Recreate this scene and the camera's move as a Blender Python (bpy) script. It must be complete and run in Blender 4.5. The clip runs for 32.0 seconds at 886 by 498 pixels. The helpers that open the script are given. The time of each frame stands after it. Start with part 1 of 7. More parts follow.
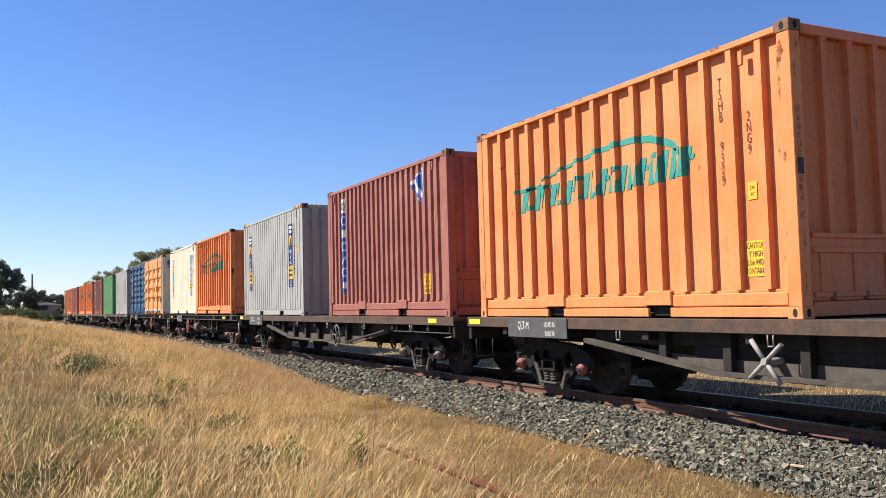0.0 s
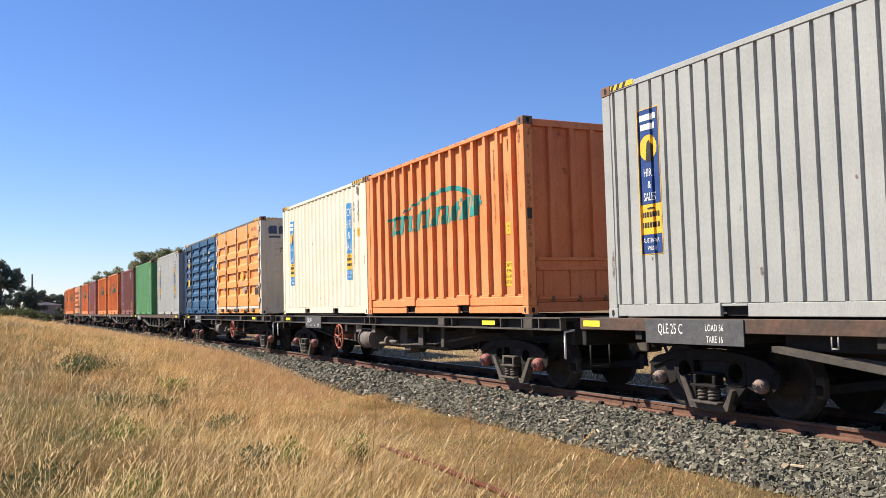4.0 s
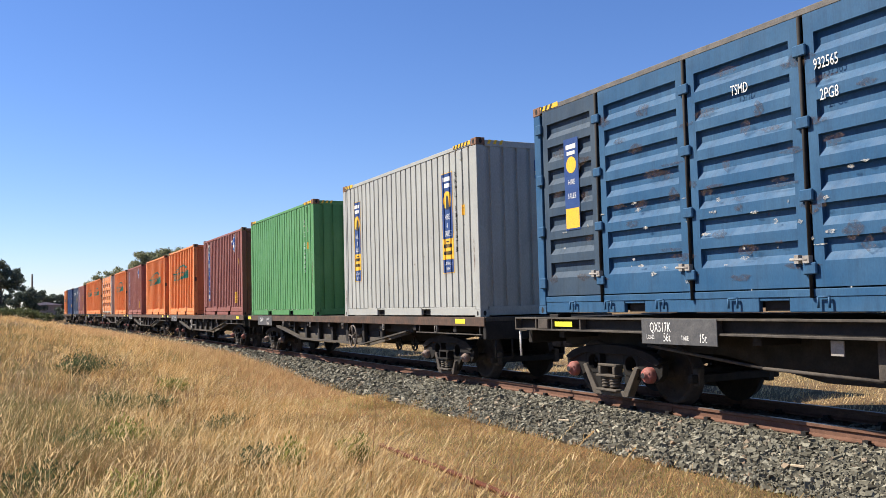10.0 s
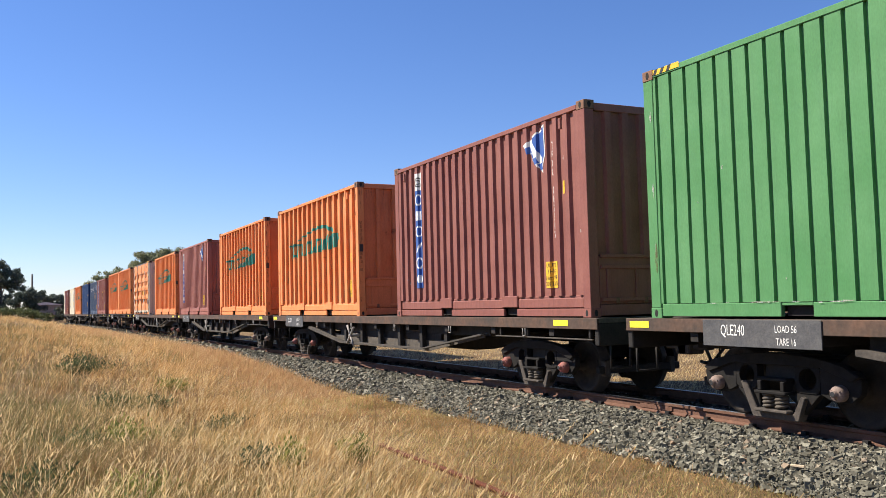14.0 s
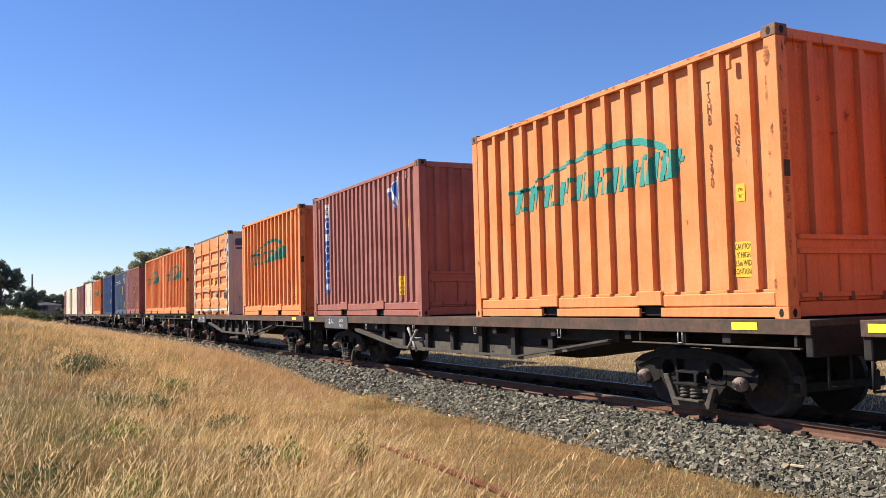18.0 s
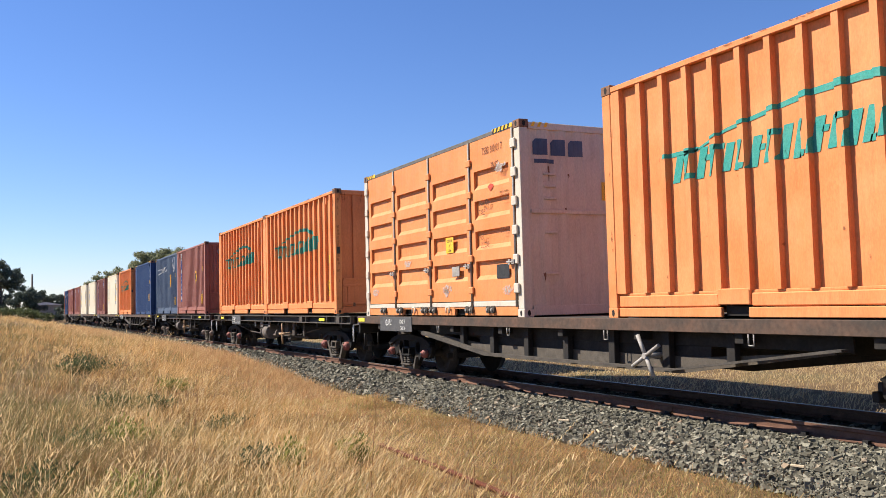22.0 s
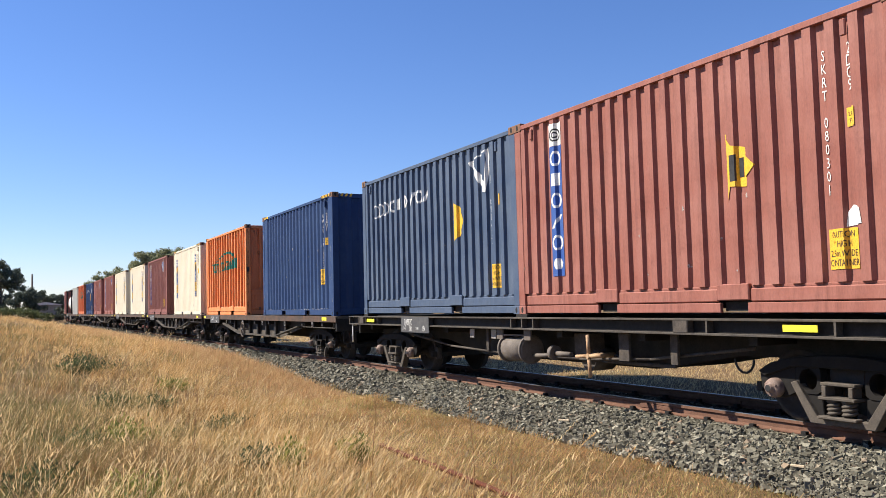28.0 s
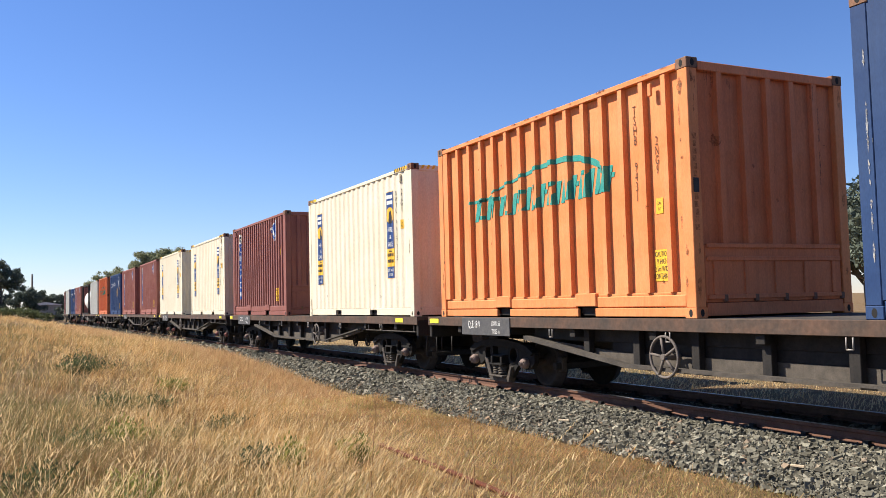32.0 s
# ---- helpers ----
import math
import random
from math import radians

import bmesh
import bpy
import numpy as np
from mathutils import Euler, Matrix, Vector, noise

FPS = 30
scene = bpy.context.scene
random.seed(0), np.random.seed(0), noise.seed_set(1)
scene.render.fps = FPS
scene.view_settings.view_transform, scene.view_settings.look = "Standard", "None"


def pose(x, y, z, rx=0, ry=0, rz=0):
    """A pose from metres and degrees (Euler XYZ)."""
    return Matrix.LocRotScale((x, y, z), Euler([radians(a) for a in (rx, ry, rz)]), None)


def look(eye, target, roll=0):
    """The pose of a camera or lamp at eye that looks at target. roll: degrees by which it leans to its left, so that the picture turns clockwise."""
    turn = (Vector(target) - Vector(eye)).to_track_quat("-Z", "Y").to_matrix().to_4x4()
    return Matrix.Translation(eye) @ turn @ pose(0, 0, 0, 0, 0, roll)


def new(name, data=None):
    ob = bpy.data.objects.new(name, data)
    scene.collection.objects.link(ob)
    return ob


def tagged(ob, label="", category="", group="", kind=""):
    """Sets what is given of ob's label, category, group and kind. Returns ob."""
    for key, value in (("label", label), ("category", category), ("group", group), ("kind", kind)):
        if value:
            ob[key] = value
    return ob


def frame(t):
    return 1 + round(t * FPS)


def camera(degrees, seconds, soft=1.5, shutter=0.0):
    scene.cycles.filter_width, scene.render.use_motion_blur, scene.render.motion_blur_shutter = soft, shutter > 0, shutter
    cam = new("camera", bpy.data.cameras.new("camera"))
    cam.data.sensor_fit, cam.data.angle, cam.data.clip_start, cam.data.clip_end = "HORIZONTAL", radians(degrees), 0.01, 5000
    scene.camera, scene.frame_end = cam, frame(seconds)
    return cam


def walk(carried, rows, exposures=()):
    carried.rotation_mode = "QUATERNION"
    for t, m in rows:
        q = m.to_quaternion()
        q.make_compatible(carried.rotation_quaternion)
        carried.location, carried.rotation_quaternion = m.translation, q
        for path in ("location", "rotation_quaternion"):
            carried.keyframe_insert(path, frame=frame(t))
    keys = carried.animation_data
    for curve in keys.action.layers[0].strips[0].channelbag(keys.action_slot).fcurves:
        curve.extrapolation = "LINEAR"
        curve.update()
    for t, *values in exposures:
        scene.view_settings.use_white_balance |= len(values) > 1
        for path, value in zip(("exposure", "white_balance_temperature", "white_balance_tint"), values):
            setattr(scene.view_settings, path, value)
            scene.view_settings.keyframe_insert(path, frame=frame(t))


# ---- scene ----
EYE = (0.0, 0.0, 1.29)
cam = camera(54.05, 32.0, 0.65)
VIEW = look(EYE, (-0.89346, 0.44487, 1.29 + 0.06181), -1.447)
walk(cam, [(0.0, VIEW), (32.0, VIEW)])

# ---- light ----
SUN_EL, SUN_X, SUN_Y = radians(46), 0.62, 0.785      # the light travels towards +x, +y
world = bpy.data.worlds.new("sky")
scene.world = world
world.use_nodes = True
sky = world.node_tree.nodes.new("ShaderNodeTexSky")
sky.sky_type = "NISHITA"
sky.sun_disc = False
sky.sun_elevation = SUN_EL
sky.sun_rotation = math.atan2(-SUN_X, -SUN_Y)
sky.altitude, sky.air_density, sky.dust_density, sky.ozone_density = 800.0, 1.1, 0.05, 4.0
bg = world.node_tree.nodes["Background"]
deep = world.node_tree.nodes.new("ShaderNodeHueSaturation")
deep.inputs["Saturation"].default_value, deep.inputs["Value"].default_value = 1.12, 1.0
world.node_tree.links.new(sky.outputs["Color"], deep.inputs["Color"])
tint = world.node_tree.nodes.new("ShaderNodeMix")
tint.data_type, tint.blend_type = "RGBA", "MULTIPLY"
tint.inputs[0].default_value, tint.inputs[7].default_value = 1.0, (0.93, 0.93, 1.17, 1)
world.node_tree.links.new(deep.outputs["Color"], tint.inputs[6])
world.node_tree.links.new(tint.outputs[2], bg.inputs["Color"])
bg.inputs["Strength"].default_value = 0.066
sun = new("sun", bpy.data.lights.new("sun", "SUN"))
sun.data.energy, sun.data.angle, sun.data.color = 5.0, radians(0.53), (1.0, 0.93, 0.82)
way = Vector((SUN_X * math.cos(SUN_EL), SUN_Y * math.cos(SUN_EL), -math.sin(SUN_EL)))
sun.matrix_world = Matrix.Translation((-40, -40, 60)) @ way.to_track_quat("-Z", "Y").to_matrix().to_4x4()
scene.view_settings.exposure = 0.98

# ---- the line and the train's run along it ----
YC = 7.77            # centre line of the track; rail tops are at z = 0
LINE = []            # every half metre backwards from the start of the bend


def lay_line():
    x, y, turn = -40.0, YC, 0.0
    LINE.append((x, y, turn))
    for i in range(640):
        s = (i + 1) * 0.5
        turn = s / 3500 if s < 68 else max(68 / 3500 - (s - 68) / 200, -0.6)
        x, y = x - 0.5 * math.cos(turn), y - 0.5 * math.sin(turn)
        LINE.append((x, y, turn))


lay_line()


def line_at(u):
    """Place and heading on the centre line, u metres along it."""
    if u >= -40:
        return u, YC, 0.0
    s = (-40 - u) * 2
    i = min(int(s), len(LINE) - 2)
    f = s - i
    a, b = LINE[i], LINE[i + 1]
    return tuple(p + (q - p) * f for p, q in zip(a, b))


RUN = [(0, 0), (0.5, 2.36), (1, 4.59), (1.5, 7.09), (2, 9.37), (2.5, 11.65), (3, 13.97), (3.5, 16.28), (4, 18.58), (5, 23.15),
       (6, 27.69), (7, 32.22), (8, 36.75), (9, 41.31), (10, 45.86), (11, 50.40), (12, 55.06), (13, 59.68), (14, 64.32),
       (15, 68.99), (16, 73.65), (17, 78.32), (18, 83.08), (19, 87.80), (20, 92.53), (21, 97.22), (22, 101.89), (23, 106.61),
       (24, 111.43), (25, 116.2), (26, 120.98), (27, 125.79), (28, 130.67), (29, 135.57), (30, 140.52), (31, 145.52), (32, 150.53)]


def run_at(t):
    for (a, p), (b, q) in zip(RUN, RUN[1:]):
        if t <= b:
            return p + (q - p) * (t - a) / (b - a)
    return RUN[-1][1]


def on_line(u, z):
    x, y, turn = line_at(u)
    return pose(x, y, z, 0, 0, math.degrees(turn))


MOVING = []          # (thing, place along the train at the start, height)
SWAYING = []         # (stem, the wind's bearing, phase, seconds of a nod, degrees)
TURNING = []         # (wheelset, its place in the bogie, place along the train)


def motions():
    for stem, way, phase, period, most in SWAYING:
        spot, axis = stem.matrix_basis.copy(), (-math.sin(way), math.cos(way), 0)
        rows = []
        for i in range(81):
            t = i * 0.4
            gust = 0.6 + 0.4 * math.sin(t * 0.37 + phase)
            nod = most * gust * math.sin(math.tau * t / period + phase)
            rows.append((t, spot @ Matrix.Rotation(radians(nod), 4, axis)))
        walk(stem, rows)
    for thing, u, z in MOVING:
        walk(thing, [(t, on_line(u + d, z)) for t, d in RUN])
    for wheelset, place, u in TURNING:
        times = [i / 10 for i in range(321) if -34 < u + run_at(i / 10) < 6]
        if not times:
            continue
        times = ([0.0] if times[0] > 0.05 else []) + times + ([32.0] if times[-1] < 31.95 else [])
        first = run_at(times[1])
        rows = []
        for t in times:
            gone = min(max(run_at(t), first), run_at(times[-2] if times[-1] == 32.0 else times[-1])) - first
            rows.append((t, place @ Matrix.Rotation(gone / 0.37, 4, "Y")))
        walk(wheelset, rows)


# ---- materials ----
def material(name, base, rough=0.6, metal=0.0, spec=0.5):
    m = bpy.data.materials.new(name)
    m.use_nodes = True
    b = m.node_tree.nodes["Principled BSDF"]
    b.inputs["Base Color"].default_value = (*base, 1)
    b.inputs["Roughness"].default_value = rough
    b.inputs["Metallic"].default_value = metal
    b.inputs["Specular IOR Level"].default_value = spec
    return m


class Graph:
    """Short hand for a material's nodes."""

    def __init__(self, m):
        self.m, self.t = m, m.node_tree
        self.bsdf = self.t.nodes["Principled BSDF"]

    def node(self, kind, **values):
        n = self.t.nodes.new(kind)
        for k, v in values.items():
            n.inputs[k.replace("_", " ")].default_value = v
        return n

    def link(self, a, b):
        self.t.links.new(a, b)

    def coords(self, scale, kind="Object"):
        c = self.node("ShaderNodeTexCoord")
        s = self.node("ShaderNodeMapping")
        s.inputs["Scale"].default_value = scale
        self.link(c.outputs[kind], s.inputs["Vector"])
        return s.outputs["Vector"]

    def noise(self, scale, detail=4.0, rough=0.6, stretch=(1, 1, 1), kind="Object"):
        n = self.node("ShaderNodeTexNoise", Scale=scale, Detail=detail, Roughness=rough)
        self.link(self.coords(stretch, kind), n.inputs["Vector"])
        return n.outputs["Fac"]

    def ramp(self, fac, stops):
        r = self.node("ShaderNodeValToRGB")
        while len(r.color_ramp.elements) < len(stops):
            r.color_ramp.elements.new(0.5)
        for e, (p, c) in zip(r.color_ramp.elements, stops):
            e.position = p
            e.color = (*c, 1) if len(c) == 3 else c
        self.link(fac, r.inputs["Fac"])
        return r.outputs["Color"]

    def mix(self, fac, a, b, mode="MIX"):
        n = self.t.nodes.new("ShaderNodeMix")
        n.data_type, n.blend_type = "RGBA", mode
        for value, key in ((fac, 0), (a, 6), (b, 7)):
            if isinstance(value, (int, float)):
                n.inputs[key].default_value = value
            elif isinstance(value, tuple):
                n.inputs[key].default_value = (*value, 1)
            else:
                self.link(value, n.inputs[key])
        return n.outputs[2]

    def bump(self, height, strength, distance):
        n = self.node("ShaderNodeBump", Strength=strength, Distance=distance)
        self.link(height, n.inputs["Height"])
        self.link(n.outputs["Normal"], self.bsdf.inputs["Normal"])

    def colour(self, c):
        self.link(c, self.bsdf.inputs["Base Color"])

    def rough(self, c):
        self.link(c, self.bsdf.inputs["Roughness"])


def paint(name, base, fade, grime=0.35, rust=0.5, gloss=0.55):
    """Weathered container paint: sun-faded patches, rain streaks, rust spots and scratches."""
    m = material(name, base, gloss, 0.0, 0.18)
    g = Graph(m)
    c = g.mix(g.ramp(g.noise(1.1, 5, 0.6), [(0.35, (0, 0, 0)), (0.7, (1, 1, 1))]), base, fade)
    streak = g.ramp(g.noise(2.2, 6, 0.65, (6, 6, 0.45)), [(0.48, (0, 0, 0)), (0.75, (1, 1, 1))])
    dark = tuple(v * 0.55 + 0.01 for v in base)
    c = g.mix(g.mix(grime, (0, 0, 0), streak), c, dark)
    stain = g.ramp(g.noise(3.6, 8, 0.72), [(0.52, (0, 0, 0)), (0.74, (1, 1, 1))])
    c = g.mix(g.mix(grime * 0.9, (0, 0, 0), stain), c, tuple(v * 0.62 + 0.012 for v in base))
    spots = g.ramp(g.noise(9, 8, 0.75), [(0.66, (0, 0, 0)), (0.72, (1, 1, 1))])
    c = g.mix(g.mix(rust, (0, 0, 0), spots), c, (0.16, 0.065, 0.03))
    fine = g.ramp(g.noise(70, 4, 0.6, (1, 1, 0.35)), [(0.3, (0.86, 0.86, 0.86)), (0.75, (1.1, 1.1, 1.1))])
    c = g.mix(1.0, c, fine, "MULTIPLY")
    g.colour(c)
    g.rough(g.ramp(g.noise(5, 4), [(0.3, (gloss - 0.08,) * 3), (0.7, (gloss + 0.18,) * 3)]))
    g.bump(g.noise(3.2, 3, 0.5), 0.25, 0.02)
    return m


def worn_metal(name, base, second, rough=0.75, scale=6.0, metal=0.0):
    m = material(name, base, rough, metal, 0.25)
    g = Graph(m)
    c = g.mix(g.ramp(g.noise(scale, 6, 0.65), [(0.35, (0, 0, 0)), (0.68, (1, 1, 1))]), base, second)
    c = g.mix(1.0, c, g.ramp(g.noise(scale * 9, 4), [(0.3, (0.75, 0.75, 0.75)), (0.7, (1.15, 1.15, 1.15))]), "MULTIPLY")
    g.colour(c)
    g.bump(g.noise(scale * 7, 4), 0.3, 0.006)
    return m


def film(name, base, second, cover):
    """A broken film of dirt or rust with the paint showing through it."""
    m = worn_metal(name, base, second, 0.85, 9)
    g = Graph(m)
    holes = g.ramp(g.noise(22, 6, 0.7), [(0.38, (0, 0, 0)), (0.62, (cover,) * 3)])
    clear = g.node("ShaderNodeBsdfTransparent")
    mix = g.node("ShaderNodeMixShader")
    g.link(holes, mix.inputs["Fac"])
    g.link(clear.outputs[0], mix.inputs[1])
    g.link(g.bsdf.outputs[0], mix.inputs[2])
    out = [n for n in g.t.nodes if n.type == "OUTPUT_MATERIAL"][0]
    g.link(mix.outputs[0], out.inputs["Surface"])
    return m


ORANGE = paint("orange_paint", (0.68, 0.215, 0.07), (0.73, 0.295, 0.12), 0.32, 0.5)
# Redder orange for the ends, darkened to put their shade into the colour
ORANGE_END = paint("shaded_red_orange_paint", (0.60, 0.175, 0.068), (0.66, 0.225, 0.098), 0.45, 0.6)
ORANGE_RED = paint("faded_red_orange_paint", (0.57, 0.155, 0.062), (0.62, 0.21, 0.095), 0.3, 0.5)
DOOR_ORANGE = paint("bright_orange_paint", (0.70, 0.25, 0.055), (0.73, 0.33, 0.10), 0.2, 0.35, 0.4)
DOOR_FADED = paint("chalky_faded_orange_paint", (0.643, 0.213, 0.0691), (0.679, 0.285, 0.115), 0.3, 0.4, 0.5)
MAROON_PALE = paint("sun_faded_maroon_paint", (0.27, 0.096, 0.07), (0.345, 0.152, 0.118), 0.65, 0.9)
MAROON = paint("maroon_paint", (0.28, 0.098, 0.074), (0.36, 0.155, 0.12), 0.45, 0.7)
BROWN = paint("brown_paint", (0.213, 0.0775, 0.0625), (0.275, 0.112, 0.0875), 0.4, 0.7)
GREY = paint("pale_grey_paint", (0.318, 0.318, 0.294), (0.378, 0.379, 0.349), 0.2, 0.35)
CREAM = paint("cream_paint", (0.646, 0.57, 0.418), (0.703, 0.636, 0.494), 0.15, 0.3)
GREEN = paint("green_paint", (0.072, 0.211, 0.075), (0.105, 0.254, 0.105), 0.25, 0.3)
NAVY = paint("navy_paint", (0.019, 0.045, 0.124), (0.033, 0.066, 0.152), 0.3, 0.3)
SLATE = paint("faded_dark_blue_paint", (0.057, 0.085, 0.142), (0.1, 0.13, 0.18), 0.35, 0.6)
BLUE = paint("mid_blue_paint", (0.018, 0.074, 0.158), (0.046, 0.112, 0.195), 0.6, 0.8)
GREY_BLUE = paint("dirty_grey_blue_paint", (0.028, 0.052, 0.085), (0.06, 0.085, 0.11), 0.7, 0.8)
POST_WHITE = paint("dirty_white_paint", (0.52, 0.46, 0.37), (0.60, 0.54, 0.45), 0.35, 0.5)
CASTING = worn_metal("corner_steel", (0.13, 0.075, 0.048), (0.24, 0.12, 0.07))
DARK = material("painted_hole_shade", (0.012, 0.011, 0.01), 0.95)
STEEL_GREY = worn_metal("deck_grey_steel", (0.045, 0.039, 0.033), (0.095, 0.080, 0.064), 0.75, 4)
RUST_FILM = film("brown_rust_film", (0.19, 0.08, 0.042), (0.11, 0.055, 0.032), 0.75)
DIRT_FILM = film("brown_dirt_film", (0.10, 0.06, 0.04), (0.06, 0.04, 0.03), 0.5)
BARE_FILM = film("pale_bare_metal", (0.55, 0.54, 0.50), (0.35, 0.32, 0.28), 0.9)
BLACK_STEEL = worn_metal("black_underframe_steel", (0.013, 0.0117, 0.0111), (0.0292, 0.0247, 0.0208), 0.75, 5)
BOGIE_STEEL = worn_metal("dusty_bogie_steel", (0.045, 0.038, 0.033), (0.10, 0.082, 0.066), 0.85, 8)
RED_CAP = worn_metal("faded_red_axle_cap", (0.29, 0.085, 0.07), (0.24, 0.11, 0.09), 0.7, 8)
GREY_CAP = worn_metal("grey_pink_axle_cap", (0.25, 0.175, 0.145), (0.15, 0.11, 0.09), 0.7, 8)
BRAKE_GREY = worn_metal("dull_grey_brake_wheel", (0.16, 0.135, 0.115), (0.11, 0.09, 0.075), 0.75, 8)
RAIL_SIDE = worn_metal("rusty_rail", (0.11, 0.055, 0.035), (0.17, 0.085, 0.055), 0.85, 10)
RAIL_TOP = worn_metal("polished_rail_head", (0.35, 0.33, 0.31), (0.26, 0.24, 0.22), 0.35, 14, 0.8)
BRAKE_RED = worn_metal("faded_red_brake_wheel", (0.42, 0.12, 0.075), (0.33, 0.11, 0.07), 0.7, 7)
PALE_METAL = worn_metal("pale_grey_metal", (0.36, 0.34, 0.31), (0.25, 0.22, 0.19), 0.6, 7)
TIMBER = worn_metal("weathered_sleeper_timber", (0.10, 0.075, 0.055), (0.16, 0.125, 0.095), 0.9, 8)
YELLOW = worn_metal("yellow_reflector", (0.85, 0.78, 0.05), (0.8, 0.66, 0.05), 0.4, 9)
LABEL_YELLOW = worn_metal("yellow_label", (0.78, 0.46, 0.03), (0.72, 0.40, 0.05), 0.6, 7)
WHITE = worn_metal("white_paint", (0.78, 0.77, 0.73), (0.62, 0.6, 0.56), 0.6, 9)
BLACK = worn_metal("black_paint", (0.02, 0.02, 0.022), (0.05, 0.048, 0.045), 0.6, 9)
BROWN_INK = worn_metal("brown_black_lettering", (0.075, 0.035, 0.02), (0.14, 0.06, 0.03), 0.6, 9)
TEAL = worn_metal("teal_paint", (0.02, 0.27, 0.23), (0.07, 0.30, 0.24), 0.55, 7)
STRIP_BLUE = worn_metal("royal_blue_strip", (0.03, 0.085, 0.31), (0.06, 0.12, 0.32), 0.5, 7)
STRIP_NAVY = worn_metal("navy_strip", (0.02, 0.05, 0.17), (0.03, 0.07, 0.2), 0.5, 7)
STRIP_CYAN = worn_metal("bright_blue_strip", (0.05, 0.22, 0.45), (0.07, 0.26, 0.48), 0.5, 7)
SIGN_GREY = worn_metal("grey_sign_board", (0.065, 0.065, 0.0683), (0.104, 0.101, 0.0975), 0.7, 7)
ROOF_DARK = worn_metal("dark_roof_edge", (0.09, 0.085, 0.08), (0.16, 0.14, 0.12), 0.7, 7)
EDGE_RUST = worn_metal("rust_stained_deck_edge", (0.055, 0.044, 0.036), (0.125, 0.070, 0.046), 0.8, 2.2)
STREAM_RED = worn_metal("red_mark", (0.55, 0.06, 0.03), (0.45, 0.08, 0.05), 0.6, 7)

# ---- mesh helpers ----
MESHES = {}


def empty(name, place=None):
    ob = new(name)
    ob.empty_display_size = 0.2
    if place is not None:
        ob.matrix_world = place
    return ob


def mesh_from(bm, name, mat):
    me = bpy.data.meshes.new(name)
    bm.to_mesh(me)
    bm.free()
    for m in (mat if isinstance(mat, (list, tuple)) else (mat,)):
        me.materials.append(m)
    return me


def piece(name, mesh, parent, place=None, label=""):
    ob = new(name, mesh)
    ob.parent = parent
    if place is not None:
        ob.matrix_basis = place if isinstance(place, Matrix) else Matrix.Translation(place)
    if label:
        ob["label"] = label
    return ob


def part(name, bm, mat, parent, label="", kind=""):
    ob = piece(name, mesh_from(bm, name, mat), parent, None, label)
    if kind:
        ob["kind"] = kind
    return ob


def add_box(bm, x0, x1, y0, y1, z0, z1, slot=0):
    v = [bm.verts.new(p) for p in ((x0, y0, z0), (x1, y0, z0), (x1, y1, z0), (x0, y1, z0),
                                   (x0, y0, z1), (x1, y0, z1), (x1, y1, z1), (x0, y1, z1))]
    for f in ((3, 2, 1, 0), (4, 5, 6, 7), (0, 1, 5, 4), (1, 2, 6, 5), (2, 3, 7, 6), (3, 0, 4, 7)):
        bm.faces.new([v[i] for i in f]).material_index = slot
    return v


def box(name, x0, x1, y0, y1, z0, z1, mat, parent, bevel=0.006, label=""):
    """A box with softened edges as a part; alike boxes share one mesh."""
    sx, sy, sz = round(x1 - x0, 4), round(y1 - y0, 4), round(z1 - z0, 4)
    key = (sx, sy, sz, bevel, mat.name)
    if key not in MESHES:
        bm = bmesh.new()
        add_box(bm, -sx / 2, sx / 2, -sy / 2, sy / 2, -sz / 2, sz / 2)
        b = min(bevel, 0.3 * min(sx, sy, sz))
        if b > 0.0005:
            bmesh.ops.bevel(bm, geom=bm.edges[:], offset=b, segments=1, affect="EDGES")
        MESHES[key] = mesh_from(bm, name, mat)
    return piece(name, MESHES[key], parent, ((x0 + x1) / 2, (y0 + y1) / 2, (z0 + z1) / 2), label)


def add_tube(bm, a, b, r, sides=10, r2=None, cap=True, slot=0):
    a, b = Vector(a), Vector(b)
    q = (b - a).to_track_quat("Z", "Y")
    ring = []
    for p, rad in ((a, r), (b, r if r2 is None else r2)):
        ring.append([bm.verts.new(p + q @ Vector((rad * math.cos(i * math.tau / sides), rad * math.sin(i * math.tau / sides), 0)))
                     for i in range(sides)])
    for i in range(sides):
        j = (i + 1) % sides
        f = bm.faces.new((ring[0][i], ring[0][j], ring[1][j], ring[1][i]))
        f.smooth, f.material_index = True, slot
    if cap:
        bm.faces.new(ring[0][::-1]).material_index = slot
        bm.faces.new(ring[1]).material_index = slot


def add_lathe(bm, axis_y, profile, sides=28, x=0.0, z=0.0):
    """A turned body about an axis along y: profile of (y, radius)."""
    rings = []
    for y, r in profile:
        rings.append([bm.verts.new((x + r * math.cos(i * math.tau / sides), axis_y + y, z + r * math.sin(i * math.tau / sides)))
                      for i in range(sides)])
    for a, b in zip(rings, rings[1:]):
        for i in range(sides):
            j = (i + 1) % sides
            f = bm.faces.new((a[i], a[j], b[j], b[i]))
            f.smooth = True
    bm.faces.new(rings[0])
    bm.faces.new(rings[-1][::-1])
    bmesh.ops.recalc_face_normals(bm, faces=bm.faces[:])


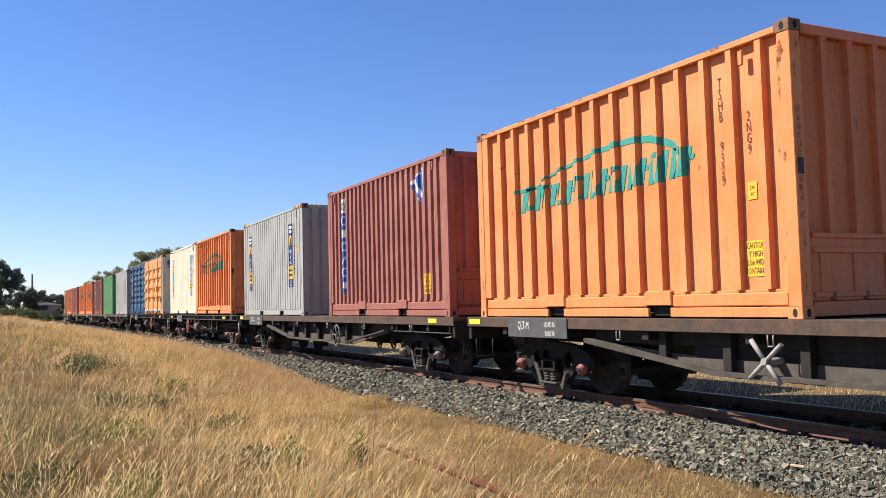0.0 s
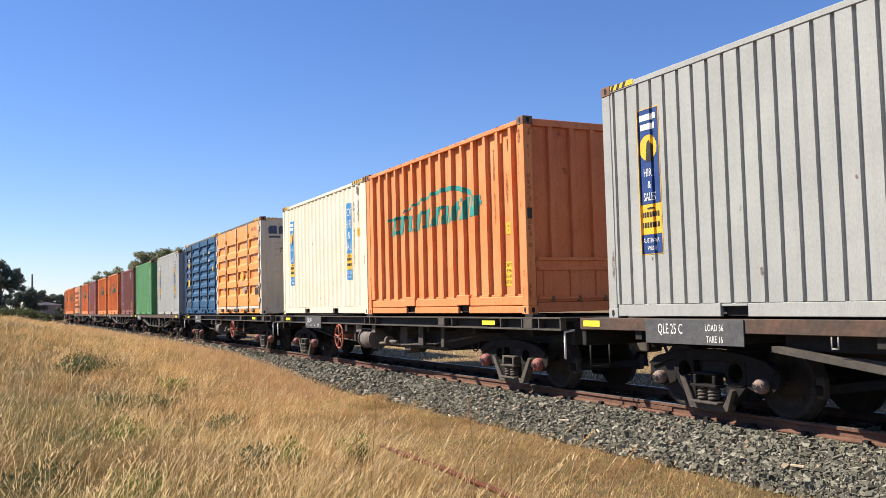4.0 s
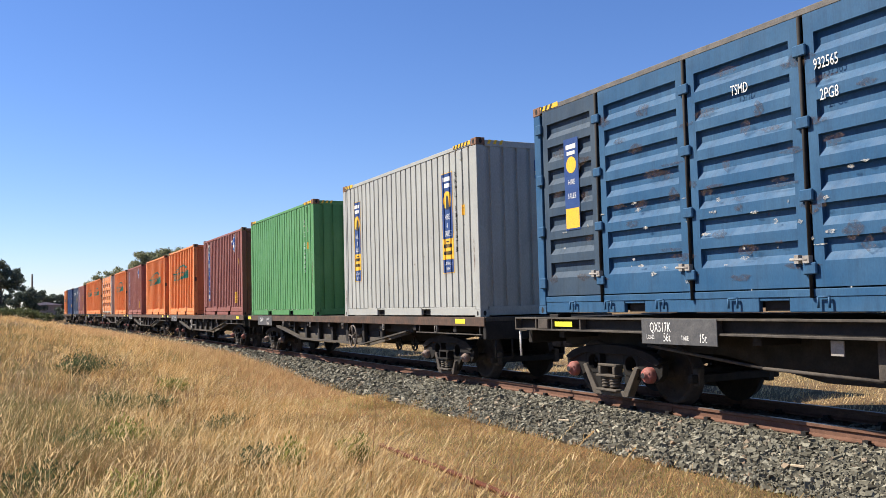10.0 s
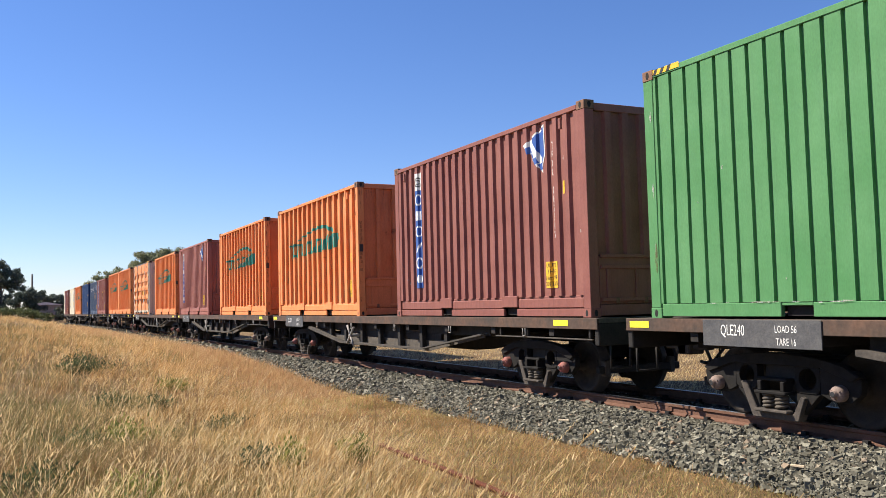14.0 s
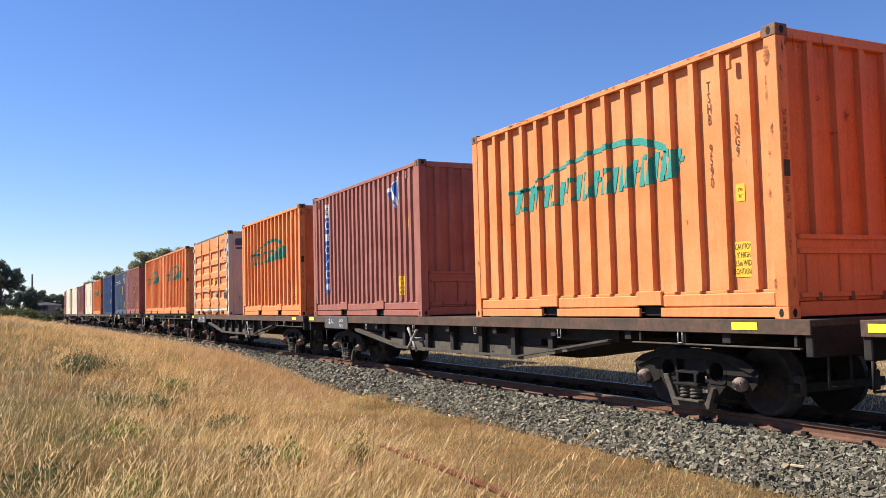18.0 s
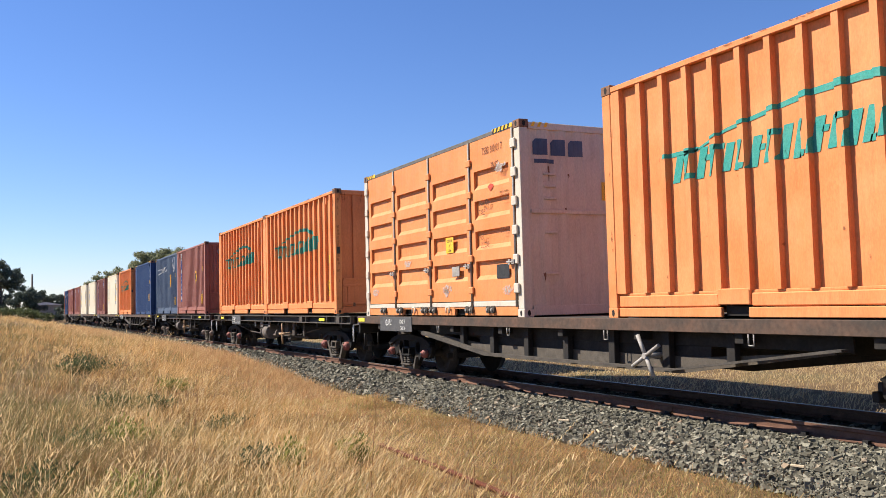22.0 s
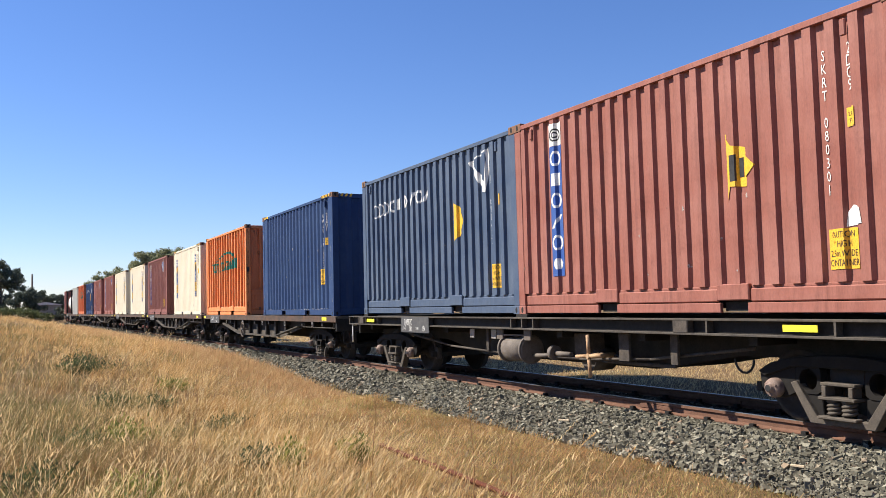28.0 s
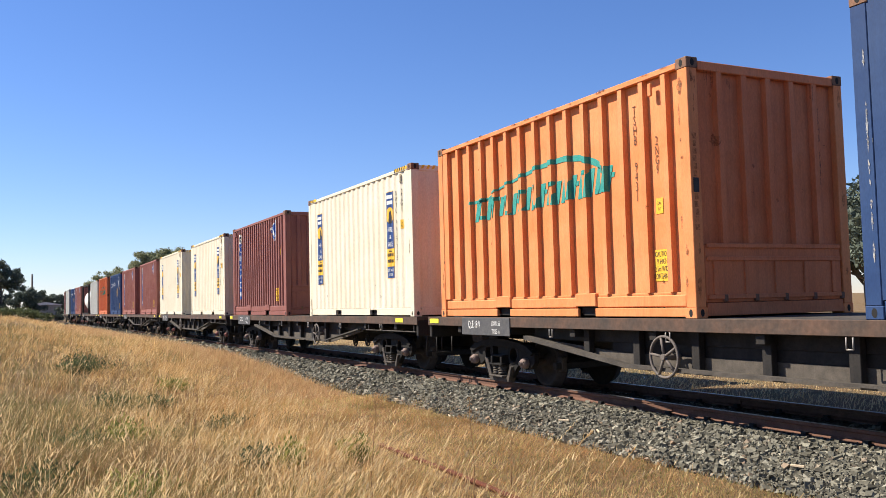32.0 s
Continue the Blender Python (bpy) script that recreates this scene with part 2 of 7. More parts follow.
def add_prism(bm, outline, y0, y1, slot=0):
    """An outline in x, z pushed from y0 to y1."""
    a = [bm.verts.new((x, y0, z)) for x, z in outline]
    b = [bm.verts.new((x, y1, z)) for x, z in outline]
    fs = [bm.faces.new(a), bm.faces.new(b[::-1])]
    n = len(outline)
    for i in range(n):
        j = (i + 1) % n
        fs.append(bm.faces.new((a[j], a[i], b[i], b[j])))
    for f in fs:
        f.material_index = slot
    return fs

# ---- containers ----
LEN, WID = 6.155, 2.44
HX, HY = LEN / 2, WID / 2
PROFILES = {  # pitch, outer flat, slope, depth
    "rib": (0.358, 0.076, 0.008, 0.066),
    "iso": (0.2864, 0.074, 0.066, 0.022),
    "deep": (0.2864, 0.080, 0.055, 0.040),
    "groove": (0.2258, 0.176, 0.008, 0.030),
    "cron": (0.249, 0.098, 0.026, 0.042),
}
FIRST = {"iso": -2.655, "deep": -2.655, "groove": -2.963, "cron": -2.864}      # where the folds of a long side begin
COUNT = {"iso": 19, "deep": 19, "groove": 26, "cron": 23}
CLEAR = 0.006


def waves(kind, half):
    """Break points (place, depth) of a pressed wall from -half to half."""
    pitch, flat, slope, depth = PROFILES[kind]
    if kind == "rib" and half > 2:
        pts = [(-half, 0.0)]
        for i in range(15):
            a = -2.79 + 0.39 * i
            pts += ([(a - flat / 2 - slope, depth), (a - flat / 2, 0.0)] if i else []) + [(a + flat / 2, 0.0), (a + flat / 2 + slope, depth)]
        return pts + [(half, depth)]
    if half > 2:
        s, n = FIRST[kind], COUNT[kind]
    else:
        n = int(2 * half / pitch)
        s, pitch = -half, 2 * half / n
    inner = pitch - flat - 2 * slope
    pts = [(-half, 0.0)]
    for i in range(n):
        a = s + flat / 2
        pts += [(a, 0.0), (a + slope, depth), (a + slope + inner, depth), (a + 2 * slope + inner, 0.0)]
        s += pitch
    pts.append((half, 0.0))
    return pts


def depth_at(pts, s):
    if s <= pts[0][0] or s >= pts[-1][0]:
        return 0.0
    for (a, p), (b, q) in zip(pts, pts[1:]):
        if a <= s <= b:
            return p + (q - p) * (s - a) / max(b - a, 1e-6)
    return 0.0


def wave_wall(kind, half, z0, z1, seed, dents=0.005):
    """A pressed steel wall in x, z that faces -y, 0 at its outer plane, with a flat back and slight dents."""
    pts = waves(kind, half)
    bm = bmesh.new()
    rows = 9
    grid = []
    for j in range(rows + 1):
        z = z0 + (z1 - z0) * j / rows
        line = []
        for s, d in pts:
            edge = min(1.0, (z - z0) * 4, (z1 - z) * 4)
            push = dents * edge * noise.noise((s * 1.3 + seed * 7.1, z * 1.7, seed * 3.3))
            line.append(bm.verts.new((s, d + push, z)))
        grid.append(line)
    for j in range(rows):
        for i in range(len(pts) - 1):
            bm.faces.new((grid[j][i], grid[j][i + 1], grid[j + 1][i + 1], grid[j + 1][i]))
    back = [bm.verts.new(p) for p in ((-half, 0.082, z0), (half, 0.082, z0), (half, 0.082, z1), (-half, 0.082, z1))]
    bm.faces.new(back[::-1])
    bm.faces.new([v for v in grid[0]][::-1] + [back[0], back[1]])
    bm.faces.new([v for v in grid[rows]] + [back[2], back[3]])
    bm.faces.new([grid[j][0] for j in range(rows + 1)] + [back[3], back[0]])
    bm.faces.new([grid[j][-1] for j in range(rows, -1, -1)] + [back[1], back[2]])
    return bm


def casting_mesh(mat=None):
    """A corner casting; flat dark ovals on sides and end paint its shaded openings."""
    mat = mat or CASTING
    key = "casting " + mat.name
    if key not in MESHES:
        bm = bmesh.new()
        add_box(bm, -0.089, 0.089, -0.081, 0.081, -0.059, 0.059)
        bmesh.ops.bevel(bm, geom=bm.edges[:], offset=0.006, segments=1, affect="EDGES")
        ring = [(0.028 * math.cos(a), 0.042 * math.sin(a)) for a in (i * math.tau / 12 for i in range(12))]
        for side in (-1, 1):
            f = bm.faces.new([bm.verts.new((x, side * 0.0822, z)) for x, z in ring])
            f.material_index = 1
            f = bm.faces.new([bm.verts.new((side * 0.0902, x, z)) for x, z in ring])
            f.material_index = 1
        MESHES[key] = mesh_from(bm, "corner_casting", (mat, DARK))
    return MESHES[key]


TEXTS = {}


def letters(body, size, narrow=0.62, line=0.95, stacked=False, bold=0.0):
    """The outlines of a word, centred, as plain (verts, faces) in x, z."""
    key = (body, size, narrow, line, stacked, bold)
    if key not in TEXTS:
        cu = bpy.data.curves.new("lettering", "FONT")
        cu.body = "\n".join(body) if stacked else body
        cu.size, cu.resolution_u, cu.align_x, cu.align_y, cu.space_line = size, 2, "CENTER", "CENTER", line
        cu.offset = bold
        ob = bpy.data.objects.new("lettering", cu)
        me = bpy.data.meshes.new_from_object(ob)
        TEXTS[key] = ([(v.co.x * narrow, v.co.y) for v in me.vertices], [tuple(p.vertices) for p in me.polygons])
        bpy.data.objects.remove(ob)
        bpy.data.curves.remove(cu)
        bpy.data.meshes.remove(me)
    return TEXTS[key]


def flat_mesh(shapes, words=()):
    """A flat bmesh in x, z from outlines, and from (words, x, z)."""
    bm = bmesh.new()
    for outline in shapes:
        bm.faces.new([bm.verts.new((x, 0, z)) for x, z in outline])
    for (verts, faces), cx, cz in words:
        vs = [bm.verts.new((x + cx, 0, z + cz)) for x, z in verts]
        for f in faces:
            try:
                bm.faces.new([vs[i] for i in f])
            except ValueError:
                pass
    return bm


def mark(name, bm, mat, parent, pts=None, end=False, lift=CLEAR, label="", kind=""):
    """Lays a flat mark on a pressed wall: cut at each fold, pushed to its depth."""
    lo, hi = min(v.co.x for v in bm.verts), max(v.co.x for v in bm.verts)
    for s, d in pts or ():
        if lo < s < hi:
            bmesh.ops.bisect_plane(bm, geom=bm.verts[:] + bm.edges[:] + bm.faces[:], plane_co=(s, 0, 0), plane_no=(1, 0, 0))
    for v in bm.verts:
        s, z = v.co.x, v.co.z
        d = depth_at(pts, s) if pts else 0.0
        v.co = (HX - 0.012 - d + lift, s, z) if end else (s, -HY + 0.012 + d - lift, z)
    bm.normal_update()
    want = Vector((1, 0, 0)) if end else Vector((0, -1, 0))
    bad = [f for f in bm.faces if f.normal.dot(want) < 0]
    if bad:
        bmesh.ops.reverse_faces(bm, faces=bad)
    return part(name, bm, mat, parent, label, kind)


def words_on(name, bm, mat, parent, pts=None, end=False, lift=CLEAR, label=""):
    """Small lettering, too fine to pick apart."""
    return mark(name, bm, mat, parent, pts, end, lift, label, "stuff")


def rect(x0, x1, z0, z1):
    return [(x0, z0), (x1, z0), (x1, z1), (x0, z1)]


def ring_shapes(cx, cz, rx, rz, w, a0=0.0, a1=math.tau, n=14):
    """A ring or an arc as quads."""
    out = []
    for i in range(n):
        a, b = a0 + (a1 - a0) * i / n, a0 + (a1 - a0) * (i + 1) / n
        out.append([(cx + rx * math.cos(a), cz + rz * math.sin(a)), (cx + rx * math.cos(b), cz + rz * math.sin(b)),
                    (cx + (rx - w) * math.cos(b), cz + (rz - w) * math.sin(b)), (cx + (rx - w) * math.cos(a), cz + (rz - w) * math.sin(a))])
    return out


def disc(cx, cz, r, n=20):
    return [(cx + r * math.cos(i * math.tau / n), cz + r * math.sin(i * math.tau / n)) for i in range(n)]


def hook(parent, x, z, mat):
    box("lashing_hook", x - 0.03, x + 0.03, -HY - 0.012, -HY + 0.02, z - 0.09, z + 0.06, mat, parent, 0.008)


def shell(root, h, mat, kind, skirt, post_mat=None, end_kind=None, seed=0, roof_mat=None, open_sides=False, end_paint=None):
    """The frame, walls, roof and floor that all the containers have. Returns the side's and the end's folds."""
    post_mat = post_mat or mat
    edge = roof_mat or mat
    side_half, end_half = HX - 0.165, HY - 0.10
    base = 0.29 if skirt else 0.165
    pts, end_pts = waves(kind, side_half), waves(end_kind or kind, end_half)
    for sx in (-1, 1):
        for sy in (-1, 1):
            for z in (0.059, h - 0.059):
                piece("corner_casting", casting_mesh(post_mat if z < 1 else CASTING), root, (sx * (HX - 0.089), sy * (HY - 0.081), z))
            x, y = sx * (HX - 0.083), sy * (HY - 0.075)
            box("corner_post", x - 0.079, x + 0.079, y - 0.071, y + 0.071, 0.118, h - 0.118, post_mat, root)
    for sy in (-1, 1):
        y = sy * (HY - 0.035)
        box("top_rail", -HX + 0.178, HX - 0.178, y - 0.033, y + 0.033, h - 0.10, h - 0.034, edge, root)
    for sx in (-1, 1):
        x = sx * (HX - 0.04)
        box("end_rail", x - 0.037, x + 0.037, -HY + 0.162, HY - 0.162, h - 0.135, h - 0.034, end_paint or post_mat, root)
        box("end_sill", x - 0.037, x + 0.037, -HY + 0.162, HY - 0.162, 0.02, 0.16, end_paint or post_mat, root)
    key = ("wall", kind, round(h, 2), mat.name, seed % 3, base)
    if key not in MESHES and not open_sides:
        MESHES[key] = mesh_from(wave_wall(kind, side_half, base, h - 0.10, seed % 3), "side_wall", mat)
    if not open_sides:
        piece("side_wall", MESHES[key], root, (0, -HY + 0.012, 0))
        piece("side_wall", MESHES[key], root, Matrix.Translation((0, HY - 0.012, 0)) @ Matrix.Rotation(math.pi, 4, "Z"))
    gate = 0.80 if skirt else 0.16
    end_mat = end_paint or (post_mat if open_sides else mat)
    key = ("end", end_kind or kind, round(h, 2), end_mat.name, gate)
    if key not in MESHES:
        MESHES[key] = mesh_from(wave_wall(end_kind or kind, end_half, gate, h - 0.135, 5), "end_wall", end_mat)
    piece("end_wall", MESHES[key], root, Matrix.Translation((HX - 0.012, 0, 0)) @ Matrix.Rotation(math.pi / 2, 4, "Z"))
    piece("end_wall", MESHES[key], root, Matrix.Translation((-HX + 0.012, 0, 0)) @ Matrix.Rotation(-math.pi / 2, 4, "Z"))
    box("roof", -HX + 0.098, HX - 0.098, -HY + 0.068, HY - 0.068, h - 0.075, h - 0.046, edge, root, 0.004)
    box("container_floor", -HX + 0.08, HX - 0.08, -HY + 0.075, HY - 0.075, 0.135, 0.165, BLACK_STEEL, root, 0.0)
    for sy in (-1, 1):
        y0, y1 = sorted((sy * (HY - 0.012), sy * (HY - 0.066)))
        for a, b in ((-HX + 0.178, -1.215), (-0.845, 0.875), (1.245, HX - 0.178)):
            if not skirt:
                box("bottom_rail", a, b, y0, y1, 0.022, 0.16, mat, root)
            else:
                box("bottom_rail", a, b, y0 + 0.01 * (sy < 0), y1 - 0.01 * (sy > 0), 0.015, 0.118, mat, root)
        # solid black block in each fork pocket stands for the shade inside
        for x in (-1.03, 1.06) if sy < 0 else ():
            box("pocket_shade_block", x - 0.18, x + 0.18, -HY + 0.09, HY - 0.09, 0.03, 0.13, BLACK_STEEL, root, 0.0)
        for x in (-1.03, 1.06):
            box("fork_pocket", x - 0.18, x + 0.18, y0 + 0.006, y1 - 0.006, 0.142 if skirt else 0.128, 0.16, mat, root)
        if skirt:
            for a, b in ((-HX + 0.18, -1.254), (-0.806, 0.836), (1.284, HX - 0.18)):
                box("skirt_plate", a, b, y0 + 0.014 * (sy < 0), y1 - 0.014 * (sy > 0), 0.126, 0.262, mat, root, 0.012)
                box("skirt_ledge", a, b, y0 + 0.034 * (sy < 0), y1 - 0.034 * (sy > 0), 0.262, 0.29, mat, root, 0.004)
            for x in (-1.03, 1.06):
                box("pocket_plate", x - 0.22, x + 0.22, y0 - 0.004 * (sy < 0), y1 + 0.004 * (sy > 0), 0.142, 0.31, mat, root, 0.01)
    if skirt:
        for sx in (-1, 1):
            x0, x1 = sorted((sx * (HX - 0.02), sx * (HX - 0.075)))
            box("end_gate", x0, x1, -HY + 0.16, HY - 0.16, 0.165, 0.79, end_mat, root, 0.008)
            for z in (0.2, 0.62, 0.76):
                a, b = sorted((sx * (HX - 0.024), sx * (HX + 0.004)))
                box("gate_bar", a, b, -HY + 0.18, HY - 0.18, z, z + 0.05, end_mat, root)
            for i in range(5):
                y = -0.92 + i * 0.46
                a, b = sorted((sx * (HX - 0.024), sx * (HX + 0.0)))
                box("gate_rib", a, b, y - 0.03, y + 0.03, 0.25, 0.62, end_mat, root)
                box("gate_hinge", a, b + 0.006, y + 0.1, y + 0.16, 0.17, 0.25, CASTING, root)
    return pts, end_pts


def caution(root, pts, x, z, lines=("CAUTION", "9'6\"", "HIGH", "CONTAINER"), w=0.30, h=0.34, end=False):
    mark("caution_label", flat_mesh([rect(x - w / 2, x + w / 2, z - h / 2, z + h / 2)]), LABEL_YELLOW, root, pts, end, label="yellow caution label")
    step = h / (len(lines) + 0.3)
    words = [(letters(s, step * 1.0, 0.72 if len(s) < 6 else 0.62), x, z + h / 2 - step * (i + 0.65)) for i, s in enumerate(lines)]
    words_on("caution_words", flat_mesh([], words), BLACK, root, pts, end, CLEAR + 0.002)


def codes(root, pts, owner, number, kind_code, x, z_top, mat, size=0.15, check=True, high=True):
    """Owner code, serial number and type code, one character under another."""
    body = owner + " " + number
    n = len(body)
    step = 1.35 / n
    words_on("serial_letters", flat_mesh([], [(letters(ch, step * 1.12, 0.62), x, z_top - step * (i + 0.5)) for i, ch in enumerate(body) if ch != " "]), mat, root, pts)
    words_on("type_code", flat_mesh([], [(letters(ch, 0.15, 0.6), x + 0.27, z_top - 0.11 * (i + 0.5)) for i, ch in enumerate(kind_code)]), mat, root, pts)
    if high:
        mark("height_plate", flat_mesh([rect(x + 0.22, x + 0.32, z_top - 0.75, z_top - 0.58)]), LABEL_YELLOW, root, pts, label="small yellow height plate")
        words_on("height_words", flat_mesh([], [(letters("2.9m", 0.055, 0.6), x + 0.27, z_top - 0.64), (letters("9'6\"", 0.055, 0.6), x + 0.27, z_top - 0.70)]), BLACK, root, pts, False, CLEAR + 0.002)


def end_codes(root, pts, body, x, z_top, mat, step=0.105):
    words_on("end_serial", flat_mesh([], [(letters(ch, step * 1.15, 0.62), x, z_top - step * (i + 0.5)) for i, ch in enumerate(body) if ch != " "]), mat, root, pts, True)


def stripes(root, h):
    """Black and yellow hazard tape on the top rails by the castings."""
    for x0, x1 in ((HX - 0.78, HX - 0.19), (-HX + 0.19, -HX + 0.62)):
        bm, bk = bmesh.new(), []
        mark("hazard_tape", flat_mesh([rect(x0, x1, h - 0.08, h - 0.018)]), LABEL_YELLOW, root, None, lift=0.015, label="hazard tape")
        n = int((x1 - x0) / 0.11)
        for i in range(n):
            a = x0 + i * 0.11
            bk.append([(a, h - 0.08), (a + 0.05, h - 0.08), (a + 0.085, h - 0.018), (a + 0.035, h - 0.018)])
        words_on("hazard_bars", flat_mesh(bk), BLACK, root, None, lift=0.0165)
        bm.free()
    for y0, y1 in ((-HY + 0.2, -HY + 0.62), (HY - 0.62, HY - 0.2)):
        bk = []
        for i in range(int((y1 - y0) / 0.11)):
            a = y0 + i * 0.11
            bk.append([(a, h - 0.10), (a + 0.05, h - 0.10), (a + 0.085, h - 0.03), (a + 0.035, h - 0.03)])
        words_on("hazard_bars", flat_mesh(bk), LABEL_YELLOW, root, None, True, 0.014)


def scuffs(root, pts, seed, mat, n=7, zmax=1.2):
    """Bare patches where the paint has been knocked off."""
    r = random.Random(seed)
    shapes = []
    for i in range(n):
        x, z = r.uniform(-2.7, 2.7), r.uniform(0.35, zmax)
        if r.random() < 0.4:
            x = r.choice((-2.95, 2.95)) + r.uniform(-0.05, 0.05)
        a, k = r.uniform(0.008, 0.024), r.uniform(1.0, 2.6)
        shapes.append(blob(r, x, z, a, k * a))
    words_on("scuff", flat_mesh(shapes), mat, root, pts, label="bare scuffs in the paint")


def blob(r, x, z, w, tall, n=13):
    """An uneven patch."""
    return [(x + w * r.uniform(0.45, 1.1) * math.cos(k * math.tau / n), z + tall * r.uniform(0.45, 1.1) * math.sin(k * math.tau / n)) for k in range(n)]


def grime(root, pts, ends, h, seed):
    """Rust and dirt on the posts, along the top rail and on the end."""
    r = random.Random(seed * 13 + 5)
    side = [blob(r, r.choice((-2.95, 2.95)) + r.uniform(-0.05, 0.05), r.uniform(0.3, h - 0.2), r.uniform(0.008, 0.028), r.uniform(0.02, 0.10)) for i in range(9)]
    side += [blob(r, 2.95, h - 0.30, 0.05, 0.13), blob(r, 2.93, h - 0.62, 0.02, 0.14)]
    words_on("post_rust", flat_mesh(side), RUST_FILM, root, None, False, 0.0125, "rust on the corner posts")
    rail = []
    for i in range(26):
        x = r.uniform(-2.8, 2.8)
        rail.append(blob(r, x, h - 0.03 - 0.03 * r.random(), r.uniform(0.02, 0.10), r.uniform(0.006, 0.018)))
    words_on("rail_rust", flat_mesh(rail), RUST_FILM, root, None, False, 0.0152, "rust along the top rail")
    end = [blob(r, r.uniform(-1.0, 1.0), r.uniform(0.9, h - 0.25), r.uniform(0.01, 0.035), r.uniform(0.01, 0.05)) for i in range(7)]
    end += [blob(r, -0.92 + r.uniform(0, 1.8), 1.9 + r.uniform(-0.2, 0.2), 0.06, 0.08)]
    words_on("end_grime", flat_mesh(end), DIRT_FILM, root, ends, True, CLEAR, "dirty scuffs on the end")
    corner = [blob(r, -1.15 + r.uniform(-0.03, 0.03), z, r.uniform(0.012, 0.035), r.uniform(0.05, 0.16)) for z in (2.62, 2.35, 0.75, 0.35)]
    corner += [blob(r, 1.15, z, 0.03, r.uniform(0.05, 0.2)) for z in (2.55, 1.35, 0.5)]
    words_on("corner_grime", flat_mesh(corner), DIRT_FILM, root, None, True, 0.011, "dark dirt on the end posts")


def rust_run(root, x, z, tall, r):
    """An uneven rust stain down a corner post."""
    left, right = [], []
    for i in range(8):
        t = i / 7
        w = 0.028 * math.sin(math.pi * min(1, t * 0.9 + 0.08)) * r.uniform(0.6, 1.25)
        left.append((x - w, z + tall * (t - 0.5)))
        right.append((x + w * r.uniform(0.5, 1.1), z + tall * (t - 0.5)))
    mark("rust_stain", flat_mesh([left + right[::-1]]), RUST_FILM, root, None, lift=0.013, label="rust stain")


def swoosh_logo(root, pts):
    """Teal arc over a row of slanted bars."""
    shapes = []
    arc = [(-1.75, 1.74), (-1.45, 1.84), (-1.1, 1.95), (-0.6, 2.02), (0.0, 2.10), (0.55, 2.12), (1.0, 2.07), (1.3, 1.96), (1.5, 1.84)]
    for (a, p), (b, q) in zip(arc, arc[1:]):
        w0, w1 = 0.010 + 0.04 * (a + 1.75) / 3.3, 0.010 + 0.04 * (b + 1.75) / 3.3
        shapes.append([(a, p - w0), (b, q - w1), (b, q + w1), (a, p + w0)])

    def bar(x, z0, z1, w, lean=0.10):
        shapes.append([(x, z0), (x + w, z0), (x + w + lean, z1), (x + lean, z1)])

    shapes.append([(-2.02, 1.79), (-1.50, 1.80), (-1.50, 1.85), (-2.0, 1.84)])
    x, i = -1.92, 0
    while x < 1.62:
        w = 0.115 - 0.02 * (i % 2)
        low, high = 1.50 + 0.012 * math.sin(i * 1.9) + 0.003 * i, 1.80 + 0.02 * math.sin(i * 0.9) + 0.005 * i
        bar(x, low, high, w, 0.085)
        if i % 4 == 1:
            bar(x + w - 0.02, low, low + 0.06, 0.10, 0.02)
        elif i % 4 == 2:
            bar(x + w + 0.03, high - 0.15, high - 0.09, 0.07, 0.02)
        elif i % 4 == 3:
            bar(x + w + 0.045, high - 0.06, high, 0.09, 0.02)
        x += w + (0.055, 0.10, 0.08, 0.095)[i % 4]
        i += 1
    words_on("painted_arc", flat_mesh(shapes[:8]), TEAL, root, pts, False, CLEAR, "teal painted arc")
    for one in shapes[8:]:
        mark("painted_bar", flat_mesh([one]), TEAL, root, pts, label="teal slanted bar")


def strip_emblem(root, pts, x0=-2.24, x1=-1.90):
    """Upright blue strip with white shapes under a white square."""
    mark("strip", flat_mesh([rect(x0, x1, 0.51, 2.27)]), STRIP_BLUE, root, pts, label="upright royal blue strip")
    mark("strip_top", flat_mesh([rect(x0, x1, 2.274, 2.58)]), WHITE, root, pts, label="white square")
    c = (x0 + x1) / 2
    words_on("strip_swirl", flat_mesh(ring_shapes(c, 2.42, 0.10, 0.09, 0.025) + ring_shapes(c, 2.42, 0.05, 0.045, 0.02)), BLACK, root, pts, False, CLEAR + 0.002)
    for i in range(6):
        z = 2.10 - i * 0.285
        if i in (0, 2, 4):
            sh = ring_shapes(c, z, 0.095, 0.105, 0.034)
        elif i == 1:
            sh = [rect(c - 0.08, c + 0.07, z - 0.085, z + 0.085)]
        elif i == 3:
            sh = [[(c - 0.095, z - 0.09), (c - 0.045, z - 0.09), (c + 0.095, z + 0.09), (c + 0.045, z + 0.09)]]
        else:
            sh = [disc(c, z, 0.075)]
        mark("strip_shape", flat_mesh(sh), WHITE, root, pts, False, CLEAR + 0.002, "plain white shape")


def diamond_emblem(root, pts, blue=True):
    """Torn blue and white diamond sticker."""
    mark("diamond", flat_mesh([[(1.57, 2.45), (2.12, 2.66), (2.14, 2.24), (2.03, 1.98)]]), WHITE, root, pts, label="torn white diamond sticker")
    mark("diamond_panel", flat_mesh([[(1.78, 2.50), (2.10, 2.63), (2.12, 2.26), (2.07, 2.12)]]), STRIP_BLUE if blue else STREAM_RED, root, pts, False, CLEAR + 0.002)
    sh = [[(1.62 + i * 0.1, 2.40 - i * 0.09), (1.70 + i * 0.1, 2.42 - i * 0.09), (1.74 + i * 0.1, 2.33 - i * 0.09), (1.66 + i * 0.1, 2.31 - i * 0.09)] for i in range(4)]
    words_on("diamond_marks", flat_mesh(sh), STRIP_BLUE, root, pts, False, CLEAR + 0.002)


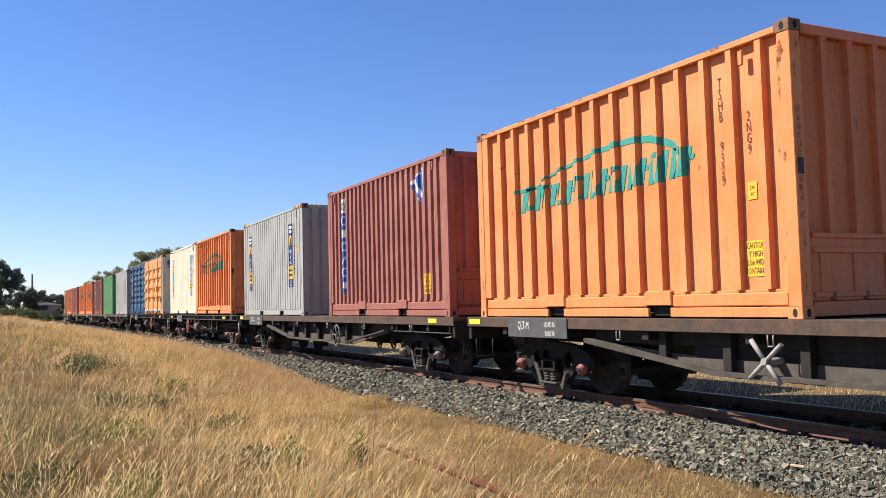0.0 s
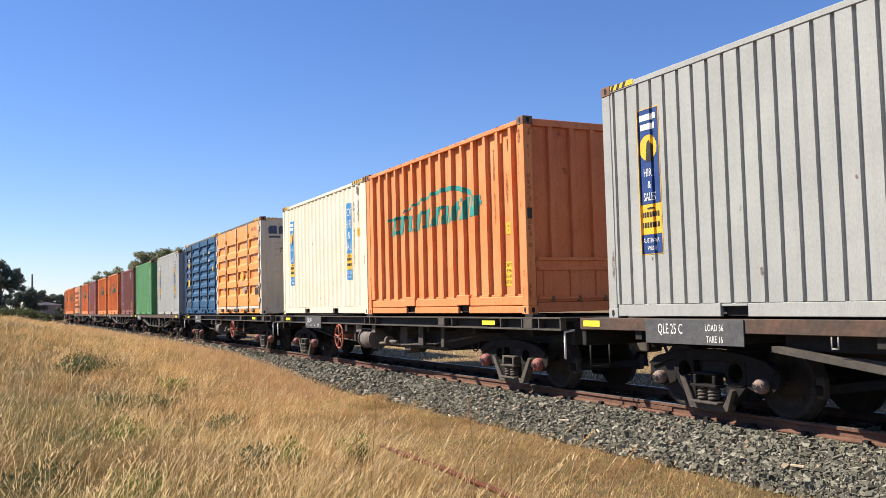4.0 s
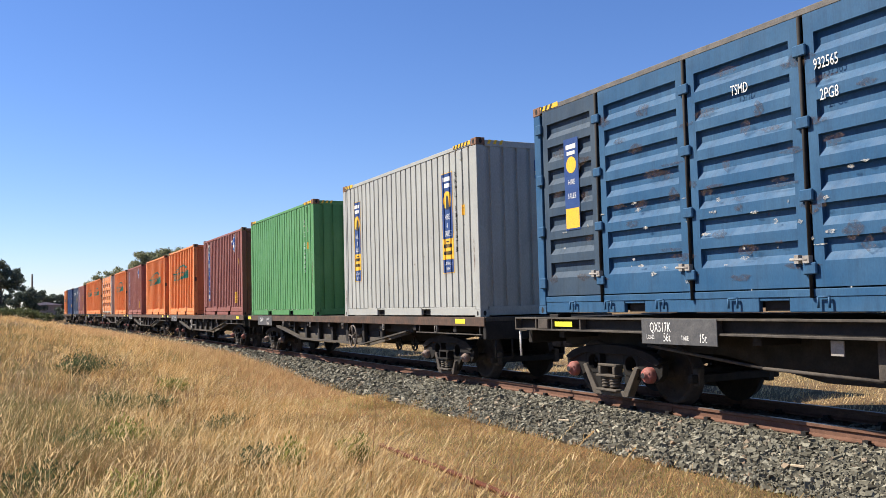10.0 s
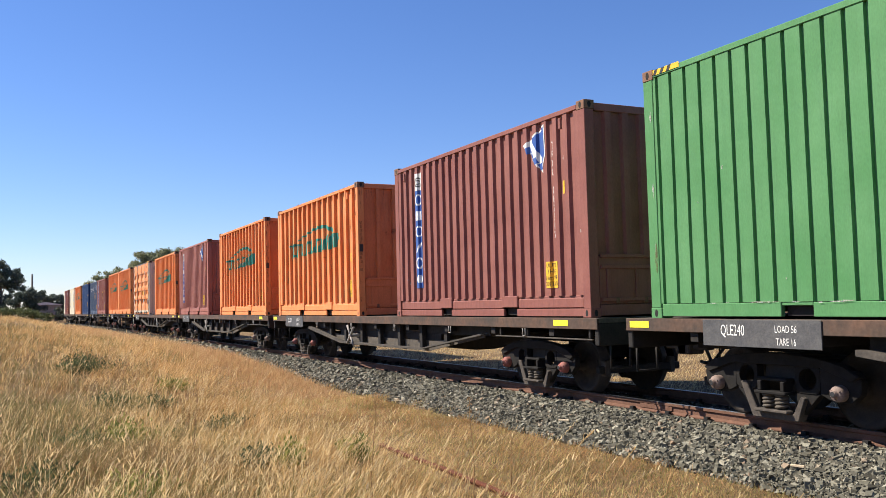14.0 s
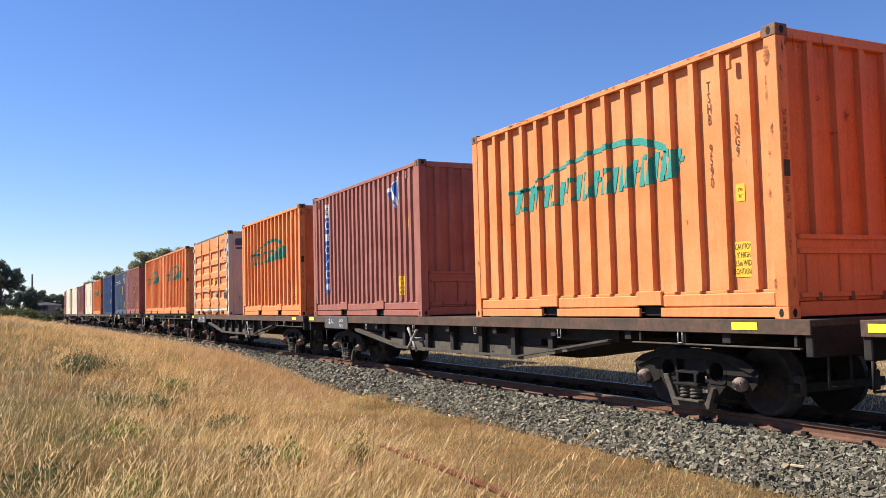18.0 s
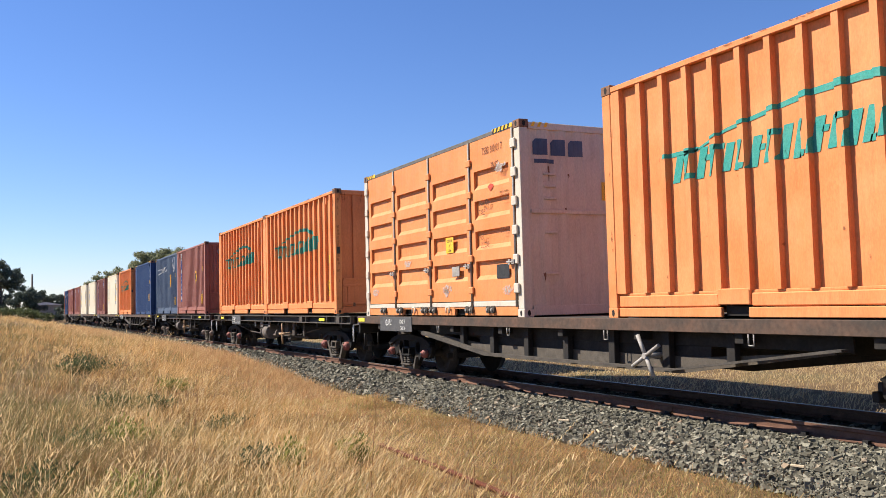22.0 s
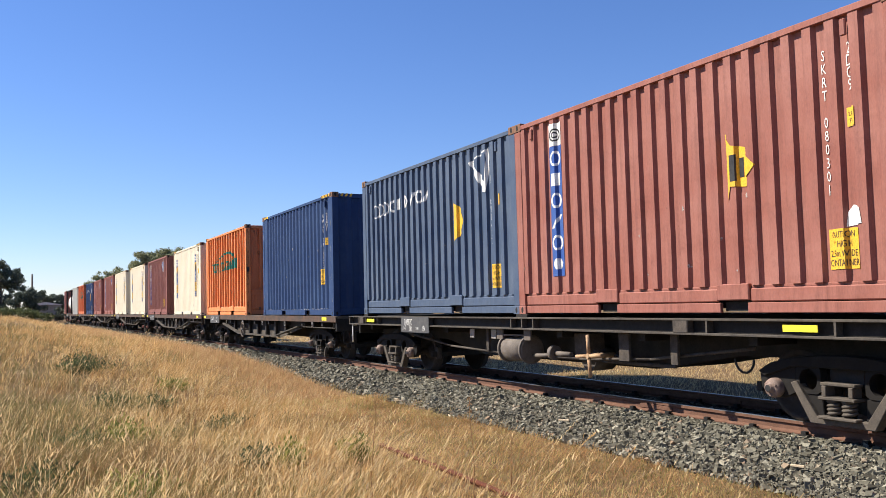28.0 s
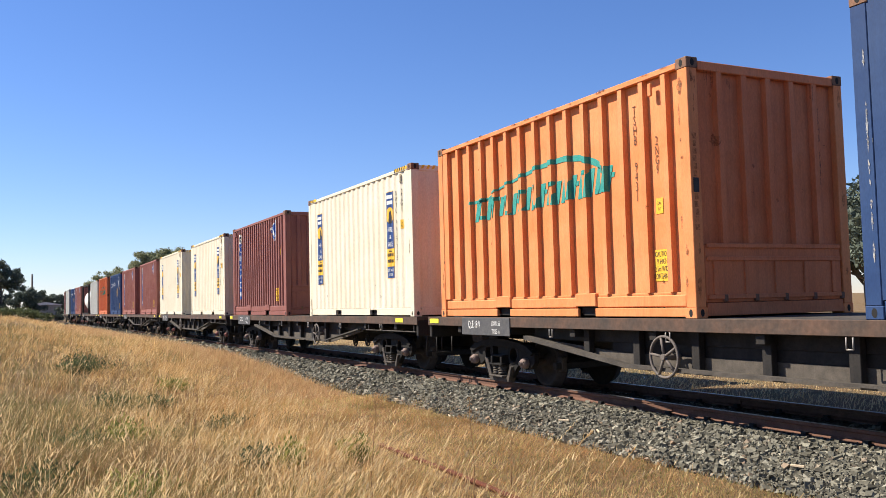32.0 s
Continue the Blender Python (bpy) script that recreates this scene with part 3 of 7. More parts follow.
def wolf_strip(root, pts, x0, x1, cyan=False, sale=False):
    """Hire company's upright sticker: picture disc, words, yellow band."""
    c = (x0 + x1) / 2
    strip = STRIP_CYAN if cyan else STRIP_NAVY
    if not cyan:
        mark("sticker_border", flat_mesh([rect(x0 - 0.012, x1 + 0.012, 0.73, 2.42)]), LABEL_YELLOW, root, pts, False, CLEAR - 0.002)
    mark("sticker", flat_mesh([rect(x0, x1, 1.31, 2.41), rect(x0, x1, 0.74, 0.96)]), strip, root, pts, label="upright blue hire sticker")
    mark("sticker_band", flat_mesh([rect(x0, x1, 0.964, 1.306)]), LABEL_YELLOW, root, pts, label="yellow band")
    words, bars, ink = [], [], []
    if sale:
        words += [(letters("FOR", 0.26, 0.6), c, 2.20), (letters("HIRE", 0.26, 0.55), c, 1.94), (letters("&", 0.24, 0.6), c, 1.70), (letters("SALE", 0.26, 0.55), c, 1.46)]
    else:
        bars += [rect(c - 0.14, c + 0.14, 2.28, 2.35), rect(c - 0.12, c + 0.12, 2.17, 2.24)]
        mark("sticker_disc", flat_mesh([disc(c, 1.96, 0.15)]), LABEL_YELLOW, root, pts, False, CLEAR + 0.002)
        ink += [[(c - 0.02, 2.02), (c + 0.02, 2.05), (c + 0.06, 1.98), (c + 0.08, 1.80), (c - 0.05, 1.80)]]
        words += [(letters("HIRE", 0.135, 0.66), c, 1.67), (letters("&", 0.12, 0.75), c, 1.53), (letters("SALES", 0.135, 0.6), c, 1.39)]
    words += [(letters("AUSTRALIA", 0.075, 0.72), c, 0.89), (letters("WIDE", 0.075, 0.72), c, 0.80)]
    ink += [rect(c - 0.15 + 0.045 * i, c - 0.12 + 0.045 * i, z, z + 0.06) for z in (1.16, 1.04) for i in range(7)] + [rect(c - 0.05, c + 0.05, 1.25, 1.27)]
    words_on("sticker_words", flat_mesh(bars, words), WHITE, root, pts, False, CLEAR + 0.003)
    words_on("sticker_ink", flat_mesh(ink), BLACK, root, pts, False, CLEAR + 0.004)


def orange_container(h, serial, seed, mat=None):
    root = empty("shipping_container")
    mat = mat or ORANGE
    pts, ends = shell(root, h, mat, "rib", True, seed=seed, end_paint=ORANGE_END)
    swoosh_logo(root, pts)
    words_on("serial_letters", flat_mesh([], [(letters(ch, 0.16, 0.6), 2.085, 2.45 - 0.118 * i) for i, ch in enumerate("TSHB")]
                                     + [(letters(ch, 0.16, 0.6), 2.085, 1.78 - 0.118 * i) for i, ch in enumerate(serial)]), BROWN_INK, root, pts)
    words_on("type_code", flat_mesh([], [(letters(ch, 0.15, 0.6), 2.46, 2.03 - 0.112 * i) for i, ch in enumerate("2NG9")]), BROWN_INK, root, pts)
    mark("height_plate", flat_mesh([rect(2.41, 2.53, 1.19, 1.37)]), LABEL_YELLOW, root, pts, label="small yellow height plate")
    words_on("height_words", flat_mesh([], [(letters("2.9m", 0.055, 0.6), 2.47, 1.31), (letters("9'6\"", 0.055, 0.6), 2.47, 1.24)]), BROWN_INK, root, pts, False, CLEAR + 0.002)
    caution(root, pts, 2.48, 0.60, ("CAUTION", "9' HIGH", "2.5m WIDE", "CONTAINER"), 0.25, 0.36)
    hook(root, 2.46, h - 0.22, mat)
    worn = [rect(-1.185 + 0.006 * (i % 3), -1.125 - 0.008 * (i % 2), 0.95 + i * 0.083, 1.015 + i * 0.083) for i in range(13) if i not in (5, 6)]
    words_on("end_words", flat_mesh(worn), DIRT_FILM, root, None, True, 0.0115, "worn dark lettering strip")
    mark("end_block", flat_mesh([rect(-1.19, -1.11, 1.36, 1.52)]), BLACK, root, None, True, 0.0125, "black block")
    r = random.Random(seed + 500)
    drips = [blob(r, r.choice((-1.12, -1.0, -0.9, -0.6, 0.7, 1.05)) + r.uniform(-0.05, 0.05), h - 0.16 - r.uniform(0.0, 0.12), r.uniform(0.008, 0.022), r.uniform(0.05, 0.16)) for i in range(12)]
    words_on("rust_drips", flat_mesh(drips), DIRT_FILM, root, None, True, 0.0125, "dark rust drips under the top corner")
    grime(root, pts, ends, h, seed)
    end_codes(root, ends, "TSHB " + serial, 0.86, 2.45, BROWN_INK)
    scuffs(root, pts, seed, RUST_FILM, 14, 2.4)
    tagged(root, "weathered orange steel container with a teal swoosh on a wagon", "container", "containers on the train")
    return root


def maroon_container(h, owner, serial, kind_code, seed, mat=None, end_bars=False, arrow=False):
    root = empty("shipping_container")
    mat = mat or MAROON
    hue = {MAROON: "maroon", MAROON_PALE: "faded maroon", BROWN: "brown", SLATE: "dark blue", NAVY: "navy blue"}[mat]
    pts, ends = shell(root, h, mat, "cron", True, seed=seed)
    if mat in (SLATE, NAVY):
        for i in range(9):
            x, z = -2.42 + i * 0.30, 2.04 + 0.01 * i
            if i < 3:
                sh = ring_shapes(x + 0.06 * (1 - i), z, 0.12, 0.14, 0.03)
            else:
                sh = ring_shapes(x, z, 0.11, 0.12, 0.045) if i % 2 else [rect(x - 0.09, x + 0.09, z - 0.10, z + 0.10)] if i == 4 else [[(x - 0.11, z - 0.12), (x - 0.04, z - 0.12), (x + 0.11, z + 0.12), (x + 0.04, z + 0.12)]]
            mark("painted_shape", flat_mesh(sh), WHITE, root, pts, label="plain white shape")
        mark("diamond", flat_mesh([[(1.62, 2.42), (2.20, 2.56), (2.24, 2.42), (2.16, 1.88), (2.06, 1.90)]]), WHITE, root, pts, label="torn pale diamond sticker")
        mark("diamond_panel", flat_mesh([[(1.72, 2.42), (2.16, 2.52), (2.18, 2.40), (2.12, 2.05)]]), mat, root, pts, False, CLEAR + 0.002)
        mark("half_moon_sticker", flat_mesh([[(1.04, 1.84), (1.16, 1.80), (1.32, 1.68), (1.40, 1.52), (1.32, 1.36), (1.18, 1.26), (1.04, 1.20)]]), LABEL_YELLOW, root, pts, label="yellow half-moon sticker")
    else:
        strip_emblem(root, pts)
    if mat in (SLATE, NAVY):
        pass
    elif arrow:
        mark("arrow_sticker", flat_mesh([[(1.02, 1.86), (1.12, 1.72), (1.28, 1.68), (1.30, 1.60), (1.43, 1.48), (1.30, 1.36), (1.28, 1.28), (1.10, 1.30), (1.05, 1.08)]]), LABEL_YELLOW, root, pts, label="yellow arrow sticker")
        words_on("arrow_bars", flat_mesh([rect(1.1, 1.18, 1.35, 1.62), rect(1.2, 1.26, 1.38, 1.58)]), BLACK, root, pts, False, CLEAR + 0.002)
        mark("torn_patch", flat_mesh([[(2.43, 0.77), (2.60, 0.79), (2.58, 0.93), (2.50, 0.96), (2.44, 0.90)]]), WHITE, root, pts)
    else:
        diamond_emblem(root, pts)
    codes(root, pts, owner, serial, kind_code, 2.26, 2.40, WHITE, high=True)
    caution(root, pts, 2.2 if not arrow else 2.38, 0.58, ("CAUTION", "9' HIGH", "2.46m WIDE", "CONTAINER"), 0.30, 0.36)
    if end_bars:
        for i in range(6):
            y = -0.64 + i * 0.285
            sh = ring_shapes(y, 2.36, 0.105, 0.105, 0.032) if i % 2 == 0 else [rect(y - 0.085, y + 0.085, 2.27, 2.44)] if i == 1 else [[(y - 0.1, 2.26), (y - 0.05, 2.26), (y + 0.1, 2.45), (y + 0.05, 2.45)]]
            mark("end_shape", flat_mesh(sh), GREY, root, ends, True, label="plain pale shape")
        caution(root, ends, 0.30, 1.10, ("CAUTION", "9' HIGH", "2.46m WIDE", "CONTAINER"), 0.36, 0.36, True)
    else:
        caution(root, None, 0.78, 0.45, ("CAUTION", "9' HIGH", "2.46m WIDE", "CONTAINER"), 0.36, 0.34, True)
    end_codes(root, ends, owner + " " + serial, 0.86, 2.30, GREY)
    hook(root, 2.52, h - 0.2, mat)
    hook(root, -2.62, h - 0.2, mat)
    scuffs(root, pts, seed + 40, BARE_FILM, 14)
    tagged(root, "weathered " + hue + " corrugated container on a rail wagon", "container", "containers on the train")
    return root


def hire_container(h, mat, label, serial, kind_code, seed, cyan=False, stickers=True, kind="iso", ink=None, end_sign=True):
    root = empty("shipping_container")
    pts, ends = shell(root, h, mat, kind, False, seed=seed)
    ink = ink or BLACK
    if stickers:
        wolf_strip(root, pts, 1.81, 2.20, cyan, cyan)
        wolf_strip(root, pts, -2.42, -2.06, cyan, False)
    codes(root, pts, serial[:4], serial[4:], kind_code, 2.31, 2.40, ink)
    stripes(root, h)
    hook(root, 2.55, h - 0.2, mat)
    if end_sign:
        if stickers:
            mark("end_sticker", flat_mesh([rect(-0.14, 0.26, 2.22, 2.52)]), STRIP_NAVY, root, ends, True, label="small navy sticker")
            mark("end_sticker_band", flat_mesh([rect(-0.13, 0.25, 2.28, 2.34)]), LABEL_YELLOW, root, ends, True, CLEAR + 0.002)
        caution(root, ends, 0.72, 0.62, ("CAUTION", "9'6\"", "HIGH", "CONTAINER"), 0.32, 0.36, True)
    end_codes(root, ends, serial[:4] + " " + serial[4:], 0.66, 2.28, ink)
    scuffs(root, pts, seed + 80, BARE_FILM if mat in (NAVY, GREEN) else RUST_FILM, 34 if mat is NAVY else 16, 1.8)
    r = random.Random(seed)
    if mat in (NAVY, GREEN):
        chips = [blob(r, r.choice((2.93, 2.99, -2.96)), r.uniform(0.2, 2.3), r.uniform(0.006, 0.018), r.uniform(0.02, 0.10)) for i in range(22)]
        chips += [blob(r, r.uniform(-2.7, 2.7), 0.165 + r.uniform(-0.01, 0.008), r.uniform(0.03, 0.2), 0.008) for i in range(16)]
        words_on("paint_chips", flat_mesh(chips), BARE_FILM, root, None, False, 0.0135, "chipped paint on the corner posts")
    if mat is NAVY:
        caution(root, pts, 2.26, 0.92, ("CAUTION", "9'6\"", "HIGH"), 0.27, 0.36)
    if mat in (GREY, GREEN, CREAM):
        rust_run(root, 2.93, r.uniform(0.9, 1.3), 0.55 if mat is not CREAM else 0.3, r)
        rust_run(root, -2.95, r.uniform(0.3, 0.7), 0.35, r)
    tagged(root, label, "container", "containers on the train")
    return root


def door_mesh(w, z0, z1, n, mat):
    """A folding side door with pressed horizontal recesses, in x, z, facing -y."""
    key = ("door", round(w, 3), z0, z1, n, mat.name)
    if key in MESHES:
        return MESHES[key]
    bm = bmesh.new()
    m = 0.11
    add_box(bm, -w / 2, -w / 2 + m, 0.0, 0.06, z0, z1)
    add_box(bm, w / 2 - m, w / 2, 0.0, 0.06, z0, z1)
    prof = [(z1, 0.0)]
    step = (z1 - z0) / n
    deep, low = (0.22, 0.29) if n < 7 else (0.12, 0.20)
    lips = [2.28, 1.81, 1.335, 0.865] if n < 7 else [z1 - step * (i + 0.62) for i in range(n - 1)]
    for a in lips:
        prof += [(a + 0.006, 0.0), (a - 0.004, 0.05), (a - deep, 0.048), (a - low, 0.0)]
    prof.append((z0, 0.0))
    xs = (-w / 2 + m, w / 2 - m)
    rows = [[bm.verts.new((x, d, z)) for x in xs] for z, d in prof]
    for a, b in zip(rows, rows[1:]):
        bm.faces.new((b[0], b[1], a[1], a[0]))
    back = [bm.verts.new((x, 0.06, z)) for x, z in ((xs[0], z0), (xs[1], z0), (xs[1], z1), (xs[0], z1))]
    bm.faces.new(back[::-1])
    MESHES[key] = mesh_from(bm, "side_door", mat)
    return MESHES[key]


def side_door_container(h, mat, post_mat, label, seed, n=6, words=(), blue=False):
    root = empty("side_door_container")
    pts, ends = shell(root, h, mat, "iso", False, post_mat, "iso", seed, ROOF_DARK, open_sides=True)
    z0, z1 = 0.25, h - 0.10
    xs = (-2.89, -1.53, 0.02, 1.53, 2.89) if not blue else (-2.89, -1.62, -0.03, 1.53, 2.89)
    for y, turn in ((-HY + 0.004, 0.0), (HY - 0.004, math.pi)):
        for a, b in zip(xs, xs[1:]):
            c, w = (a + b) / 2, b - a - 0.07
            coat = GREY_BLUE if blue and a == xs[0] else mat
            door = piece("side_door", door_mesh(w, z0, z1, n, coat), root, Matrix.Translation((c if not turn else -c, y, 0)) @ Matrix.Rotation(turn, 4, "Z"))
            if turn:
                continue
            bm = bmesh.new()
            add_tube(bm, (w / 2 + 0.03, -0.012, z0 - 0.10), (w / 2 + 0.03, -0.012, z1), 0.017, 8)
            part("lock_rod", bm, PALE_METAL if not blue else BLACK_STEEL, door, "steel lock rod")
            bm = bmesh.new()
            add_tube(bm, (w / 2 + 0.03, -0.045, 0.80 - 0.30 * blue), (w / 2 - 0.17, -0.04, 0.81 - 0.30 * blue), 0.014, 8)
            add_box(bm, w / 2 - 0.12, w / 2 - 0.07, -0.05, -0.0, 0.77 - 0.3 * blue, 0.85 - 0.3 * blue)
            add_box(bm, w / 2 - 0.02, w / 2 + 0.05, -0.055, -0.0, 0.77 - 0.3 * blue, 0.84 - 0.3 * blue)
            part("handle", bm, PALE_METAL, door, "galvanised door handle")
        if not turn:
            for x in xs[1:4]:
                for i in range(5 if not blue else 4):
                    z = 0.42 + i * (h - 0.85) / (4 if not blue else 3)
                    box("hinge", x - 0.075, x + 0.075, -HY - 0.035, -HY + 0.0, z - 0.055, z + 0.055, mat, root, 0.01)
            for x in (xs[0], xs[4]):
                s = 1 if x > 0 else -1
                for i in range(6 if not blue else 4):
                    z = 0.42 + i * (h - 0.75) / (5 if not blue else 3)
                    box("post_hinge", x + s * 0.03 - 0.07, x + s * 0.03 + 0.07, -HY - 0.035, -HY + 0.0, z - 0.07, z + 0.07, post_mat, root, 0.012)
    for y in (-HY + 0.035, HY - 0.035):
        box("side_sill", -HX + 0.178, HX - 0.178, y - 0.03, y + 0.03, 0.16, 0.235, post_mat, root)
    for x in (-2.2, -1.42, -0.32, 0.02, 1.36, 2.05) if not blue else ():
        for o in (0.0, 0.14):
            bm = bmesh.new()
            add_tube(bm, (x + o, -HY - 0.03, 0.115), (x + o, -HY + 0.02, 0.115), 0.058, 16)
            add_tube(bm, (x + o, -HY - 0.05, 0.115), (x + o, -HY - 0.02, 0.115), 0.02, 8, slot=1)
            bmesh.ops.recalc_face_normals(bm, faces=bm.faces[:])
            part("door_roller", bm, (BOGIE_STEEL, PALE_METAL), root, "grimy steel door roller")
    for x in (-2.3, -1.55, -0.6, 0.5, 1.6, 2.3) if blue else (-0.75, 0.62):
        bm = bmesh.new()
        add_tube(bm, (x, -HY - 0.02, 0.06), (x, -HY - 0.02, 0.16), 0.012, 6)
        add_tube(bm, (x + 0.12, -HY - 0.02, 0.06), (x + 0.12, -HY - 0.02, 0.16), 0.012, 6)
        add_tube(bm, (x, -HY - 0.02, 0.16), (x + 0.12, -HY - 0.02, 0.16), 0.012, 6)
        part("lashing_ring", bm, post_mat, root)
    for body, x, z, size, mt in words:
        words_on("door_words", flat_mesh([], [(letters(body, size, 0.6), x, z)]), mt, root, None, False, 0.016)
    stripes(root, h)
    if not blue:
        mark("caution_label", flat_mesh([rect(0.64, 0.92, 1.06, 1.32)]), LABEL_YELLOW, root, None, False, 0.016)
        words_on("caution_words", flat_mesh([], [(letters("CAUTION", 0.065, 0.6), 0.78, 1.26), (letters("9'6\"", 0.07, 0.6), 0.78, 1.18), (letters("HIGH", 0.065, 0.6), 0.78, 1.10)]), BLACK, root, None, False, 0.018)
        mark("data_plate", flat_mesh([rect(2.33, 2.70, 0.58, 0.79)]), BLACK, root, None, False, 0.016, label="black data plate")
        box("door_vent", 0.86, 1.12, -HY - 0.012, -HY + 0.004, 0.66, 0.82, PALE_METAL, root, 0.006)
        for i in range(3):
            y = -0.98 + i * 0.31
            mark("end_block", flat_mesh([[(y, 2.36), (y + 0.25, 2.36), (y + 0.25, 2.60), (y + 0.05, 2.60), (y, 2.55)]]), SLATE, root, ends, True, label="dark blue-grey block")
        mark("end_block", flat_mesh([rect(-0.96, -0.62, 2.24, 2.30)]), SLATE, root, ends, True)
        mark("end_plate", flat_mesh([rect(0.22, 0.42, 1.72, 2.0)]), LABEL_YELLOW, root, ends, True)
        words_on("end_plate_words", flat_mesh([], [(letters("2.9m", 0.09, 0.6), 0.32, 1.92), (letters("9'6\"", 0.09, 0.6), 0.32, 1.80)]), BLACK, root, ends, True, CLEAR + 0.002)
        box("end_seam", HX - 0.012, HX + 0.006, -HY + 0.17, HY - 0.17, 1.50, 1.56, post_mat, root, 0.012)
        for y in (-0.72, 0.55):
            for z in (0.62, 1.22, 1.72, 1.90, 2.08):
                box("end_ridge", HX - 0.012, HX + 0.012, y - 0.11, y + 0.11, z - 0.018, z + 0.018, post_mat, root, 0.012)
        end_codes(root, ends, "310126 0" if seed == 6 else "310101 7", 0.78, 2.35, BLACK)
        r = random.Random(seed * 3)
        for i in range(9):
            y, z, tall = r.uniform(-1.0, 1.0), r.uniform(0.6, 2.6), r.uniform(0.05, 0.30)
            mark("stain", flat_mesh([[(y - 0.012, z), (y + 0.02 * r.random(), z - tall * 0.4), (y + 0.006, z - tall), (y + 0.03, z - tall * 0.35), (y + 0.025, z + 0.02)]]), CASTING, root, ends, True, label="dark stain")
        for i in range(6 if seed == 15 else 2):
            x, z = r.choice((-2.6, -1.0, 0.6, 2.1, 2.55)) + r.uniform(-0.1, 0.1), r.choice((0.42, 0.95, 2.2)) + r.uniform(-0.06, 0.06)
            mark("torn_patch", flat_mesh([blob(r, x, z, 0.15, 0.09, 17), blob(r, x + 0.16, z + 0.03, 0.05, 0.04)]), BARE_FILM, root, None, False, 0.0165, "torn white sticker remains")
        if seed == 15:
            mark("red_mark", flat_mesh([[(2.12, 2.0), (2.2, 2.04), (2.31, 2.02), (2.27, 1.96), (2.2, 1.92)]]), STREAM_RED, root, None, False, 0.0165)
        for i in range(5):
            words_on("faded_figures", flat_mesh([rect(2.48, 2.75, 1.86 - i * 0.05 - 0.4 * (i > 2), 1.885 - i * 0.05 - 0.4 * (i > 2))]), RUST_FILM, root, None, False, 0.0165)
    else:
        r = random.Random(77)
        dirt = [blob(r, r.uniform(-2.8, 2.8), r.uniform(0.3, 2.5), r.uniform(0.04, 0.24), r.uniform(0.02, 0.10)) for i in range(60)]
        words_on("door_grime", flat_mesh(dirt), DIRT_FILM, root, None, False, 0.0155, "dirty smears on the doors")
        pale = [blob(r, r.uniform(-2.8, 2.8), r.uniform(0.3, 1.4), r.uniform(0.01, 0.09), r.uniform(0.006, 0.03)) for i in range(40)]
        words_on("door_scuffs", flat_mesh(pale), BARE_FILM, root, None, False, 0.0165, "pale scuffs on the doors")
        mark("height_plate", flat_mesh([rect(2.42, 2.53, 1.57, 1.73)]), LABEL_YELLOW, root, None, False, 0.016)
        mark("sticker", flat_mesh([rect(-2.35, -2.03, 1.10, 2.30)]), STRIP_NAVY, root, None, False, 0.016, label="peeling navy sticker")
        mark("sticker_band", flat_mesh([rect(-2.34, -2.04, 1.12, 1.38), disc(-2.19, 1.95, 0.11)]), LABEL_YELLOW, root, None, False, 0.018)
        words_on("sticker_words", flat_mesh([rect(-2.3, -2.08, 2.16, 2.22), rect(-2.28, -2.1, 2.08, 2.13)], [(letters("HIRE", 0.1, 0.7), -2.19, 1.72), (letters("SALES", 0.1, 0.7), -2.19, 1.54)]), WHITE, root, None, False, 0.019)
    tagged(root, label, "container", "containers on the train")
    return root


def tank_container(h):
    """Open frame with a white tank barrel in it."""
    root = empty("tank_container")
    for sx in (-1, 1):
        for sy in (-1, 1):
            x, y = sx * (HX - 0.08), sy * (HY - 0.08)
            box("corner_post", x - 0.07, x + 0.07, y - 0.07, y + 0.07, 0.118, h - 0.118, BLACK_STEEL, root)
            for z in (0.059, h - 0.059):
                piece("corner_casting", casting_mesh(), root, (sx * (HX - 0.089), sy * (HY - 0.081), z))
        for z in (0.1, h - 0.1):
            box("end_rail", sx * (HX - 0.08) - 0.06, sx * (HX - 0.08) + 0.06, -HY + 0.16, HY - 0.16, z - 0.05, z + 0.05, BLACK_STEEL, root)
    for sy in (-1, 1):
        for z in (0.1, h - 0.08):
            box("side_rail", -HX + 0.16, HX - 0.16, sy * (HY - 0.07) - 0.05, sy * (HY - 0.07) + 0.05, z - 0.05, z + 0.05, BLACK_STEEL, root)
    bm = bmesh.new()
    add_lathe(bm, 0, [(-2.75, 0.05), (-2.7, 0.6), (-2.5, 0.95), (-2.2, 1.08), (2.2, 1.08), (2.5, 0.95), (2.7, 0.6), (2.75, 0.05)], 28)
    bmesh.ops.rotate(bm, verts=bm.verts[:], cent=(0, 0, 0), matrix=Matrix.Rotation(math.pi / 2, 3, "Z"))
    bmesh.ops.translate(bm, verts=bm.verts[:], vec=(0, 0, 1.3))
    part("tank", bm, WHITE, root, "white tank barrel")
    tagged(root, "black open-frame container holding a white tank", "tank container", "containers on the train")
    return root


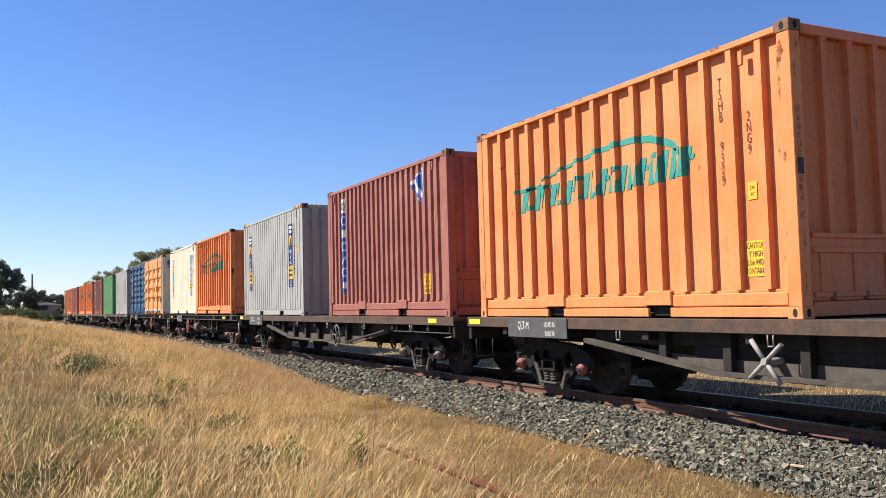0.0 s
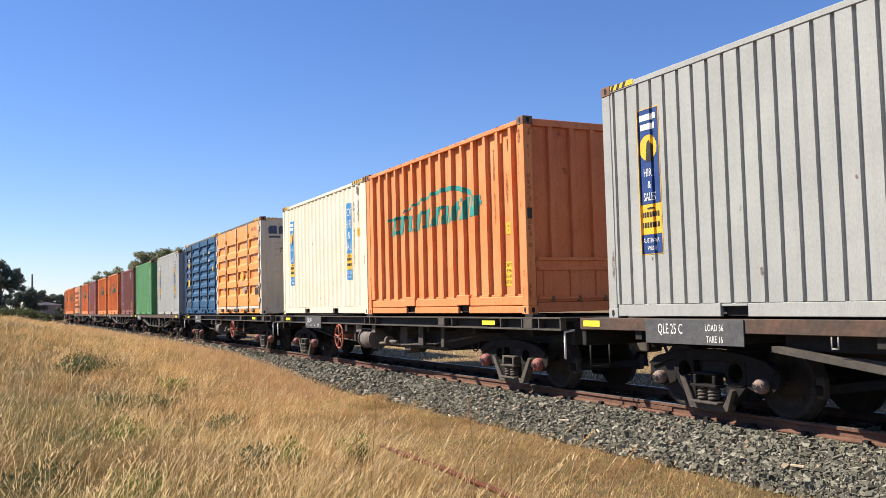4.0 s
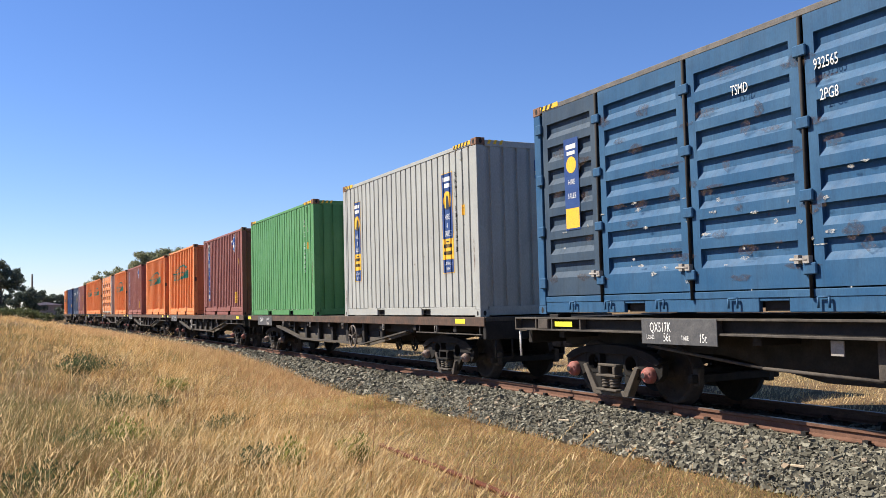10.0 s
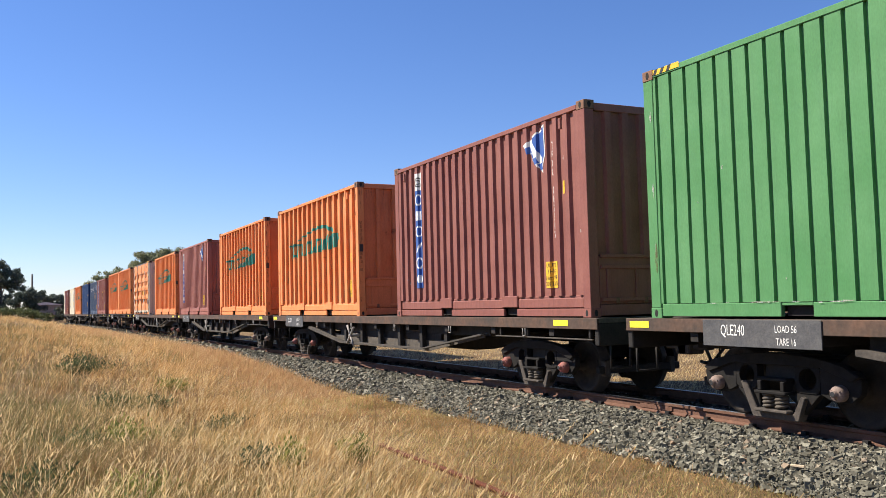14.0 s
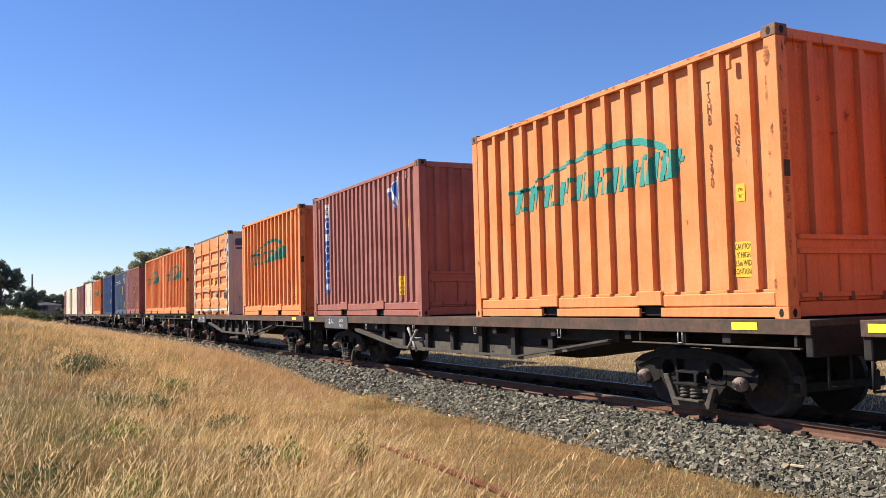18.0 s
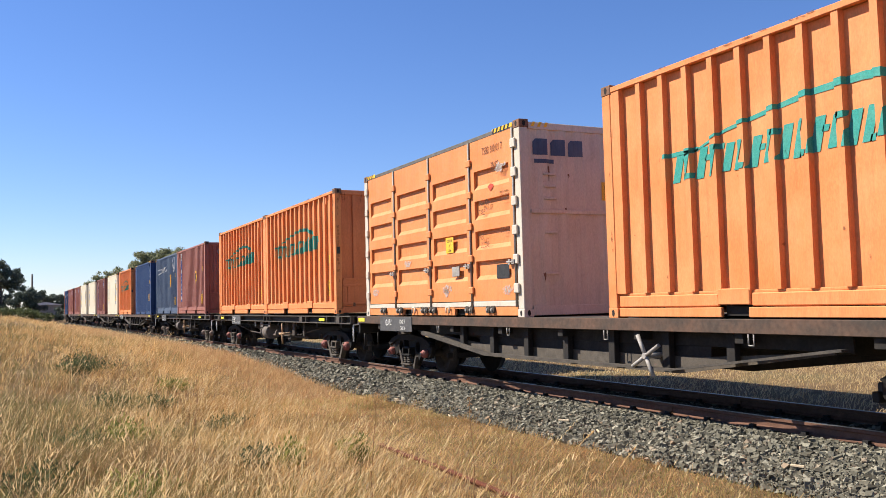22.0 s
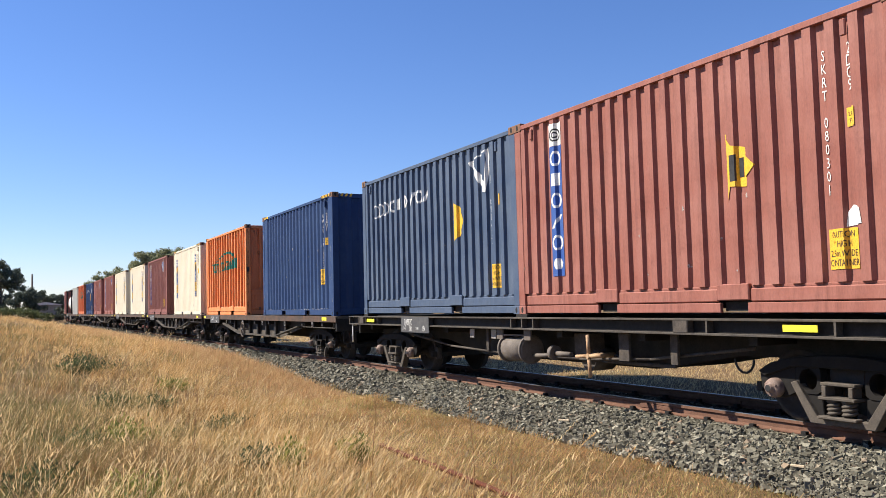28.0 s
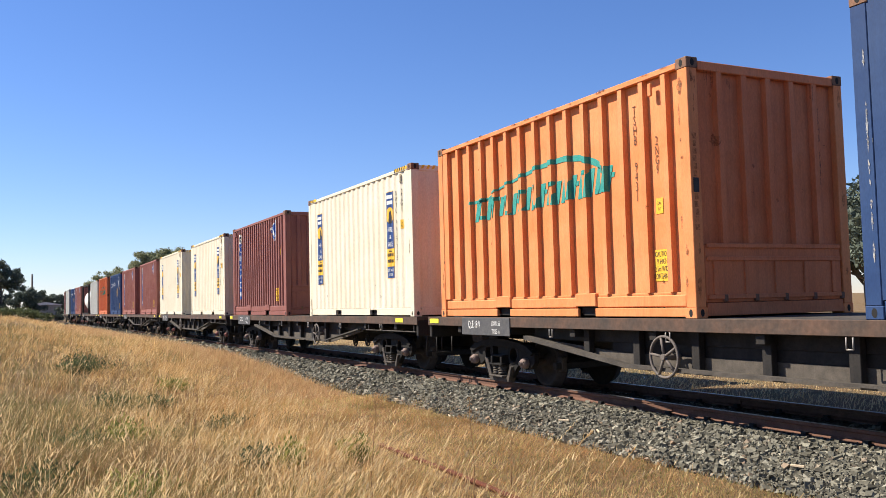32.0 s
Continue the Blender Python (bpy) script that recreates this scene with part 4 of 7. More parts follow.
# ---- wagons ----
def wheelset_mesh():
    if "wheelset" not in MESHES:
        bm = bmesh.new()
        for s in (-1, 1):
            y = s * 0.53
            add_lathe(bm, 0, [(y - s * 0.09, 0.405), (y - s * 0.06, 0.405), (y - s * 0.055, 0.372), (y + s * 0.045, 0.366), (y + s * 0.045, 0.315),
                              (y + s * 0.0, 0.29), (y - s * 0.01, 0.14), (y + s * 0.05, 0.11), (y + s * 0.06, 0.05)], 30)
        add_tube(bm, (0, -0.86, 0), (0, 0.86, 0), 0.062, 12)
        for s in (-1, 1):
            for i in range(3):
                a = i * math.tau / 3
                add_box(bm, 0.22 * math.cos(a) - 0.02, 0.22 * math.cos(a) + 0.02, s * 0.545, s * 0.55, 0.22 * math.sin(a) - 0.02, 0.22 * math.sin(a) + 0.02)
        MESHES["wheelset"] = mesh_from(bm, "wheelset", WHEEL)
    return MESHES["wheelset"]


WHEEL = worn_metal("grimy_wheel_steel", (0.028, 0.023, 0.02), (0.055, 0.043, 0.034), 0.75, 9)
BASE = 0.77
FRAME_STEEL = worn_metal("black_bogie_steel", (0.00792, 0.00684, 0.00612), (0.0162, 0.0137, 0.0115), 0.85, 8)


def plank_mesh(dusty):
    """The lower bow of a side frame with its spring seat: wide and dusty, or narrow and grimy."""
    key = "plank dusty" if dusty else "plank grimy"
    if key not in MESHES:
        bm = bmesh.new()
        bow = ([(-0.57, 0.43), (-0.50, 0.45), (-0.27, 0.13), (0.27, 0.13), (0.50, 0.45), (0.57, 0.43), (0.35, 0.06), (-0.35, 0.06)] if dusty else
               [(-0.44, 0.40), (-0.36, 0.41), (-0.22, 0.12), (0.23, 0.12), (0.33, 0.30), (0.38, 0.28), (0.29, 0.05), (-0.29, 0.05)])
        add_prism(bm, bow, -0.085, 0.03)
        add_box(bm, -0.21, 0.21, -0.15, -0.05, 0.12, 0.15)
        bmesh.ops.recalc_face_normals(bm, faces=bm.faces[:])
        bmesh.ops.bevel(bm, geom=bm.edges[:], offset=0.008, segments=1, affect="EDGES")
        MESHES[key] = mesh_from(bm, "spring_plank", SPRING_DUST if dusty else BOGIE_STEEL)
    return MESHES[key]


def seat_mesh(dusty):
    """The end of the bolster over the springs."""
    key = "seat dusty" if dusty else "seat grimy"
    if key not in MESHES:
        bm = bmesh.new()
        add_box(bm, -0.20, 0.20, -0.15, 0.0, 0.30, 0.33)
        add_box(bm, -0.17, -0.12, -0.13, 0.0, 0.33, 0.43)
        add_box(bm, 0.12, 0.17, -0.13, 0.0, 0.33, 0.43)
        add_box(bm, -0.19, 0.19, -0.12, 0.0, 0.43, 0.46)
        bmesh.ops.bevel(bm, geom=bm.edges[:], offset=0.006, segments=1, affect="EDGES")
        MESHES[key] = mesh_from(bm, "bolster_end", SPRING_DUST if dusty else FRAME_STEEL)
    return MESHES[key]


def holed_plate(bm, x0, x1, z0, z1, r, y0, y1, n=20):
    """A rectangular plate with a round window."""
    cx, cz = (x0 + x1) / 2, (z0 + z1) / 2
    hole, rim = [], []
    for i in range(n):
        c, s = math.cos(i * math.tau / n), math.sin(i * math.tau / n)
        k = min((x1 - x0) / 2 / max(abs(c), 1e-6), (z1 - z0) / 2 / max(abs(s), 1e-6))
        hole.append([bm.verts.new((cx + r * c, y, cz + r * s)) for y in (y0, y1)])
        rim.append([bm.verts.new((cx + k * c, y, cz + k * s)) for y in (y0, y1)])
    for i in range(n):
        j = (i + 1) % n
        bm.faces.new((hole[i][0], hole[j][0], rim[j][0], rim[i][0]))
        bm.faces.new((hole[i][1], rim[i][1], rim[j][1], hole[j][1]))
        bm.faces.new((hole[i][0], hole[i][1], hole[j][1], hole[j][0]))
        bm.faces.new((rim[i][0], rim[j][0], rim[j][1], rim[i][1]))


def frame_mesh():
    """Cast side frame of a bogie in x, z: an arched top, hoods over the axle boxes, two round windows and a spring opening."""
    if "side_frame" not in MESHES:
        bm = bmesh.new()
        y0, y1 = -0.045, 0.045
        n = 12
        arch = [(-0.98 + 1.96 * i / n, 0.52 + 0.19 * math.sin(math.pi * i / n) ** 0.55) for i in range(n + 1)]
        add_prism(bm, arch + [(0.90, 0.47), (0.55, 0.585), (-0.55, 0.585), (-0.90, 0.47)], y0 - 0.03, y1)
        for s in (-1, 1):
            x0, x1 = sorted((s * 0.24, s * 0.53))
            holed_plate(bm, x0, x1, 0.33, 0.60, 0.105, y0, y1)
            hood = [(s * 0.53, 0.60), (s * 0.93, 0.57), (s * 0.985, 0.48), (s * 0.97, 0.36), (s * 0.88, 0.28), (s * 0.74, 0.26), (s * 0.62, 0.29), (s * 0.53, 0.33)]
            add_prism(bm, hood, y0, y1)
            add_prism(bm, [(s * 0.24, 0.33), (s * 0.53, 0.33), (s * 0.30, 0.10), (s * 0.22, 0.10)], y0 + 0.01, y1)
        bmesh.ops.recalc_face_normals(bm, faces=bm.faces[:])
        bmesh.ops.bevel(bm, geom=[e for e in bm.edges if e.calc_length() > 0.08], offset=0.008, segments=1, affect="EDGES")
        MESHES["side_frame"] = mesh_from(bm, "side_frame", FRAME_STEEL)
    return MESHES["side_frame"]


def spring_mesh():
    if "spring" not in MESHES:
        bm = bmesh.new()
        n = 60
        pts = [(0.055 * math.cos(i * 0.42), 0.055 * math.sin(i * 0.42), 0.15 + 0.15 * i / n) for i in range(n + 1)]
        rings = []
        for a in pts:
            out = Vector((a[0], a[1], 0)).normalized()
            rings.append([bm.verts.new(Vector(a) + out * (0.018 * math.cos(t)) + Vector((0, 0, 0.018 * math.sin(t)))) for t in (k * math.tau / 5 for k in range(5))])
        for a, b in zip(rings, rings[1:]):
            for k in range(5):
                bm.faces.new((a[k], a[(k + 1) % 5], b[(k + 1) % 5], b[k])).smooth = True
        bmesh.ops.recalc_face_normals(bm, faces=bm.faces[:])
        MESHES["spring"] = mesh_from(bm, "spring", SPRING_DUST)
    return MESHES["spring"]


SPRING_DUST = worn_metal("dusty_spring_steel", (0.0675, 0.0567, 0.045), (0.113, 0.0936, 0.0738), 0.85, 9)


def cap_mesh(mat, k=1.0):
    """The end cap of an axle box, k times the usual size."""
    key = ("cap", mat.name, k)
    if key not in MESHES:
        bm = bmesh.new()
        add_lathe(bm, 0, [(0.06, 0.098), (-0.08, 0.098), (-0.105, 0.088), (-0.115, 0.06), (-0.12, 0.046), (-0.15, 0.043), (-0.155, 0.036), (-0.155, 0.022), (-0.14, 0.02)], 18)
        for v in bm.verts:
            v.co.x, v.co.z = v.co.x * k, v.co.z * k
        for i in range(3):
            a = 0.5 + i * math.tau / 3
            add_tube(bm, (0.068 * k * math.cos(a), -0.125, 0.068 * k * math.sin(a)), (0.068 * k * math.cos(a), -0.09, 0.068 * k * math.sin(a)), 0.012 * k, 6)
        add_tube(bm, (0, -0.158, 0), (0, -0.13, 0), 0.034 * k, 10, slot=1)
        MESHES[key] = mesh_from(bm, "axle_box", (mat, BLACK))
    return MESHES[key]


def bogie(root, x, u, cap, dusty):
    b = empty("bogie")
    b.parent = root
    b.matrix_basis = Matrix.Translation((x, 0, 0))
    for s in (-1, 1):
        turn = Matrix.Translation((0, s * 0.86, 0)) @ Matrix.Rotation(0 if s < 0 else math.pi, 4, "Z")
        piece("side_frame", frame_mesh(), b, turn)
        for dx in (-0.08, 0.08):
            piece("spring", spring_mesh(), b, turn @ Matrix.Translation((dx, -0.06, 0)))
        piece("spring_plank", plank_mesh(dusty), b, turn)
        piece("bolster_end", seat_mesh(dusty), b, turn)
        for dx in (-BASE, BASE):
            piece("axle_box", cap_mesh(cap, 1.0 if dusty else 0.78), b, turn @ Matrix.Translation((dx, -0.02, 0.362)))
    for dx in (-BASE, BASE):
        place = Matrix.Translation((dx, 0, 0.368))
        w = piece("wheelset", wheelset_mesh(), b, place)
        TURNING.append((w, place, u + x + dx))
    box("bolster", -0.2, 0.2, -0.84, 0.84, 0.40, 0.62, BLACK_STEEL, b, 0.02)
    for dx in (-1.2, 1.2):
        box("brake_beam", dx - 0.04, dx + 0.04, -0.7, 0.7, 0.28, 0.38, BLACK_STEEL, b, 0.01)
        for s in (-1, 1):
            box("brake_shoe", dx - 0.05, dx + 0.05, s * 0.56 - 0.05, s * 0.56 + 0.05, 0.24, 0.46, BOGIE_STEEL, b, 0.015)
    return b


def coupler(root, x, s):
    bm = bmesh.new()
    add_box(bm, *sorted((x - s * 0.1, x + s * 0.22)), -0.07, 0.07, 0.62, 0.78)
    add_box(bm, *sorted((x + s * 0.2, x + s * 0.42)), -0.13, 0.13, 0.56, 0.84)
    bmesh.ops.bevel(bm, geom=bm.edges[:], offset=0.02, segments=1, affect="EDGES")
    part("coupler", bm, BOGIE_STEEL, root)
    bm = bmesh.new()
    pts = [(x, 0.42, 0.75), (x + s * 0.12, 0.42, 0.62), (x + s * 0.25, 0.38, 0.46), (x + s * 0.38, 0.35, 0.42), (x + s * 0.45, 0.33, 0.44)]
    for a, c in zip(pts, pts[1:]):
        add_tube(bm, a, c, 0.022, 8)
    part("brake_hose", bm, BLACK, root, "black rubber brake hose")


def brake_wheel(root, x, y, z, mat, r=0.27, spokes=5):
    bm = bmesh.new()
    n = 28
    ring = [(x + r * math.cos(i * math.tau / n), y, z + r * math.sin(i * math.tau / n)) for i in range(n)]
    for i in range(n):
        add_tube(bm, ring[i], ring[(i + 1) % n], 0.017, 7, cap=False)
    for i in range(spokes):
        a = i * math.tau / spokes + 0.5
        add_tube(bm, (x, y, z), (x + r * math.cos(a), y, z + r * math.sin(a)), 0.017, 6)
    add_tube(bm, (x, y - 0.03, z), (x, y + 0.35, z), 0.035, 10)
    part("brake_wheel", bm, mat, root, "spoked hand brake wheel")


WOODEN_CROSS = worn_metal("worn_pale_brown_cross", (0.30, 0.17, 0.085), (0.48, 0.33, 0.2), 0.85, 9)


def brake_cross(root, x, y, z, tilt, mat):
    bm = bmesh.new()
    for i in range(4):
        a = tilt + i * math.pi / 2
        add_tube(bm, (x, y, z), (x + 0.27 * math.cos(a), y, z + 0.27 * math.sin(a)), 0.024, 8)
    add_tube(bm, (x, y - 0.03, z), (x, y + 0.4, z), 0.035, 10)
    part("brake_cross", bm, mat, root, "four-armed hand brake cross")


def sign_board(root, x0, x1, z0, z1, y, first, second, stacked=False):
    box("sign_board", x0, x1, y - 0.012, y, z0, z1, SIGN_GREY, root, 0.003, "grey board with white lettering")
    w = x1 - x0
    if stacked:
        words = [(letters(first, 0.155, 0.62), x0 + 0.27 * w, z1 - 0.10)]
        for i, (body, size) in enumerate((("LOAD", 0.075), (second[0], 0.135), ("TARE", 0.075), (second[1], 0.135))):
            words.append((letters(body, size, 0.66), x0 + (0.13, 0.36, 0.60, 0.83)[i] * w, z0 + 0.075))
    else:
        words = [(letters(first, 0.16, 0.62), x0 + 0.28 * w, z1 - 0.11), (letters("LOAD " + second[0], 0.10, 0.66), x0 + 0.73 * w, z1 - 0.09), (letters("TARE " + second[1], 0.10, 0.66), x0 + 0.73 * w, z1 - 0.21)]
    bm = flat_mesh([], words)
    for v in bm.verts:
        v.co.y = y - 0.0145
    part("sign_words", bm, WHITE, root, "", "stuff")


def flat_wagon(u_front, name_bars, extra=0, brake=None):
    """Long flat wagon with a plain channel edge and a trussed side."""
    length, half = 15.0, 7.5
    root = empty("flat_wagon")
    u = u_front - half
    box("deck", -half, half, -1.20, 1.20, 0.985, 1.05, STEEL_GREY, root, 0.004)
    for s in (-1, 1):
        box("edge_beam", -half, half, *sorted((s * 1.225, s * 1.205)), 0.905, 1.052, EDGE_RUST, root, 0.006)
        bm = bmesh.new()
        add_prism(bm, [(-4.40, 0.79), (-4.30, 0.79), (-2.10, 0.50), (2.15, 0.49), (4.35, 0.785), (4.42, 0.785), (4.42, 0.765), (2.15, 0.468), (-2.10, 0.455), (-4.40, 0.735)], s * 1.14 - 0.05, s * 1.14 + 0.05)
        bmesh.ops.recalc_face_normals(bm, faces=bm.faces[:])
        part("truss_bar", bm, STEEL_GREY, root, "dusty grey truss bar")
        for i in range(7):
            x = -3.0 + i * 1.0
            box("truss_post", x - 0.06, x + 0.06, *sorted((s * 1.10, s * 1.02)), 0.47 + max(0, abs(x) - 2.1) * 0.125, 0.905, BLACK_STEEL, root, 0.005)
        # lower plate drawn longer and deeper so its shadow covers the near rail
        bm = bmesh.new()
        add_prism(bm, [(-4.2, 0.72), (-2.1, 0.425), (2.1, 0.425), (4.2, 0.72), (4.2, 0.74), (2.4, 0.62), (-2.4, 0.62), (-4.2, 0.74)], s * 0.99 - 0.01, s * 0.99 + 0.01)
        bmesh.ops.recalc_face_normals(bm, faces=bm.faces[:])
        part("lower_plate", bm, SPRING_DUST, root, "dusty lower plate")
        # two black plates added to block light and keep the near rail shaded
        box("side_sill", -4.4, 4.4, *sorted((s * 1.0, s * 0.975)), 0.745, 0.905, BLACK_STEEL, root, 0.004)
        box("rail_shade_plate", -2.6, 2.6, *sorted((s * 0.985, s * 0.965)), 0.62, 0.745, BLACK_STEEL, root, 0.004)
        for i in range(6):
            x = -6.0 + i * 2.35
            bm = bmesh.new()
            add_tube(bm, (x - 0.035, s * 1.215, 0.90), (x - 0.035, s * 1.215, 0.79), 0.008, 6)
            add_tube(bm, (x + 0.035, s * 1.215, 0.90), (x + 0.035, s * 1.215, 0.79), 0.008, 6)
            add_tube(bm, (x - 0.035, s * 1.215, 0.79), (x + 0.035, s * 1.215, 0.79), 0.008, 6)
            part("rope_ring", bm, PALE_METAL, root)
        for x, w in ((half - 0.8, 0.34), (-half + 0.25, 0.34)):
            box("reflector", x - w / 2, x + w / 2, *sorted((s * 1.226, s * 1.230)), 0.945, 1.02, YELLOW, root, 0.0, "yellow reflector strip")
        box("step_bar", half - 2.6, half - 0.15, *sorted((s * 1.20, s * 1.16)), 0.765, 0.783, STEEL_GREY, root, 0.004)
        for x in (half - 2.45, half - 1.7, half - 0.2):
            box("step_post", x - 0.02, x + 0.02, *sorted((s * 1.20, s * 1.16)), 0.79, 0.905, BLACK_STEEL, root, 0.004)
    box("centre_sill", -half + 0.1, half - 0.1, -0.22, 0.22, 0.66, 0.985, BLACK_STEEL, root, 0.01)
    bm = bmesh.new()
    add_prism(bm, [(-4.4, 0.66), (-2.4, 0.42), (2.4, 0.42), (4.4, 0.66)], -0.18, 0.18)
    bmesh.ops.recalc_face_normals(bm, faces=bm.faces[:])
    part("fish_belly", bm, BLACK_STEEL, root)
    for i in range(9):
        x = -6.4 + i * 1.6
        box("cross_bearer", x - 0.06, x + 0.06, -1.18, 1.18, 0.80, 0.985, BLACK_STEEL, root, 0.005)
    for s in (-1, 1):
        box("end_beam", *sorted((s * half, s * (half - 0.09))), -1.2, 1.2, 0.70, 0.984, BLACK_STEEL, root, 0.01)
        coupler(root, s * half, s)
        for y in (-1.05, 1.05):
            bm = bmesh.new()
            add_tube(bm, (s * (half + 0.03), y, 0.70), (s * (half + 0.03), y, 0.42), 0.014, 6)
            add_tube(bm, (s * (half + 0.03), y, 0.42), (s * (half + 0.03), y + 0.3 * (-1 if y > 0 else 1), 0.42), 0.014, 6)
            add_tube(bm, (s * (half + 0.03), y + 0.3 * (-1 if y > 0 else 1), 0.42), (s * (half + 0.03), y + 0.3 * (-1 if y > 0 else 1), 0.70), 0.014, 6)
            part("end_step", bm, BLACK_STEEL, root)
    bm = bmesh.new()
    add_tube(bm, (-1.3, 0.62, 0.62), (-0.45, 0.62, 0.62), 0.19, 18)
    part("air_tank", bm, BOGIE_STEEL, root, "dusty air reservoir")
    box("valve_box", 0.6, 1.0, 0.45, 0.75, 0.5, 0.8, BLACK_STEEL, root, 0.02)
    sign_board(root, -half + 1.30, -half + 2.80, 0.775, 1.045, -1.228, name_bars, ("56", "16"))
    cap = (GREY_CAP, RED_CAP)[extra % 2]
    for x in (half - 1.94, -half + 1.94):
        bogie(root, x, u, cap, False)
    if brake:
        brake_cross(root, brake, -1.21, 0.62, 0.5, PALE_METAL)
    elif extra % 3 == 0:
        brake_wheel(root, -1.38, -1.21, 0.62, BRAKE_GREY, 0.23)
    elif extra % 3 == 1:
        brake_cross(root, -1.38, -1.21, 0.64, 0.7, PALE_METAL)
    else:
        brake_wheel(root, 1.67, -1.21, 0.62, BRAKE_GREY, 0.23)
        for dx, dz in ((-0.15, 0.0), (-0.9, -0.02)):
            brake_wheel(root, 4.0 + dx, -0.75, 0.52 + dz, BLACK_STEEL, 0.13)
    tagged(root, "long black flat wagon with a grey steel deck edge", "rail wagon", "wagons of the train")
    MOVING.append((root, u, 0.0))
    return root


def skeleton_wagon(u_front, name_bars, extra=0):
    """Shorter container wagon with a deep fish-bellied spine and pockets along a double edge."""
    length, half = 14.0, 7.0
    root = empty("container_wagon")
    u = u_front - half
    box("deck", -half + 0.02, half - 0.02, -1.12, 1.12, 0.99, 1.045, BLACK_STEEL, root, 0.004)
    for s in (-1, 1):
        box("upper_flange", -half, half, *sorted((s * 1.225, s * 1.08)), 1.03, 1.055, STEEL_GREY, root, 0.004)
        box("edge_web", -half + 0.04, half - 0.04, *sorted((s * 1.13, s * 1.11)), 0.90, 1.03, BLACK_STEEL, root, 0.003)
        box("lower_flange", -half, half, *sorted((s * 1.225, s * 1.08)), 0.875, 0.90, STEEL_GREY, root, 0.004)
        for x in (-half + 0.01, -half + 0.55, -half + 0.95, -half + 1.6, -0.2, 0.1, 0.4, half - 3.2, half - 1.6, half - 1.0, half - 0.55, half - 0.02):
            box("edge_gusset", x - 0.012, x + 0.012, *sorted((s * 1.222, s * 1.13)), 0.90, 1.03, STEEL_GREY, root, 0.0)
        for x in (half - 0.83, -half + 0.73, half - 3.6, -half + 3.9):
            box("pocket_block", x - 0.12, x + 0.12, *sorted((s * 1.228, s * 1.13)), 0.895, 1.035, BOGIE_STEEL, root, 0.01)
        for x in (half - 2.0, -half + 1.2):
            box("reflector", x - 0.2, x + 0.2, *sorted((s * 1.200, s * 1.206)), 0.935, 1.0, YELLOW, root, 0.0, "yellow reflector strip")
        for x in (-1.6, -0.9):
            box("white_plate", x - 0.07, x + 0.07, *sorted((s * 1.12, s * 1.105)), 0.72, 0.86, PALE_METAL, root, 0.003)
        for x in (half - 0.8, half - 6.85, half - 6.95, -half + 1.0):
            box("container_pad", x - 0.1, x + 0.1, *sorted((s * 1.22, s * 1.0)), 1.055, 1.098, BLACK_STEEL, root, 0.004)
    bm = bmesh.new()
    add_prism(bm, [(-half + 0.3, 0.99), (-half + 0.3, 0.66), (-3.6, 0.62), (-2.2, 0.40), (2.2, 0.40), (3.6, 0.62), (half - 0.3, 0.66), (half - 0.3, 0.99)], -0.55, 0.55)
    bmesh.ops.recalc_face_normals(bm, faces=bm.faces[:])
    part("spine", bm, BLACK_STEEL, root)
    for i in range(8):
        x = -6.0 + i * 1.72
        box("cross_bearer", x - 0.06, x + 0.06, -1.10, 1.10, 0.78, 0.985, BLACK_STEEL, root, 0.005)
    for s in (-1, 1):
        coupler(root, s * half, s)
        box("end_beam", *sorted((s * half, s * (half - 0.09))), -1.0, 1.0, 0.68, 0.985, BLACK_STEEL, root, 0.01)
        for y in (-1.15, 1.15):
            bm = bmesh.new()
            add_tube(bm, (s * (half - 0.02), y, 0.86), (s * (half - 0.02), y, 0.50), 0.016, 6)
            add_tube(bm, (s * (half - 0.02), y, 0.86), (s * (half - 0.02), y * 0.75, 0.90), 0.016, 6)
            part("grab_rail", bm, WHITE, root, "white grab rail")
    bm = bmesh.new()
    add_tube(bm, (-0.62, -1.0, 0.58), (0.02, -1.0, 0.58), 0.185, 20)
    for x in (-0.62, -0.02):
        add_tube(bm, (x - 0.02, -1.0, 0.58), (x + 0.02, -1.0, 0.58), 0.21, 20)
    add_tube(bm, (-0.78, -1.0, 0.58), (-0.64, -1.0, 0.58), 0.05, 10)
    part("air_tank", bm, BRAKE_GREY, root, "dusty air reservoir")
    for x in (-0.66, 0.12):
        box("tank_hanger", x - 0.09, x + 0.09, -1.15, -1.12, 0.72, 0.874, BRAKE_GREY, root, 0.004)
    box("tank_strap", -0.56, 0.02, -1.14, -1.1, 0.775, 0.80, BRAKE_GREY, root, 0.003)
    bm = bmesh.new()
    add_tube(bm, (0.55, -1.0, 0.56), (0.63, -1.0, 0.56), 0.10, 14)
    add_tube(bm, (0.63, -1.0, 0.55), (1.0, -1.0, 0.55), 0.035, 10)
    add_tube(bm, (0.1, -1.0, 0.50), (0.55, -1.0, 0.52), 0.03, 8)
    part("slack_adjuster", bm, BRAKE_GREY, root)
    bm = bmesh.new()
    add_box(bm, 1.0, 1.35, -0.95, -0.7, 0.48, 0.84)
    add_tube(bm, (1.35, -0.82, 0.55), (2.1, -0.82, 0.52), 0.04, 8)
    bmesh.ops.bevel(bm, geom=[e for e in bm.edges if len(e.link_faces) == 2 and e.calc_length() > 0.2][:12], offset=0.01, segments=1, affect="EDGES")
    part("brake_cylinder", bm, BOGIE_STEEL, root)
    bm = bmesh.new()
    add_tube(bm, (1.25, -0.9, 0.50), (1.25, -0.55, 0.50), 0.16, 16)
    part("brake_drum", bm, BOGIE_STEEL, root)
    bm = bmesh.new()
